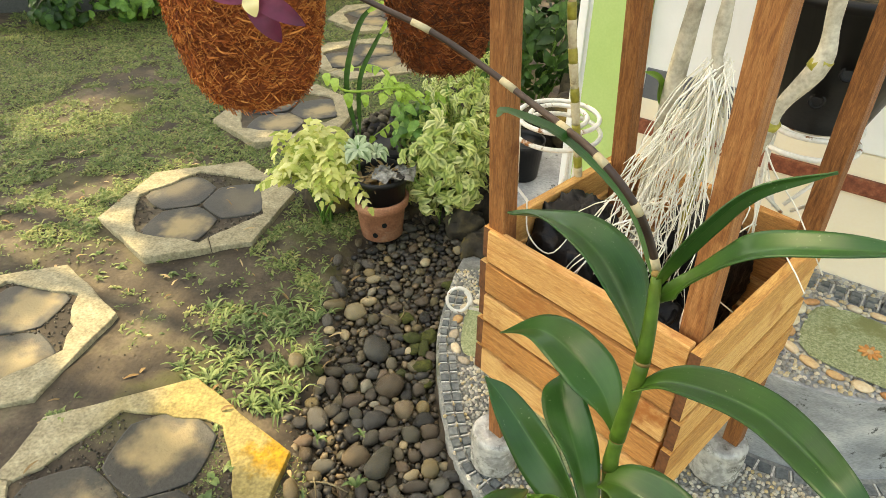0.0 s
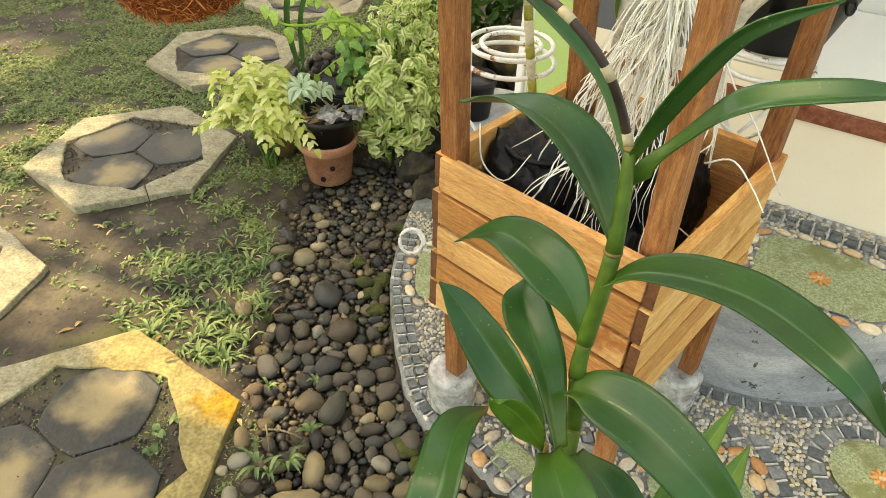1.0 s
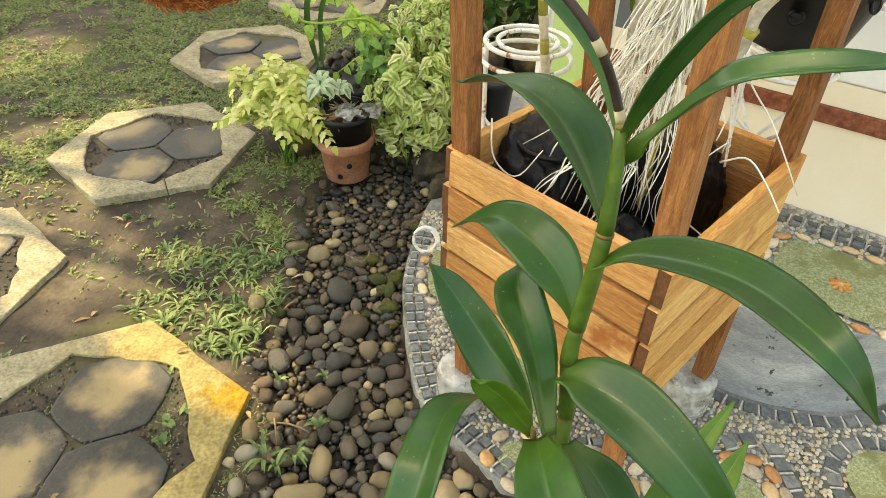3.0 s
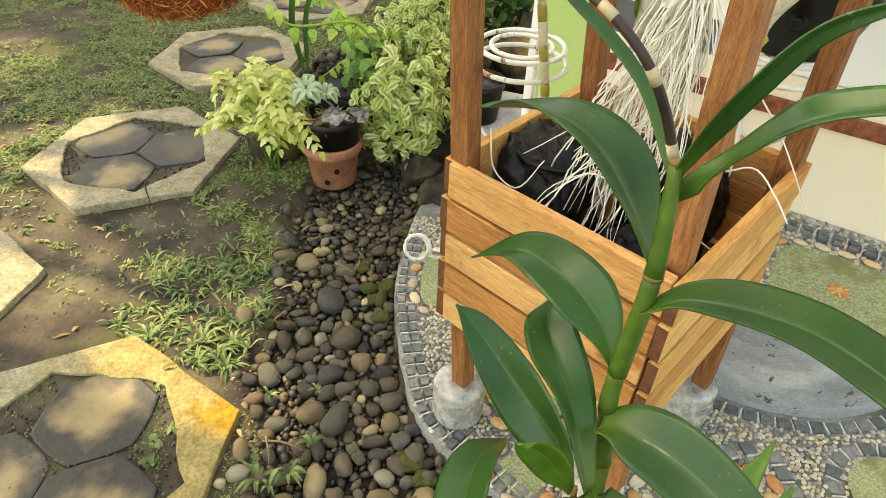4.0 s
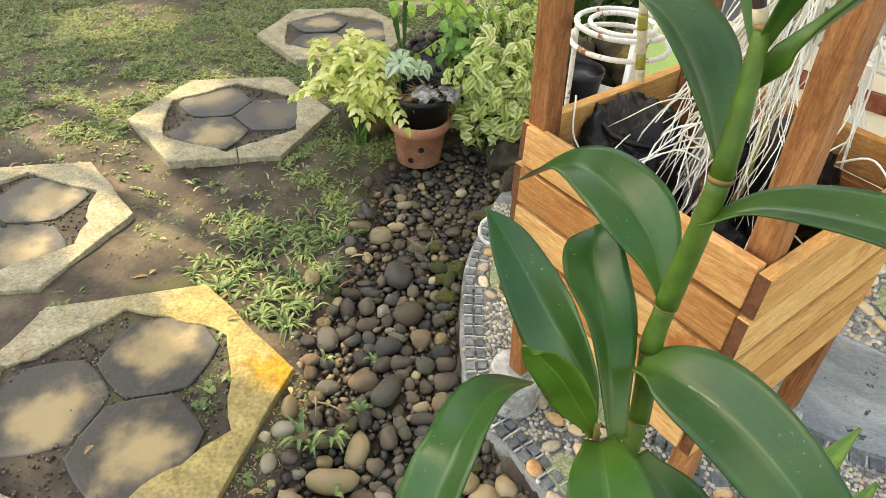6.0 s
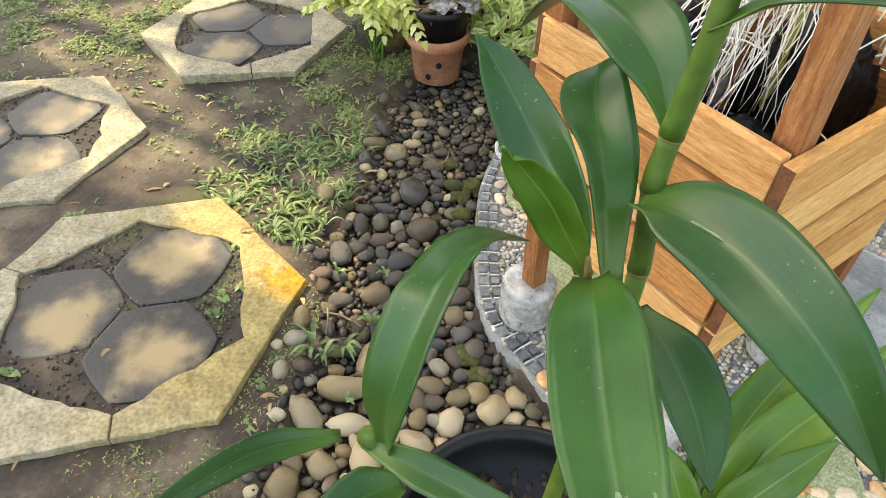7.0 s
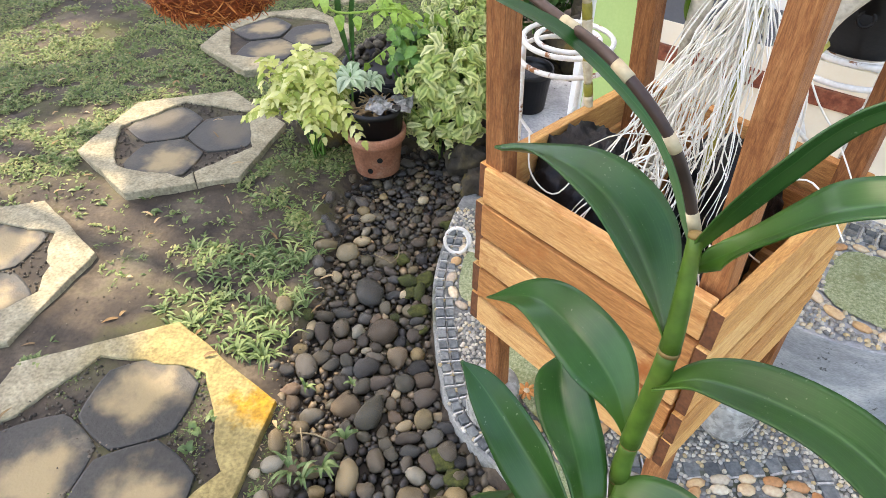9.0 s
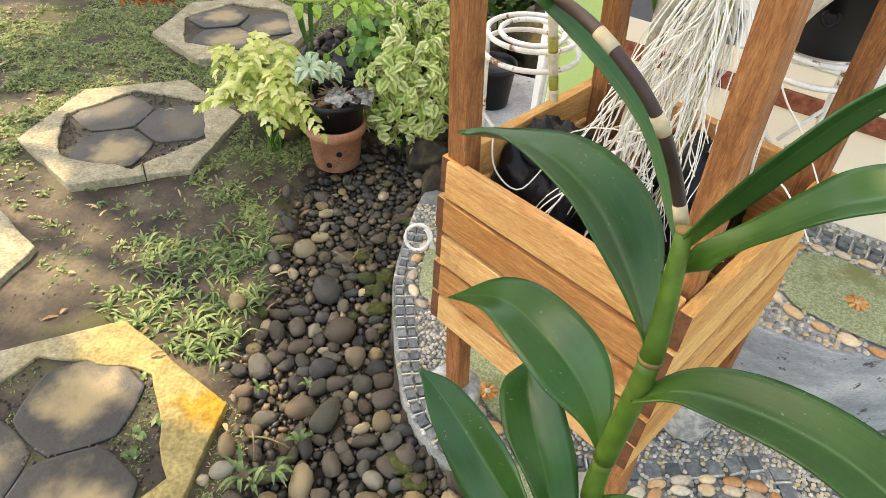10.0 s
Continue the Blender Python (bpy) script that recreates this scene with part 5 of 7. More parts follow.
def planter_pot():
    t = thing("plastic_planter", (0.800, 1.358, 0.661), "large black plastic planter with drainage holes on an iron stand", "planter pot")
    b = lathe([(0.076, 0.0), (0.084, 0.004), (0.165, 0.235), (0.175, 0.237), (0.178, 0.252), (0.172, 0.256), (0.163, 0.252), (0.158, 0.23), (0.08, 0.02), (0.001, 0.02)], 40)
    pot = b.out("pot", BLACKPOT, t)
    s = lathe([(0.150, 0.205), (0.07, 0.215), (0.001, 0.21)], 30, False)
    s.out("soil", POTSOIL, t, "dark potting mix")
    rg = random.Random(4)
    for w in (190, 240, 254, 300):
        a = radians(w)
        for zz in ((0.075,) if w == 240 else (0.135,) if w == 254 else (0.10,)):
            h = Bag()
            rad = 0.084 + 0.081 * zz / 0.235 + 0.0015
            c = Vector((rad * math.cos(a), rad * math.sin(a), zz))
            h.ring(c, 0.0115, 0.003, 16, 6, tilt=Matrix.Rotation(a, 3, 'Z') @ Matrix.Rotation(radians(78), 3, 'Y'))
            d = [c + (Matrix.Rotation(a, 3, 'Z') @ Matrix.Rotation(radians(78), 3, 'Y')) @ Vector((0.011 * math.cos(2 * math.pi * i / 14), 0.011 * math.sin(2 * math.pi * i / 14), 0.0006)) for i in range(14)]
            h.add(d, [tuple(range(14))])
            h.out("drain_hole", BLACKBAG, pot, "dark drainage hole with a raised rim")
    lb = Bag()
    for k in range(8):
        w = rg.uniform(0, 6.28)
        p = Vector((math.cos(w) * 0.05, math.sin(w) * 0.05, 0.19))
        lb.leaf([p, p + Vector((math.cos(w) * 0.04, math.sin(w) * 0.04, 0.09)), p + Vector((math.cos(w) * 0.09, math.sin(w) * 0.09, 0.10))], 0.035, (math.cos(w), math.sin(w), 1))
    lb.out("leaf", LEAF_GREEN, t, "short green leaves")
    return t


planter_pot()


# ---- pots with plants ----
def terracotta_pot():
    t = thing("terracotta_pot", (-0.143, 1.922, -0.028), "weathered terracotta pot with round drainage holes", "flower pot")
    pot = lathe([(0.063, 0.0), (0.067, 0.003), (0.078, 0.108), (0.085, 0.110), (0.089, 0.115), (0.091, 0.136), (0.088, 0.142), (0.081, 0.142), (0.077, 0.135), (0.062, 0.02), (0.001, 0.02)], 40).out("pot", TERRACOTTA, t)
    for w, zz in ((262, 0.032), (286, 0.072)):
        a = radians(w)
        h = Bag()
        rad = 0.067 + 0.011 * zz / 0.105 + 0.001
        c = Vector((rad * math.cos(a), rad * math.sin(a), zz))
        R = Matrix.Rotation(a, 3, 'Z') @ Matrix.Rotation(radians(82), 3, 'Y')
        h.add([c + R @ Vector((0.0085 * math.cos(2 * math.pi * i / 14), 0.0085 * math.sin(2 * math.pi * i / 14), 0.0012)) for i in range(14)], [tuple(range(14))])
        h.out("drain_hole", BLACKBAG, pot, "dark round drainage hole")
    return t


terracotta_pot()


def black_pot(x, y, z, r, h, label):
    t = thing("plastic_pot", (x, y, z), label, "flower pot")
    lathe([(r * 0.72, 0.0), (r * 0.78, 0.004), (r * 0.95, h * 0.85), (r * 1.0, h * 0.86), (r * 1.02, h), (r * 0.97, h * 1.0), (r * 0.93, h * 0.9), (r * 0.9, h * 0.8), (0.001, h * 0.82)], 36).out("pot", BLACKPOT, t)
    return t


nest = black_pot(-0.140, 1.922, 0.045, 0.086, 0.150, "black plastic pot nested in a terracotta pot, full of dry leaves")
fb = Bag()
rg = random.Random(6)
for k in range(50):
    w, q = rg.uniform(0, 6.28), rg.uniform(0, 0.08)
    p = Vector((math.cos(w) * q, math.sin(w) * q, 0.128 + rg.uniform(0, 0.02)))
    d = Vector((rg.uniform(-1, 1), rg.uniform(-1, 1), rg.uniform(-0.2, 0.3))).normalized() * rg.uniform(0.015, 0.03)
    fb.leaf([p - d, p + Vector((0, 0, 0.004)), p + d], rg.uniform(0.008, 0.016), (rg.uniform(-0.4, 0.4), rg.uniform(-0.4, 0.4), 1), steps=5, across=1)
tagged(fb.out("dry_leaves", DRYLEAF, nest, "dry curled leaves"), kind="stuff")
sheet_v, sheet_f = [], []
for j in range(9):
    for i in range(15):
        x, y = -0.02 + 0.15 * i / 14, -0.075 + 0.11 * j / 8
        sheet_v.append((x * 0.85, y * 0.85, 0.156 + 0.018 * noise.noise((x * 34, y * 34, 3)) + 0.008 * noise.noise((x * 80, y * 80, 9))))
sheet_f = [(j * 15 + i, j * 15 + i + 1, (j + 1) * 15 + i + 1, (j + 1) * 15 + i) for j in range(8) for i in range(14) if (i + j * 0.7) % 11 < 9.2]
mesh_object("plastic_wrap", sheet_v, sheet_f, FOIL, nest, "crumpled grey plastic wrap", False)


def lobed(u):
    base = math.sin(math.pi * min(1, 0.06 + 0.94 * u) ** 0.7) ** 0.8
    return base * (0.58 + 0.42 * abs(math.sin(u * 9.4)))


def toothed(u):
    base = math.sin(math.pi * min(1, 0.08 + 0.92 * u) ** 0.8) ** 0.8
    return base * (0.82 + 0.18 * abs(math.sin(u * 14)))


def pinnate_clump(bag, c, n, rg, length, spread, pair, leafl, leafw, up=0.06):
    """Arching stems with pairs of toothed leaflets."""
    for k in range(n):
        w = rg.uniform(0, 6.28)
        L = length * rg.uniform(0.6, 1.1)
        d = Vector((math.cos(w), math.sin(w), 0))
        s = c + Vector((rg.uniform(-1, 1) * spread[0], rg.uniform(-1, 1) * spread[1], rg.uniform(-1, 1) * spread[2]))
        path = curve_points([s, s + d * L * 0.45 + Vector((0, 0, up * rg.uniform(0.5, 1.2))), s + d * L + Vector((0, 0, -up * rg.uniform(-0.2, 0.9)))], pair * 2)
        for j in range(1, pair * 2 + 1):
            p = path[j]
            t = (path[j] - path[j - 1]).normalized()
            sd = t.cross(Vector((0, 0, 1)))
            if sd.length < 0.1:
                continue
            sd.normalize()
            for sg in ((-1, 1) if j < pair * 2 else (0,)):
                dr = (t * (0.7 if sg else 1) + sd * sg * 0.9).normalized()
                ll = leafl * rg.uniform(0.7, 1.15) * (0.75 + 0.5 * math.sin(math.pi * j / (pair * 2)))
                e = p + dr * ll + Vector((0, 0, -0.25 * ll))
                bag.leaf([p, p.lerp(e, 0.5) + Vector((0, 0, 0.10 * ll)), e], leafw * rg.uniform(0.8, 1.15), (rg.uniform(-0.3, 0.3), -0.45 + rg.uniform(-0.3, 0.3), 1), 0.3, 10, lobed, 1, 0.12)


def fern_plant():
    c = Vector((-0.335, 1.95, 0.185))
    t = thing("leafy_plant", (c.x, c.y, -0.03), "arching yellow-green plant with toothed leaflets", "plant")
    o = Vector((c.x, c.y, -0.03))
    rg = random.Random(31)
    b = Bag()
    pinnate_clump(b, c - o, 40, rg, 0.15, (0.072, 0.05, 0.055), 5, 0.032, 0.021)
    for k in range(9):
        p = Vector((rg.uniform(-0.42, -0.24), 1.88 + rg.uniform(-0.03, 0.03), rg.uniform(0.12, 0.22))) - o
        pinnate_clump(b, p, 1, rg, 0.12, (0, 0, 0), 5, 0.036, 0.023, 0.02)
    tagged(b.out("leaves", LEAF_YELLOW, t), kind="stuff")
    s = Bag()
    for k in range(12):
        w = rg.uniform(0, 6.28)
        s.tube([Vector((rg.uniform(-0.02, 0.02), rg.uniform(-0.02, 0.02), 0.0)), Vector((math.cos(w) * 0.03, math.sin(w) * 0.03, 0.09)), Vector((math.cos(w) * 0.08, math.sin(w) * 0.05, 0.17))], 0.003, 5, 6)
    tagged(s.out("stem", LEAF_GREEN, t), kind="stuff")


fern_plant()


def crinkle_plant(name, c, size, n, ll, lw, mat, label, seed, face=(-0.2, -0.6, 0.8)):
    """A mound of small leaves on its outer skin."""
    o = Vector((c[0], c[1], -0.05))
    t = thing(name, tuple(o), label, "plant")
    rg = random.Random(seed)
    b = Bag()
    for k in range(n):
        n3 = Vector((rg.gauss(0, 1), rg.gauss(0, 1), rg.gauss(0.25, 1)))
        n3.normalize()
        k2 = 0.76 + 0.50 * noise.noise(n3 * 3.2 + Vector((seed, 0, 0))) + rg.uniform(-0.20, 0.10)
        p = Vector(c) + Vector((n3.x * size[0], n3.y * size[1], n3.z * size[2])) * k2 - o
        if p.z < 0.02:
            continue
        out = (n3 + Vector(face) * 0.7 + Vector((rg.uniform(-0.5, 0.5), rg.uniform(-0.5, 0.5), rg.uniform(-0.3, 0.3)))).normalized()
        d = out.cross(Vector((rg.uniform(-1, 1), rg.uniform(-1, 1), rg.uniform(-1, 1)))).normalized() + Vector((0, 0, -0.5))
        d.normalize()
        L = ll * rg.uniform(0.65, 1.25)
        b.leaf([p - d * L * 0.5, p + out * L * 0.15, p + d * L * 0.5], lw * rg.uniform(0.75, 1.2), out, 0.35, 6, toothed, 1, 0.25)
    tagged(b.out("leaves", mat, t), kind="stuff")
    s = Bag()
    for k in range(14):
        e = Vector((rg.uniform(-0.7, 0.7) * size[0], rg.uniform(-0.7, 0.7) * size[1], (c[2] + 0.05) + rg.uniform(-0.2, 0.6) * size[2]))
        s.tube([Vector((rg.uniform(-0.02, 0.02), rg.uniform(-0.02, 0.02), 0)), e * 0.5 + Vector((rg.uniform(-0.02, 0.02), 0, 0.02)), e], 0.003, 5, 6)
    tagged(s.out("stem", LEAF_GREEN, t), kind="stuff")
    return t


crinkle_plant("variegated_plant", (0.055, 2.02, 0.16), (0.16, 0.13, 0.20), 900, 0.042, 0.024, LEAF_VARIEG, "bushy plant with crinkled cream and green leaves", 41)
crinkle_plant("variegated_plant", (0.115, 2.17, 0.33), (0.14, 0.12, 0.15), 620, 0.030, 0.018, LEAF_VARIEG, "upright plant with small pale green leaves", 42)
crinkle_plant("leafy_plant", (-0.02, 2.08, 0.26), (0.12, 0.10, 0.10), 160, 0.055, 0.026, LEAF_GREEN, "mid-green plant with pointed leaves", 43)


def begonia():
    o = Vector((-0.205, 1.93, 0.19))
    t = thing("begonia", tuple(o), "silver-green begonia with large star-veined leaves", "plant")
    for (dx, dy, dz), size, tilt in (((0.0, 0.0, 0.075), 0.056, -0.5), ((0.05, 0.03, 0.05), 0.046, -0.2), ((-0.045, 0.03, 0.055), 0.042, -0.3)):
        b = Bag()
        c = Vector((dx, dy, dz))
        nrm = Vector((0.05, tilt, 0.9)).normalized()
        ax = nrm.cross(Vector((0, 1, 0.3))).normalized()
        ay = nrm.cross(ax)
        for k in range(9):
            w = 2 * math.pi * (k + 0.5) / 9
            d = ax * math.cos(w) + ay * math.sin(w)
            b.leaf([c, c + d * size * 0.55 + nrm * 0.012, c + d * size * (0.85 + 0.25 * math.sin(k * 2.3)) - nrm * 0.012], size * 0.75, nrm, 0.25, 7, lambda u: min(1, 0.2 + u * 1.6) * (1 - u ** 3), 1)
        b.out("leaf", LEAF_PALE, t)
    s = Bag()
    s.tube([(0, 0, 0), (0.0, 0.01, 0.04), (0.0, 0.0, 0.088)], 0.003, 6, 6)
    s.out("stem", LEAF_GREEN, t)


begonia()
crinkle_plant("fern", (0.36, 2.75, 0.42), (0.34, 0.28, 0.36), 620, 0.06, 0.03, LEAF_DARK, "dark green feathery shrub behind the planter", 45)


def vine():
    o = Vector((-0.08, 2.08, 0.2))
    t = thing("heart_leaf_vine", tuple(o), "trailing vine with lime-green heart leaves", "plant")
    rg = random.Random(51)
    b, s = Bag(), Bag()
    for k in range(9):
        w = rg.uniform(2.0, 5.2)
        p0 = Vector((rg.uniform(-0.05, 0.15), rg.uniform(-0.02, 0.1), rg.uniform(0.05, 0.2)))
        e = p0 + Vector((math.cos(w) * rg.uniform(0.1, 0.24), math.sin(w) * 0.10, rg.uniform(-0.08, 0.06)))
        path = curve_points([p0, p0.lerp(e, 0.5) + Vector((0, 0, 0.04)), e], 8)
        s.tube(path, 0.0018, 5)
        for p in path[1:]:
            d = Vector((rg.uniform(-1, 1), rg.uniform(-1, 0.4), rg.uniform(-1.0, 0))).normalized()
            L = rg.uniform(0.024, 0.040)
            b.leaf([p, p + d * L * 0.5, p + d * L], L * 0.8, (rg.uniform(-0.4, 0.4), -0.7, 0.7), 0.2, 6, lambda u: (1 - u) ** 0.6 * min(1, u * 6 + 0.3), 1)
    shoot = [Vector(p) - o for p in ((-0.28, 2.02, 0.45), (-0.255, 2.0, 0.425), (-0.20, 2.0, 0.42), (-0.10, 2.0, 0.435), (-0.06, 2.02, 0.42), (-0.02, 2.06, 0.36))]
    s.tube(shoot, 0.0035, 6, 16)
    for p, L in (((-0.235, 1.99, 0.418), 0.065), ((-0.185, 1.99, 0.415), 0.055), ((-0.085, 1.99, 0.43), 0.045), ((-0.275, 2.0, 0.46), 0.06), ((-0.30, 2.01, 0.47), 0.055)):
        q = Vector(p) - o
        L *= 0.72
        b.leaf([q, q + Vector((0.004, -0.01, -L * 0.5)), q + Vector((0, -0.004, -L))], L * 0.72, (0.1, -1, 0.3), 0.2, 8, lambda u: (1 - u) ** 0.6 * min(1, u * 6 + 0.3), 1)
    tagged(b.out("leaves", LEAF_LIME, t), kind="stuff")
    tagged(s.out("vine_stem", LEAF_LIME, t), kind="stuff")


vine()


def strap_plant():
    o = Vector((-0.225, 2.03, 0.20))
    t = thing("strap_leaf_plant", tuple(o), "two long dark strap leaves with yellowing ends", "plant")
    for pts, w in ((((0, 0, 0.06), (-0.02, 0.0, 0.24), (0.03, 0.02, 0.41), (0.10, 0.02, 0.47)), 0.017), (((0.01, 0, 0.06), (0.02, 0, 0.24), (0.07, 0.01, 0.35), (0.12, 0.02, 0.43)), 0.014)):
        b = Bag()
        b.leaf(pts, w, (0.2, -1, 0.2), 0.3, 14, lambda u: min(1, u * 5 + 0.25) * (1 - u ** 5))
        b.out("leaf", LEAF_DARK, t)
        y = Bag()
        path = curve_points(pts, 14)
        y.leaf([path[11] + Vector((0, -0.003, 0)), path[13] + Vector((0, -0.003, 0)), path[14] + Vector((0.012, -0.003, 0.004))], w * 0.8, (0.2, -1, 0.2), 0.3, 6)
        y.out("yellow_end", LEAF_LIME, t, "yellowing leaf end")


strap_plant()


def gravel_bowl():
    t = thing("gravel_bowl", (-0.14, 2.22, -0.05), "dark bowl heaped with grey gravel", "flower pot")
    lathe([(0.10, 0.0), (0.13, 0.10), (0.15, 0.20), (0.155, 0.225), (0.145, 0.225), (0.13, 0.19), (0.001, 0.20)], 30).out("pot", BLACKPOT, t)
    b = Bag()
    rg = random.Random(61)
    for k in range(170):
        w, q = rg.uniform(0, 6.28), 0.14 * math.sqrt(rg.random())
        z = 0.215 + 0.09 * (1 - (q / 0.14) ** 2)
        vs, fs = src[k % len(src)]
        r = rg.uniform(0.010, 0.018)
        m = pose(math.cos(w) * q, math.sin(w) * q, z, rg.uniform(0, 60), rg.uniform(0, 60), rg.uniform(0, 180)) @ Matrix.Diagonal((r, r * 0.8, r * 0.8, 1))
        b.add([m @ v for v in vs], fs)
    tagged(b.out("gravel", LAVA, t), "grey gravel", kind="stuff")


gravel_bowl()
black_pot(0.30, 2.05, 0.13, 0.068, 0.13, "small black plastic pot on the grey ledge")
for i, (x, y, s, hgt) in enumerate(((0.13, 1.95, 0.06, 0.06), (0.18, 1.84, 0.06, 0.05), (0.15, 2.08, 0.09, 0.10), (0.0, 2.15, 0.12, 0.10), (-0.34, 2.08, 0.09, 0.07), (0.20, 2.38, 0.15, 0.16), (0.42, 2.52, 0.14, 0.12), (0.10, 2.40, 0.15, 0.18), (0.60, 2.5, 0.2, 0.2))):
    lumpy("garden_rock", (x, y, -0.05 + hgt * 0.6), (s, s * 0.8, hgt), ROCK, "dark brown mossy garden rock", "rock", 5 + i, 0.55, 4)


# ---- hanging coir baskets ----
def coir_basket(x, y, zb, r, h, label, seed, fibres, mat, hook):
    t = thing("coir_basket", (x, y, zb), label, "hanging basket", "hanging baskets")
    prof = [(0.001, 0.0), (r * 0.45, 0.003), (r * 0.62, h * 0.05), (r * 0.78, h * 0.18), (r * 0.93, h * 0.55), (r * 1.0, h), (r * 0.93, h), (r * 0.88, h * 0.85), (0.001, h * 0.83)]
    rings = []
    for (r0, z0), (r1, z1) in zip(prof, prof[1:]):
        n = max(1, int(math.hypot(r1 - r0, z1 - z0) / 0.006))
        rings += [(r0 + (r1 - r0) * i / n, z0 + (z1 - z0) * i / n) for i in range(n)]
    core = lathe(rings + [prof[-1]], 90, False)
    core.v = [v + v.normalized() * (0.007 * noise.noise(v * 38) + 0.009 * abs(noise.noise(v * 90))) for v in core.v]
    liner = core.out("liner", COIR_CORE, t, "dense rust-brown coir liner")
    rg = random.Random(seed)
    b = Bag()
    for k in range(fibres):
        w = rg.uniform(0, 6.28)
        u = rg.random() ** 0.8
        z = h * u * 0.98
        rad = r * float(np.interp(u, (0, 0.05, 0.18, 0.55, 1.0), (0.48, 0.63, 0.79, 0.935, 1.005)))
        if rg.random() < 0.18:
            rad = r * 0.6 * math.sqrt(rg.random())
            z = h * 0.04 * (rad / (r * 0.62)) ** 2
        p = Vector((math.cos(w) * rad, math.sin(w) * rad, z))
        tan = Vector((-math.sin(w), math.cos(w), rg.gauss(0, 1.1))).normalized()
        out = Vector((math.cos(w), math.sin(w), -0.4 if z < h * 0.1 else 0)).normalized()
        L = rg.uniform(0.003, 0.010) if rg.random() < 0.93 else rg.uniform(0.010, 0.020)
        a, e = p - tan * L + out * rg.uniform(-0.002, 0.002), p + tan * L + out * rg.uniform(-0.002, 0.008)
        b.tube([a, p + out * rg.uniform(0.0, 0.006) + Vector((0, 0, rg.uniform(-0.004, 0.004))), e], rg.uniform(0.0003, 0.0008), 3, 3, False)
    for k in range(fibres // 14):
        w, u = rg.uniform(0, 6.28), rg.random() ** 0.8
        rad = r * float(np.interp(u, (0, 0.05, 0.18, 0.55, 1.0), (0.48, 0.63, 0.79, 0.935, 1.005)))
        p = Vector((math.cos(w) * rad, math.sin(w) * rad, h * u * 0.98))
        out = Vector((math.cos(w), math.sin(w), 0))
        tan = Vector((-math.sin(w), math.cos(w), rg.gauss(0, 0.6))).normalized()
        L = rg.uniform(0.005, 0.014)
        b.leaf([p - tan * L, p + out * rg.uniform(0.002, 0.007), p + tan * L + out * rg.uniform(0.0, 0.008)], rg.uniform(0.001, 0.0032), out + Vector((0, 0, rg.uniform(-0.5, 0.5))), 0.4, 5, None, 1)
    b.b = []
    tagged(b.out("coir_shag", mat, liner), "loose orange-brown coir fibres", kind="stuff")
    for k in range(3):
        w = 2.1 * k + 0.5
        c = Bag()
        c.tube([(math.cos(w) * r * 0.95, math.sin(w) * r * 0.95, h * 0.97), Vector(hook) - Vector((x, y, zb))], 0.0014, 5)
        c.out("hanging_wire", IRON, t, "thin hanging wire")
    return t


coir_basket(-0.140, 1.000, 0.826, 0.101, 0.20, "hanging basket of shaggy rust-orange coir", 71, 11000, COIR, (-0.135, 1.004, 1.608))
coir_basket(0.098, 1.20, 0.803, 0.088, 0.17, "smaller hanging basket of darker coir fibre", 72, 8000, COIR_DARK, (0.045, 1.235, 1.608))
pole = Bag()
pole.tube([(-0.22, 0.897, 1.62), (0.12, 1.332, 1.615), (0.485, 1.795, 1.62)], 0.013, 10, 10)
tagged(pole.out("hanging_pole", BARK), "grey wooden pole out from the pillar with hanging baskets", "pole")


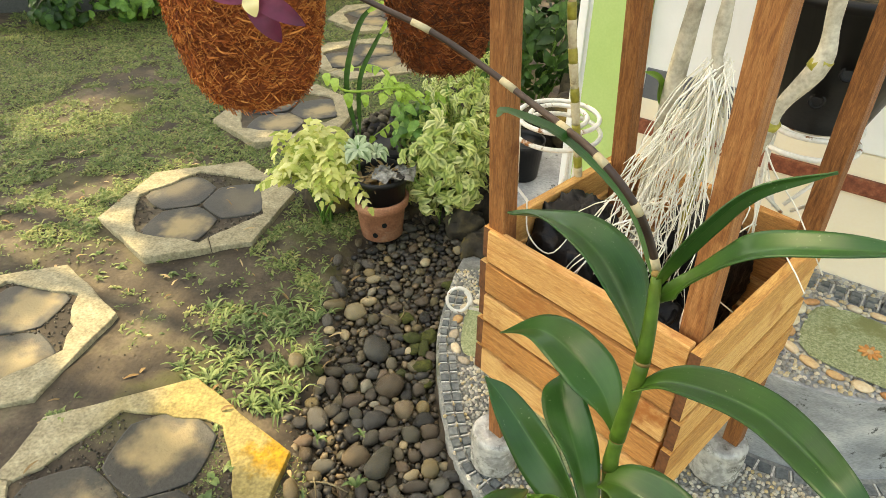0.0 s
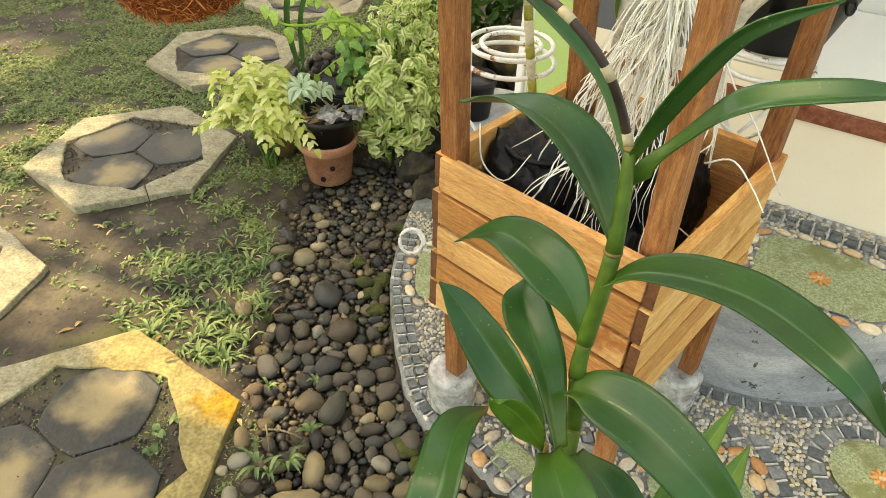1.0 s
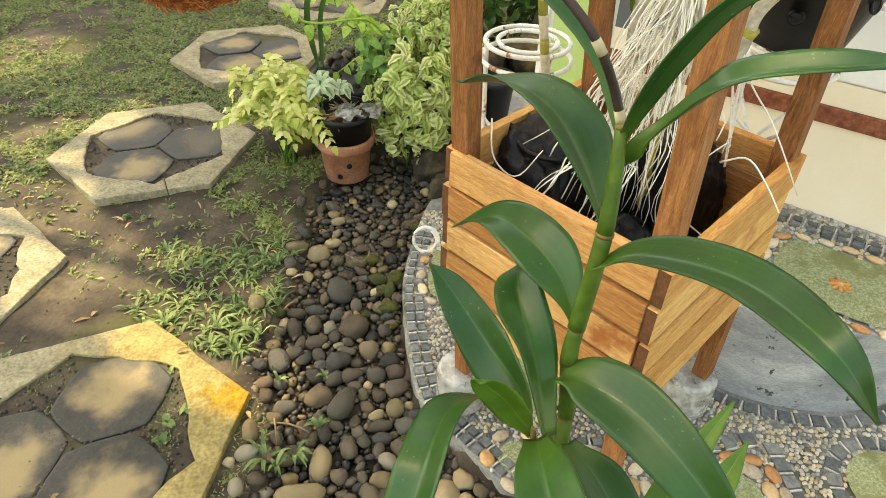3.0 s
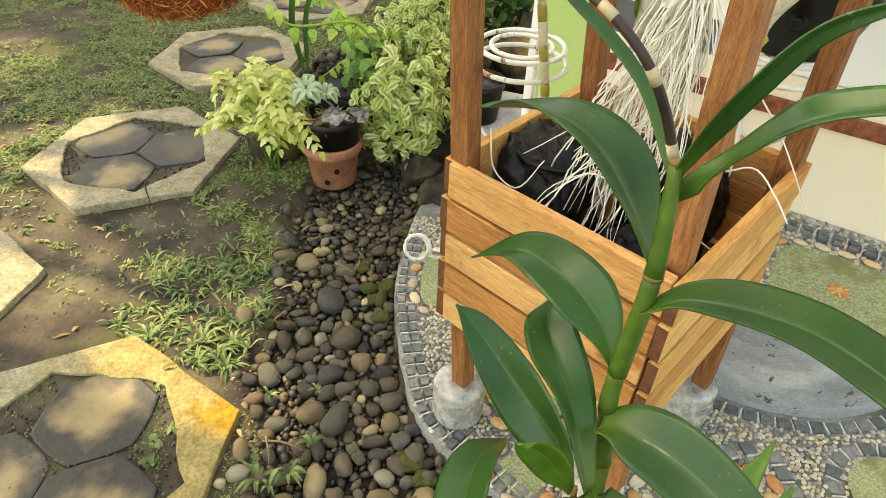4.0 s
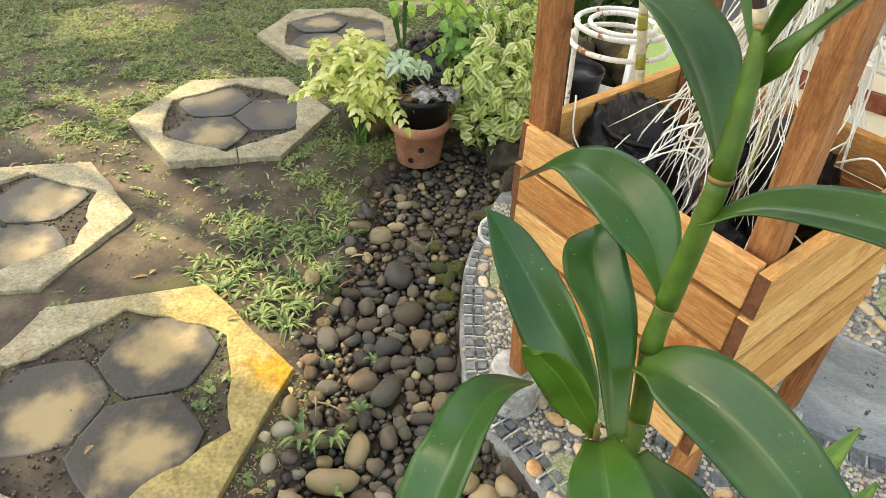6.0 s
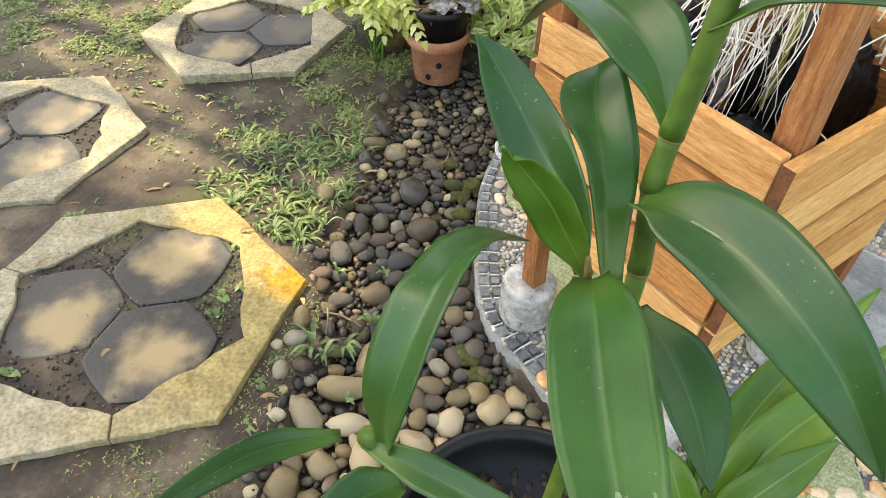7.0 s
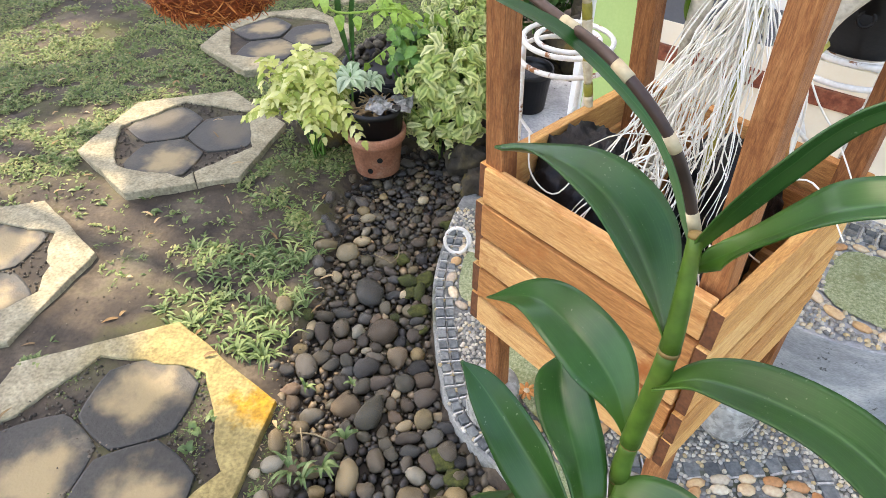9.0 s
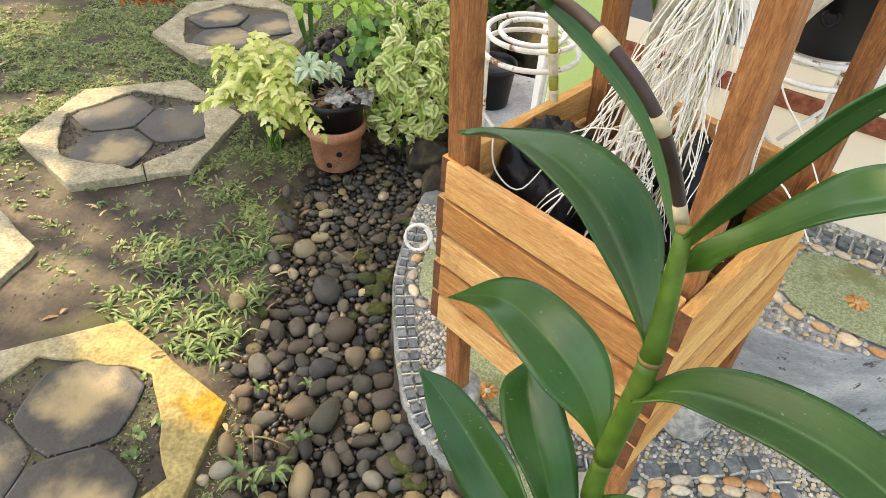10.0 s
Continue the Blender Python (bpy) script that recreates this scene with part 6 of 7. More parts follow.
# ---- potted orchid close to the camera ----
def orchid():
    o = Vector((0.25, 0.37, 0.38))
    t = thing("potted_orchid", tuple(o), "leafy green orchid cane with glossy strap leaves in a black pot", "orchid")
    R = lambda *p: Vector(p) - o
    prof = [(0.075, 0.0), (0.082, 0.004), (0.100, 0.150), (0.104, 0.152), (0.106, 0.185), (0.110, 0.188), (0.110, 0.196), (0.104, 0.197), (0.099, 0.185), (0.094, 0.15), (0.001, 0.14)]
    lathe([(r * 0.83, z * 0.83) for r, z in prof], 48).out("pot", BLACKPOT, t, "black plastic pot with a rolled rim")
    sb = Bag()
    rg = random.Random(81)
    for k in range(260):
        w, q = rg.uniform(0, 6.28), 0.074 * math.sqrt(rg.random())
        vs, fs = src[k % len(src)]
        r = rg.uniform(0.004, 0.008)
        m = pose(math.cos(w) * q, math.sin(w) * q, 0.118 + rg.uniform(0, 0.008), rg.uniform(0, 60), rg.uniform(0, 60), rg.uniform(0, 180)) @ Matrix.Diagonal((r * 1.4, r, r * 0.7, 1))
        sb.add([m @ v for v in vs], fs)
    tagged(sb.out("bark_chips", POTSOIL, t), "dark bark chips", kind="stuff")
    # canes, joint by joint
    cane = curve_points([R(0.255, 0.372, 0.49), R(0.268, 0.405, 0.66), R(0.278, 0.433, 0.737), R(0.274, 0.441, 0.790), R(0.276, 0.447, 0.816), R(0.282, 0.453, 0.886), R(0.283, 0.468, 0.945)], 48)
    cuts = [0, 9, 17, 24, 32, 40, 48]
    for a, c in zip(cuts, cuts[1:]):
        b = Bag()
        b.tube(cane[a:c + 1], (lambda u: 0.0052 - 0.0018 * u) if c == 48 else (lambda u: 0.0050 + 0.0008 * (1 - u)), 12)
        b.out("internode", STEM_ORCHID, t)
        s = Bag()
        s.tube([cane[c] - (cane[c] - cane[c - 1]) * 0.25, cane[c] + (cane[c] - cane[c - 1]) * 0.02], 0.0037 if c == 48 else 0.0055, 12)
        s.out("node", SHEATH, t, "brown dry ring at a joint")
    low = curve_points([R(0.228, 0.372, 0.49), R(0.195, 0.37, 0.60), R(0.158, 0.354, 0.676)], 12)
    b = Bag()
    b.tube(low, 0.0058, 10)
    b.out("internode", STEM_ORCHID, t)
    b = Bag()
    b.tube([R(0.253, 0.402, 0.755), R(0.250, 0.395, 0.775), R(0.248, 0.390, 0.790)], lambda u: 0.0024 * (1 - 0.5 * u), 8)
    b.out("bud", SHEATH, t, "small brown dry bud")
    full = lambda u: 0.93 * min(1.0, 0.36 + u * 2.4) * (1 - max(0, (u - 0.30) / 0.70) ** 1.9)

    def strap(foot, tip):
        """Half-width along a strap leaf: narrow foot, widest past a third, drawn to a tip."""
        def wide(u):
            x = min(1.0, u / 0.38)
            return (foot + (1 - foot) * x * x * (3 - 2 * x)) * (1 - max(0.0, (u - 0.38) / 0.62) ** tip)
        return wide

    # spine, the way the blade faces at its foot and at its tip, width, foot, tip, surface
    leaves = [
        (((0.283, 0.455, 0.885), (0.270, 0.478, 0.913), (0.253, 0.505, 0.932), (0.229, 0.535, 0.935), (0.195, 0.576, 0.916)), (0.60, -0.38, 0.63), (0.56, -0.70, 0.38), 0.049, 0.20, 2.16, LEAF_ORCHID),
        (((0.284, 0.469, 0.934), (0.287, 0.455, 0.964), (0.295, 0.443, 0.995), (0.312, 0.438, 1.021), (0.342, 0.429, 1.038)), (-0.01, -0.99, 0.00), (0.26, -0.94, 0.12), 0.011, 0.48, 2.87, LEAF_ORCHID),
        (((0.285, 0.472, 0.919), (0.307, 0.446, 0.967), (0.322, 0.433, 0.989), (0.354, 0.416, 1.003), (0.391, 0.412, 1.006)), (0.37, -0.48, 0.77), (-0.12, 0.05, 0.89), 0.024, 0.37, 2.66, LEAF_ORCHID),
        (((0.278, 0.447, 0.865), (0.301, 0.438, 0.883), (0.335, 0.399, 0.902), (0.348, 0.339, 0.919), (0.369, 0.322, 0.895)), (-0.20, 0.10, 0.92), (-0.53, 0.03, 0.80), 0.029, 0.25, 1.92, LEAF_ORCHID),
        (((0.277, 0.453, 0.811), (0.266, 0.472, 0.835), (0.246, 0.500, 0.844), (0.224, 0.531, 0.837), (0.196, 0.565, 0.801)), (-0.27, -0.57, 0.75), (0.17, -0.24, 0.94), 0.038, 0.15, 2.67, LEAF_ORCHID),
        (((0.250, 0.399, 0.772), (0.242, 0.418, 0.789), (0.223, 0.445, 0.798), (0.197, 0.469, 0.824), (0.183, 0.478, 0.837)), (-0.75, -0.49, -0.14), (0.22, -0.44, 0.88), 0.038, 0.45, 1.44, LEAF_ORCHID),
        (((0.259, 0.401, 0.767), (0.252, 0.432, 0.796), (0.244, 0.468, 0.808), (0.242, 0.491, 0.814), (0.243, 0.508, 0.814)), (0.67, -0.65, -0.13), (-0.60, -0.41, 0.70), 0.033, 0.58, 3.49, LEAF_ORCHID),
        (((0.250, 0.398, 0.772), (0.239, 0.398, 0.791), (0.229, 0.391, 0.814), (0.216, 0.383, 0.836), (0.210, 0.374, 0.849)), (-0.32, -0.54, 0.77), (-0.34, -0.61, 0.70), 0.020, 0.30, 1.80, LEAF_YOUNG),
        (((0.168, 0.352, 0.673), (0.174, 0.346, 0.724), (0.186, 0.378, 0.764), (0.199, 0.430, 0.750), (0.222, 0.466, 0.724)), (-0.49, -0.63, -0.18), (-0.06, 0.31, 0.98), 0.036, 0.31, 3.22, LEAF_ORCHID),
        (((0.252, 0.393, 0.775), (0.252, 0.363, 0.789), (0.257, 0.316, 0.793), (0.262, 0.279, 0.798), (0.266, 0.234, 0.799)), (-0.19, -0.54, 0.82), (-0.09, -0.45, 0.89), 0.035, 0.45, 2.55, LEAF_ORCHID),
        (((0.268, 0.430, 0.790), (0.284, 0.421, 0.794), (0.310, 0.396, 0.796), (0.337, 0.358, 0.788), (0.365, 0.337, 0.753)), (-0.42, 0.38, 0.69), (-0.26, -0.88, 0.47), 0.040, 0.57, 2.61, LEAF_ORCHID),
        (((0.280, 0.424, 0.728), (0.294, 0.404, 0.728), (0.306, 0.383, 0.721), (0.313, 0.366, 0.714), (0.319, 0.346, 0.704)), (0.30, -0.10, 0.95), (0.10, -0.28, 0.92), 0.035, 0.40, 2.20, LEAF_ORCHID),
    ]
    marks = []
    for pts, n0, n1, w, foot, tip, mat in leaves:
        b = Bag()
        b.leaf([R(*p) for p in pts], w, n0, 0.36, 36, strap(foot, tip), 5, 0.02, 0.0, n1, 1.12)
        ob = b.out("leaf", mat, t)
        sol = ob.modifiers.new("thickness", 'SOLIDIFY')
        sol.thickness = 0.0009
        marks.append((curve_points([R(*p) for p in pts], 36), Vector(n0).normalized(), Vector(n1).normalized(), ob))
    # pale strips that paint a glint along a midrib and near a tip
    for nth, a, c, wide in ((10, 11, 15, 0.0013), (9, 25, 27, 0.0022)):
        path, n0, n1, ob = marks[nth]
        lift = [q + n0.lerp(n1, (a + k) / 36) * 0.0011 for k, q in enumerate(path[a:c + 1])]
        b = Bag()
        b.leaf(lift, wide, n0.lerp(n1, a / 36), 0.1, 12, None, 1, 0.3)
        b.out("glint_mark", LEAF_GLINT, ob, "pale painted glint mark on the leaf")
    low_leaves = [
        (((0.145, 0.352, 0.675), (0.117, 0.328, 0.692), (0.100, 0.295, 0.710), (0.089, 0.263, 0.724)), 0.016, LEAF_ORCHID, 0.3),
        (((0.157, 0.353, 0.672), (0.198, 0.338, 0.679), (0.234, 0.323, 0.691), (0.263, 0.311, 0.709)), 0.020, LEAF_ORCHID, 0.3),
        (((0.176, 0.353, 0.636), (0.159, 0.337, 0.641), (0.146, 0.316, 0.642), (0.142, 0.296, 0.636)), 0.032, LEAF_ORCHID, 0.3),
    ]
    facing = Vector((0.21, 0.16, 1.06))
    for pts, w, mat, fold in low_leaves:
        b = Bag()
        b.leaf([R(*p) for p in pts], w, facing - Vector(pts[len(pts) // 2]), fold, 22, full, 4)
        ob = b.out("leaf", mat, t)
        sol = ob.modifiers.new("thickness", 'SOLIDIFY')
        sol.thickness = 0.0009
    # side shoot of young leaves
    for pts, w in ((((0.331, 0.365, 0.640), (0.346, 0.400, 0.681), (0.374, 0.434, 0.708), (0.403, 0.463, 0.733)), 0.028), (((0.333, 0.365, 0.640), (0.359, 0.390, 0.686), (0.384, 0.410, 0.707), (0.405, 0.433, 0.727)), 0.030),
                   (((0.335, 0.359, 0.640), (0.357, 0.371, 0.679), (0.379, 0.385, 0.705)), 0.024), (((0.330, 0.367, 0.640), (0.331, 0.393, 0.659), (0.334, 0.413, 0.668)), 0.016), (((0.328, 0.360, 0.635), (0.315, 0.371, 0.664), (0.306, 0.384, 0.676)), 0.022)):
        b = Bag()
        b.leaf([R(*p) for p in pts], w, facing - Vector(pts[1]), 0.4, 18, full, 3)
        ob = b.out("leaf", LEAF_YOUNG, t, "bright young leaf of a side shoot")
        sol = ob.modifiers.new("thickness", 'SOLIDIFY')
        sol.thickness = 0.0008
    b = Bag()
    b.tube([R(0.280, 0.368, 0.49), R(0.31, 0.366, 0.57), R(0.331, 0.364, 0.645)], 0.0055, 10, 10)
    b.out("side_shoot", STEM_ORCHID, t)
    # flower stalk with pale bracts
    stalk = curve_points([R(0.287, 0.477, 0.935), R(0.276, 0.481, 0.964), R(0.261, 0.484, 0.989), R(0.241, 0.499, 1.007), R(0.225, 0.527, 1.010), R(0.205, 0.558, 1.013), R(0.174, 0.581, 1.027), R(0.136, 0.596, 1.046), R(0.090, 0.607, 1.063), R(0.031, 0.621, 1.085)], 60)
    b = Bag()
    b.tube(stalk, lambda u: 0.0027 - 0.0007 * u, 10)
    b.out("flower_stalk", STALK, t, "dark purple-brown flower stalk")
    for k in (1, 10, 18, 26, 36, 47):
        s = Bag()
        s.tube(stalk[k:k + 3], lambda u: 0.0030 - 0.0007 * k / 60 - 0.0001 * u, 10)
        s.out("bract", BRACT, t, "pale dry bract on the stalk")
    tb = Bag()
    tb.leaf([R(0.288, 0.480, 0.927), R(0.270, 0.509, 0.966), R(0.227, 0.520, 1.005), R(0.188, 0.490, 1.036), R(0.180, 0.452, 1.050)], 0.010, (0.2, -0.5, 0.9), 0.3, 16)
    tb.out("leaf", LEAF_ORCHID, t, "narrow leaf beside the stalk")
    f = Vector((0.015, 0.590, 1.070)) - o
    for d, w, mat in (((-0.030, -0.006, 0.002), 0.016, PETAL), ((-0.022, -0.004, 0.022), 0.016, PETAL), ((0.018, -0.006, -0.030), 0.018, PETAL), ((0.036, -0.006, -0.018), 0.015, PETAL), ((0.004, -0.01, -0.012), 0.012, PETAL_PALE), ((0.012, -0.002, 0.020), 0.015, PETAL_PALE)):
        b = Bag()
        dv = Vector(d)
        b.leaf([f, f + dv * 0.55 + Vector((0, -0.004, 0.002)), f + dv], w, (0, -1, 0.4), 0.2, 8)
        b.out("petal", mat, t)
    return t


orchid()
pot_stand(0.25, 0.37, TZ, 0.374, 0.058, "white iron pot stand under the black orchid pot", [(0.058, 0.0), (0.04, 0.0)], 3, 40, False)


# ---- ground cover ----


def on_hex(x, y, grow=0.0):
    return any(math.hypot(x - hx, y - hy) < 0.30 + grow for hx, hy in HEX)


def cover():
    rg = np.random.default_rng(91)
    xs, ys = [], []
    rnd = random.Random(92)
    while len(xs) < 60000:
        y = 0.35 + 5.2 * rnd.random() ** 1.3
        x = rnd.uniform(-1.5 - 0.30 * y, 0.25 if y > 2.1 else -0.12)
        if on_hex(x, y) or inside(BED, x, y):
            continue
        lush = noise.noise((x * 1.6, y * 1.6, 7.7)) + 0.6 * noise.noise((x * 6.5, y * 6.5, 3.3)) + 0.5 * noise.noise((x * 17, y * 17, 5.3))
        far = min(1.0, max(0.0, (y - 1.45) / 0.55))
        if x < -0.95:
            far = max(far, min(1.0, (y - 1.3) / 0.5))
        if x > -0.62:
            far = max(far, min(0.78, (y - 1.34) / 0.3))
        need = 0.95 * (1 - far) - 0.52 * far
        if lush < need and rnd.random() < (0.95 if y > 1.3 else 0.997):
            continue
        xs.append(x)
        ys.append(y)
    n = len(xs) * 4
    base = np.array([(x, y, -0.021 + 0.014 * noise.noise((x * 2.1, y * 2.1, 1.3)) + 0.007 * noise.noise((x * 9, y * 9, 4.1))) for x, y in zip(xs, ys)])
    base = np.repeat(base, 4, axis=0)
    base[:, :2] += rg.uniform(-0.006, 0.006, (n, 2))
    size = np.repeat(rg.uniform(0.5, 1.25, n // 4), 4) * rg.uniform(0.7, 1.3, n)
    ang, tilt = rg.uniform(0, 2 * np.pi, n), rg.uniform(0.08, 0.55, n)
    L, W = 0.019 * size, 0.0062 * size
    d = np.stack([np.cos(ang), np.sin(ang), np.zeros(n)], 1)
    s = np.stack([-np.sin(ang), np.cos(ang), np.zeros(n)], 1) * (W * 0.5)[:, None]
    up = np.zeros((n, 3))
    up[:, 2] = L * tilt
    mid, end = base + d * (L * 0.5)[:, None] + up, base + d * L[:, None] + up * 0.85
    verts = np.stack([base - s * 0.4, base + s * 0.4, mid + s, mid - s, end], 1).reshape(-1, 3)
    faces = []
    for i in range(n):
        k = i * 5
        faces.append((k, k + 1, k + 2, k + 3))
        faces.append((k + 3, k + 2, k + 4))
    me = bpy.data.meshes.new("ground_cover")
    me.from_pydata(verts.tolist(), [], faces)
    me.materials.append(GRASS)
    return tagged(new("ground_cover", me), "low mixed grass and creeping weeds", "grass", kind="stuff")


cover()


def weed(x, y, n, L, w, mat, label, seed, lift=0.7):
    t = thing("weed", (x, y, -0.011 if math.hypot(x + 0.52, y - 0.885) < 0.25 else -0.027), label, "weed", "garden weeds")
    rg = random.Random(seed)
    lean = rg.uniform(0, 6.28)
    for k in range(n):
        a = lean + rg.gauss(0, 1.3)
        l = L * rg.uniform(0.35, 1.2)
        d = Vector((math.cos(a), math.sin(a), 0))
        f = Bag()
        f.leaf([(0, 0, 0), d * l * 0.5 + Vector((0, 0, l * lift * rg.uniform(0.4, 1.0))), d * l + Vector((0, 0, l * lift * rg.uniform(0.1, 0.8)))], w * rg.uniform(0.8, 1.2), (-d.x * 0.4, -d.y * 0.4, 1), 0.3, 6, None, 1)
        f.out("leaf", mat, t)
    return t


rw = random.Random(14)
for k in range(120):
    x, y = rw.uniform(-0.56, -0.24), rw.uniform(1.14, 1.50)
    if on_hex(x, y, 0.02) or y - 1.14 < (-0.30 - x) * 0.2:
        continue
    weed(x, y, rw.randint(8, 12), rw.uniform(0.026, 0.050), 0.0062, WEED, "low rosette weed with narrow pale green leaves in bare soil", 200 + k, 0.5)
for k in range(26):
    x, y = rw.uniform(-0.42, -0.22), rw.uniform(1.3, 1.78)
    weed(x, y, rw.randint(8, 14), rw.uniform(0.035, 0.060), 0.0045, WEED, "tuft of narrow arching grass blades beside the stones", 300 + k, 0.45)
for k, (x, y, n, L, w) in enumerate(((-0.147, 0.887, 13, 0.046, 0.0075), (-0.125, 0.875, 9, 0.040, 0.007), (-0.092, 0.901, 12, 0.040, 0.008), (-0.059, 0.967, 7, 0.026, 0.009), (-0.052, 0.789, 6, 0.020, 0.010), (-0.167, 1.082, 8, 0.024, 0.006),
                                     (-0.068, 1.10, 7, 0.020, 0.006), (-0.251, 0.948, 8, 0.022, 0.007), (-0.204, 0.951, 7, 0.026, 0.006), (-0.31, 1.161, 9, 0.034, 0.008), (-0.24, 0.60, 9, 0.030, 0.009), (-0.20, 0.70, 8, 0.026, 0.008))):
    weed(x, y, n, L, w, WEED, "small narrow-leaved weed between the stones", 400 + k, 0.7)
for k, (x, y) in enumerate(((-0.217, 0.78), (-0.36, 0.95), (-0.35, 0.90), (-0.33, 0.99), (-0.64, 0.70))):
    weed(x, y, 7, 0.022, 0.015, WEED, "small broad-leaved weed beside a stepping stone", 440 + k, 0.45)
for k, (x, y) in enumerate(((-0.42, 1.88), (-0.30, 1.86), (-0.25, 1.85), (-0.48, 1.72), (-0.9, 1.66), (-1.0, 1.72), (-0.74, 1.64), (-0.62, 1.68), (-0.40, 1.08))):
    weed(x, y, rw.randint(6, 10), rw.uniform(0.018, 0.034), 0.010, WEED, "small broad-leaved weed in bare soil", 460 + k, 0.5)
# creeping sprigs and litter on the strip between the stepping stone and the river stones
for name, mat, count, lo, hi, label in (("creeping_sprigs", GRASS, 1100, 0.0018, 0.0060, "tiny creeping green sprigs on damp soil"), ("soil_litter", DRYLEAF, 330, 0.0015, 0.0055, "straw scraps and crumbs of dry leaf on soil")):
    bag = Bag()
    while count:
        x, y = rw.uniform(-0.44, -0.08), rw.uniform(0.45, 1.25)
        u = x + 0.17 - 0.35 * (y - 0.9)
        if on_hex(x, y, 0.004) or abs(u + 0.03) > 0.13 or (inside(BED, x, y) and line_distance(BED_BANK, x, y) > 0.012) or noise.noise((x * 14, y * 14, lo * 900)) < rw.uniform(-0.35, 0.25):
            continue
        count -= 1
        a, L = rw.uniform(0, 6.28), rw.uniform(lo, hi)
        p = Vector((x, y, -0.020 + 0.014 * noise.noise((x * 2.1, y * 2.1, 1.3)) + rw.uniform(0.0, 0.006)))
        d = Vector((math.cos(a), math.sin(a), rw.uniform(-0.1, 0.6))) * L
        bag.leaf([p - d * 0.5, p + Vector((0, 0, L * 0.2)), p + d], L * rw.uniform(0.35, 0.8), (rw.uniform(-0.4, 0.4), rw.uniform(-0.4, 0.4), 1), 0.2, 3, None, 1)
    tagged(bag.out(name, mat), label, "ground cover", kind="stuff")
bag = Bag()
for cx, cy, n, sp in ((-0.375, 0.965, 150, 0.020), (-0.385, 1.035, 90, 0.016), (-0.345, 0.900, 90, 0.016), (-0.655, 1.045, 80, 0.018), (-0.53, 0.79, 60, 0.016), (-0.42, 0.78, 50, 0.016), (-0.60, 0.96, 40, 0.012)):
    for _ in range(n):
        p = Vector((cx + rw.gauss(0, sp), cy + rw.gauss(0, sp * 1.3), -0.009))
        a, L = rw.uniform(0, 6.28), rw.uniform(0.002, 0.006)
        d = Vector((math.cos(a), math.sin(a), rw.uniform(0.1, 1.0))) * L
        bag.leaf([p, p + d * 0.6, p + d], L * rw.uniform(0.35, 0.7), (rw.uniform(-0.4, 0.4), rw.uniform(-0.4, 0.4), 1), 0.2, 3, None, 1)
tagged(bag.out("moss_tufts", GRASS), "tufts of olive moss beside hexagonal pavers", "moss", kind="stuff")
def twig(pts, r, label):
    t = Bag()
    o = Vector(pts[0])
    t.tube(curve_points([Vector(q) - o for q in pts], 14), lambda u: r * (1 - 0.4 * u) * (1 + 0.12 * math.sin(u * 21)), 6)
    ob = t.out("dry_twig", TWIG)
    ob.location = o
    tagged(ob, label, "twig")


twig([(-0.155, 0.965, -0.016), (-0.12, 0.962, -0.012), (-0.09, 0.952, -0.012), (-0.072, 0.945, -0.014)], 0.0024, "dry forked plant stalk lying on river stones")
twig([(-0.150, 0.975, -0.012), (-0.138, 0.94, -0.012), (-0.130, 0.91, -0.010)], 0.0021, "short dry stalk lying among weeds")
twig([(-0.085, 1.495, -0.004), (-0.06, 1.478, -0.002), (-0.035, 1.465, -0.006)], 0.0020, "tan dry twig lying on river stones")
twig([(-0.035, 1.465, -0.006), (-0.022, 1.49, -0.002), (-0.024, 1.525, -0.004)], 0.0020, "bent dry twig lying on river stones")
lit = Bag()
for k in range(200):
    x, y = rw.uniform(-1.6, -0.15), rw.uniform(0.5, 2.6)
    if on_hex(x, y) and rw.random() < 0.75:
        continue
    a, L = rw.uniform(0, 6.28), rw.uniform(0.006, 0.020)
    p = Vector((x, y, -0.013 + (0.016 if on_hex(x, y) else 0)))
    d = Vector((math.cos(a), math.sin(a), 0.1)) * L
    lit.leaf([p - d, p + Vector((0, 0, 0.004)), p + d], rw.uniform(0.004, 0.010), (0.2, 0.1, 1), 0.3, 4, None, 1)
tagged(lit.out("leaf_litter", DRYLEAF), "scattered dry leaves and straw", "leaf litter", kind="stuff")

crumbs = Bag()
for k in range(1500):
    x, y = rw.uniform(-1.5, -0.12), rw.uniform(0.45, 2.0)
    if on_hex(x, y, -0.08) and rw.random() < 0.9:
        continue
    r = rw.uniform(0.0009, 0.0030)
    vs, fs = src[k % len(src)]
    m = pose(x, y, -0.019 + 0.014 * noise.noise((x * 2.1, y * 2.1, 1.3)) + (0.010 if on_hex(x, y, -0.08) else 0), rw.uniform(0, 90), rw.uniform(0, 90), 0) @ Matrix.Diagonal((r, r, r * 0.7, 1))
    crumbs.add([m @ v for v in vs], fs)
for k in range(3400):
    hx, hy = rw.choice(HEX[:3])
    w, q = rw.uniform(0, 6.28), 0.255 * math.sqrt(rw.random())
    x, y = hx + math.cos(w) * q, hy + math.sin(w) * q
    off = {0: 198, 1: 140, 2: 200}[HEX.index((hx, hy))]
    if min(math.hypot(x - hx - 0.127 * math.cos(radians(off + 120 * i)), y - hy - 0.127 * math.sin(radians(off + 120 * i))) for i in range(3)) < 0.108 + rw.uniform(-0.006, 0.006):
        continue
    r = rw.uniform(0.0014, 0.0048)
    vs, fs = src[k % len(src)]
    m = pose(x, y, -0.007, rw.uniform(0, 90), rw.uniform(0, 90), 0) @ Matrix.Diagonal((r, r, r * 0.7, 1))
    crumbs.add([m @ v for v in vs], fs)
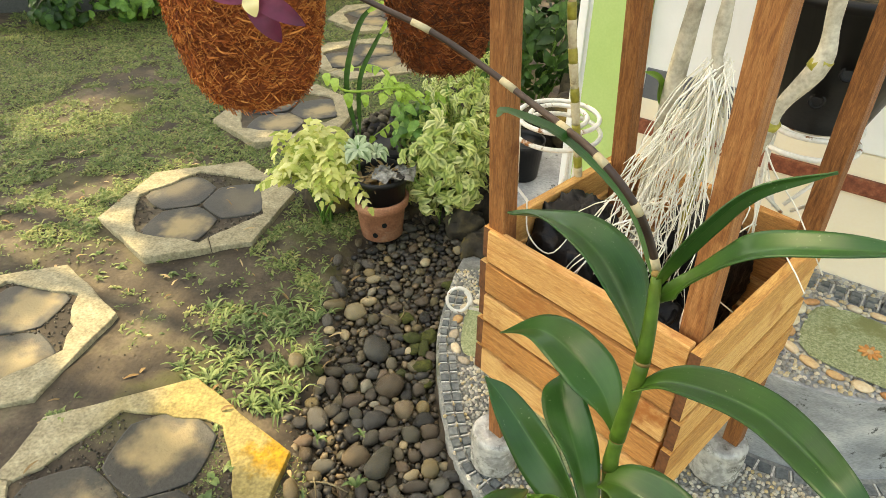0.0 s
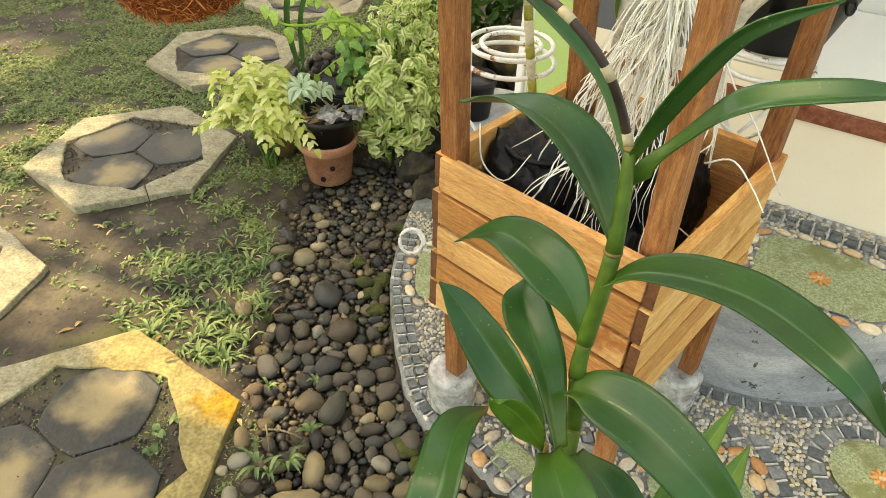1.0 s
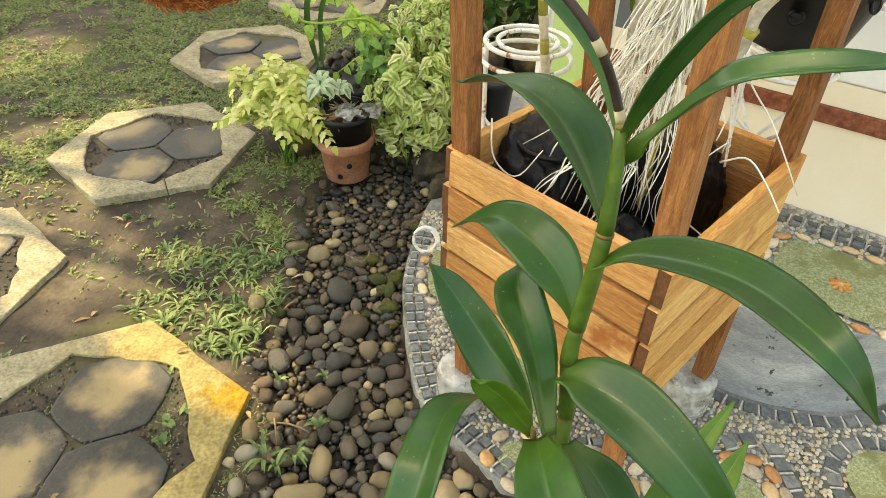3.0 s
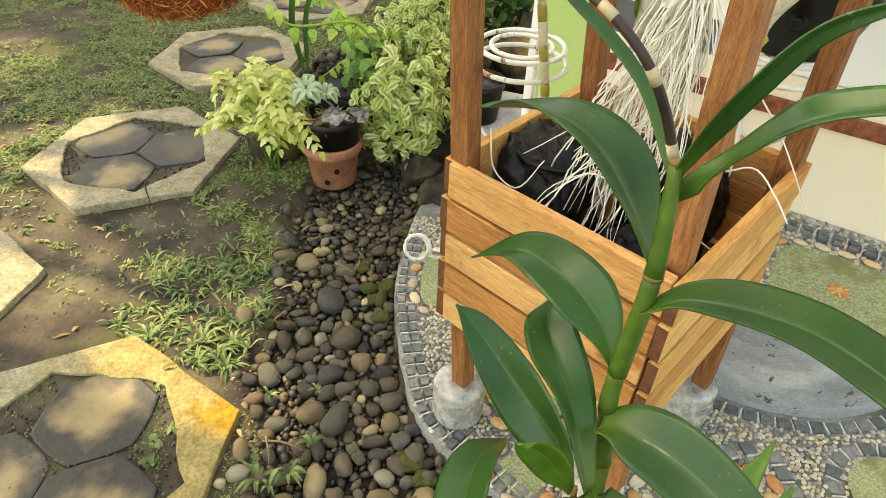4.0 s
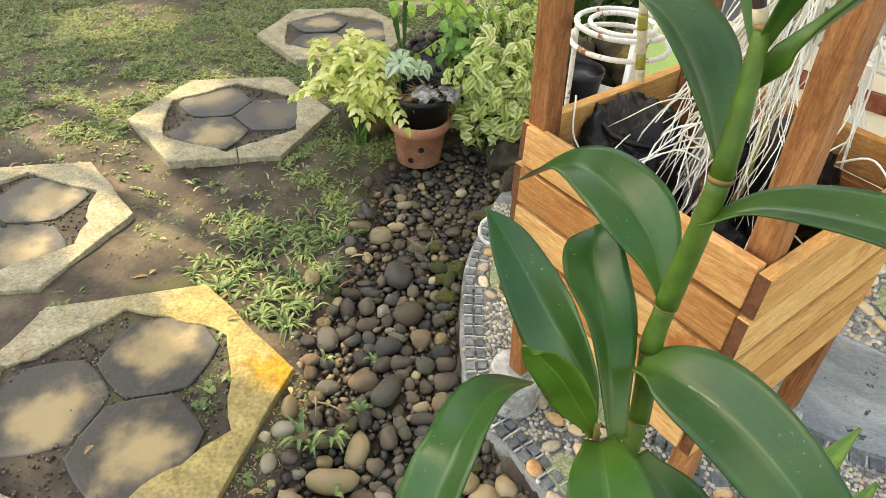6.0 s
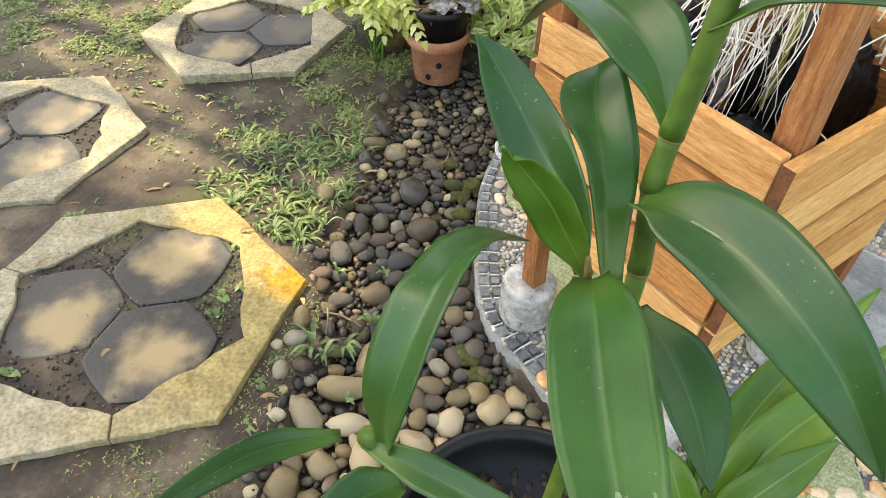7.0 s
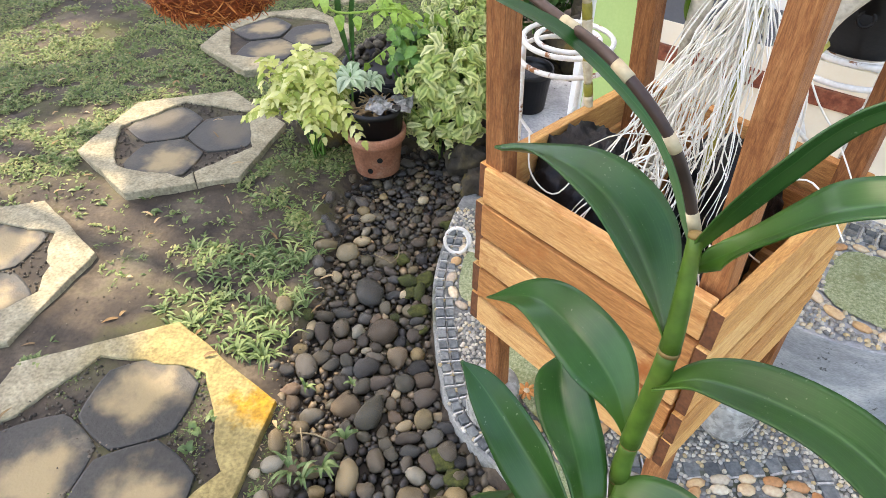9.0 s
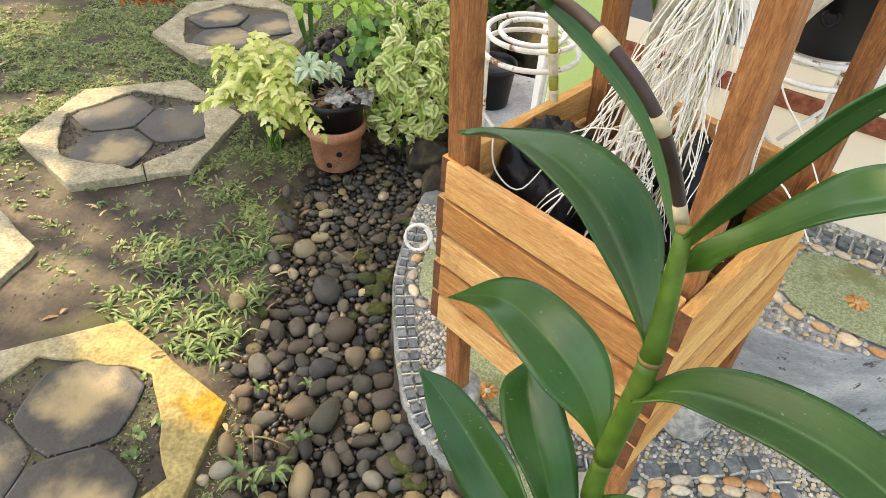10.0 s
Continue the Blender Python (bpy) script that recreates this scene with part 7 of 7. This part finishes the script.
tagged(crumbs.out("soil_crumbs", LAVA), "crumbs of soil and fine gravel", "soil", kind="stuff")

# ---- moss between the stones ----
for k, (x, y, s) in enumerate(((0.135, 0.945, 0.030), (0.165, 0.905, 0.026), (0.045, 1.34, 0.028), (0.05, 1.45, 0.03), (0.02, 1.40, 0.022), (-0.02, 1.52, 0.026), (0.10, 1.68, 0.035), (0.06, 1.28, 0.018))):
    lumpy("moss_cushion", (x, y, -0.040), (s * 0.85, s * 0.7, s * 0.28), MOSS, "soft olive moss cushion between river stones", "moss", 30 + k, 0.35, 3)

# ---- far end of the garden ----
dark = box_bm(1.5, 0.5, 0.5, 0.02)
ob = part("garden_planter", dark, DARKWALL)
ob.matrix_basis = pose(-2.75, 4.35, 0.2, 0, 0, 12)
tagged(ob, "long dark grey concrete garden planter", "planter")
for k, (x, y, s) in enumerate(((-1.95, 4.05, 0.26), (-1.65, 4.25, 0.28), (-1.3, 4.5, 0.3), (-2.3, 3.85, 0.16), (-0.95, 4.9, 0.34), (-0.1, 5.0, 0.3), (-0.4, 5.6, 0.4), (0.25, 3.4, 0.25), (0.1, 4.2, 0.3), (-2.2, 5.2, 0.5), (-1.2, 5.6, 0.5))):
    crinkle_plant("shrub", (x, y, s * 0.55), (s, s * 0.8, s * 0.7), 260, 0.075, 0.042, LEAF_DARK if k % 2 else LEAF_GREEN, "low leafy green garden shrub", 500 + k)
black_pot(-1.25, 4.12, -0.03, 0.16, 0.24, "black plastic pot among shrubs at the garden edge")
hedge = box_bm(14, 0.3, 2.4, 0.02)
ob = part("wall_garden", hedge, DARKWALL)
ob.matrix_basis = pose(-2.0, 8.0, 1.15)
tagged(ob, "dark weathered garden wall", "wall", kind="structure")


# ---- shade tree out of view, added to dapple the garden through placed crown gaps ----
def shade_tree():
    t = thing("shade_tree", (-4.6, 3.4, -0.05), "unseen tree added to shade the garden with its leafy crown", "tree")
    o = Vector((-4.6, 3.4, -0.05))
    tb = Bag()
    tb.tube([Vector((0, 0, 0)), Vector((0.05, 0.05, 1.5)), Vector((-0.1, 0.2, 3.0))], lambda u: 0.16 - 0.06 * u, 12, 14)
    tb.out("trunk", BARK, t)
    lm = Bag()
    rg = random.Random(101)
    for k in range(10):
        w = rg.uniform(0, 6.28)
        lm.tube([Vector((-0.1, 0.2, 2.9)), Vector((math.cos(w) * 0.8 + 0.5, math.sin(w) * 0.8, 3.4)), Vector((math.cos(w) * 2.0 + 1.2, math.sin(w) * 2.0, 3.8))], lambda u: 0.06 * (1 - 0.8 * u), 7, 10)
    lm.out("limbs", BARK, t)
    # ground spots left sunlit: x, y, radius
    gaps = [(-0.25, 1.07, 0.085), (-0.42, 1.20, 0.11), (-0.56, 1.33, 0.11), (-0.70, 1.43, 0.13), (-0.88, 1.47, 0.11), (-1.10, 1.74, 0.17), (-1.30, 1.95, 0.12), (-1.58, 2.68, 0.20), (-0.98, 2.15, 0.09)]
    b = Bag()
    n = 0
    while n < 6500:
        gx, gy = rg.uniform(-3.0, 1.3), rg.uniform(-0.2, 5.0)
        z = rg.uniform(3.3, 4.6)
        p = Vector((gx, gy, 0)) + SUN_TO * (z / SUN_TO.z)
        n += 1
        if any(math.hypot(gx - hx, gy - hy) < hr + rg.uniform(0.05, 0.14) for hx, hy, hr in gaps):
            continue
        a = Vector((rg.gauss(0, 1), rg.gauss(0, 1), rg.gauss(0, 0.4))).normalized()
        c = a.cross(Vector((rg.uniform(-0.5, 0.5), rg.uniform(-0.5, 0.5), 1))).normalized()
        L, W = rg.uniform(0.09, 0.16), rg.uniform(0.05, 0.08)
        q = p - o
        b.add([q - a * L, q + c * W, q + a * L, q - c * W], [(0, 1, 2, 3)])
    b.out("crown", TREELEAF, t)


shade_tree()
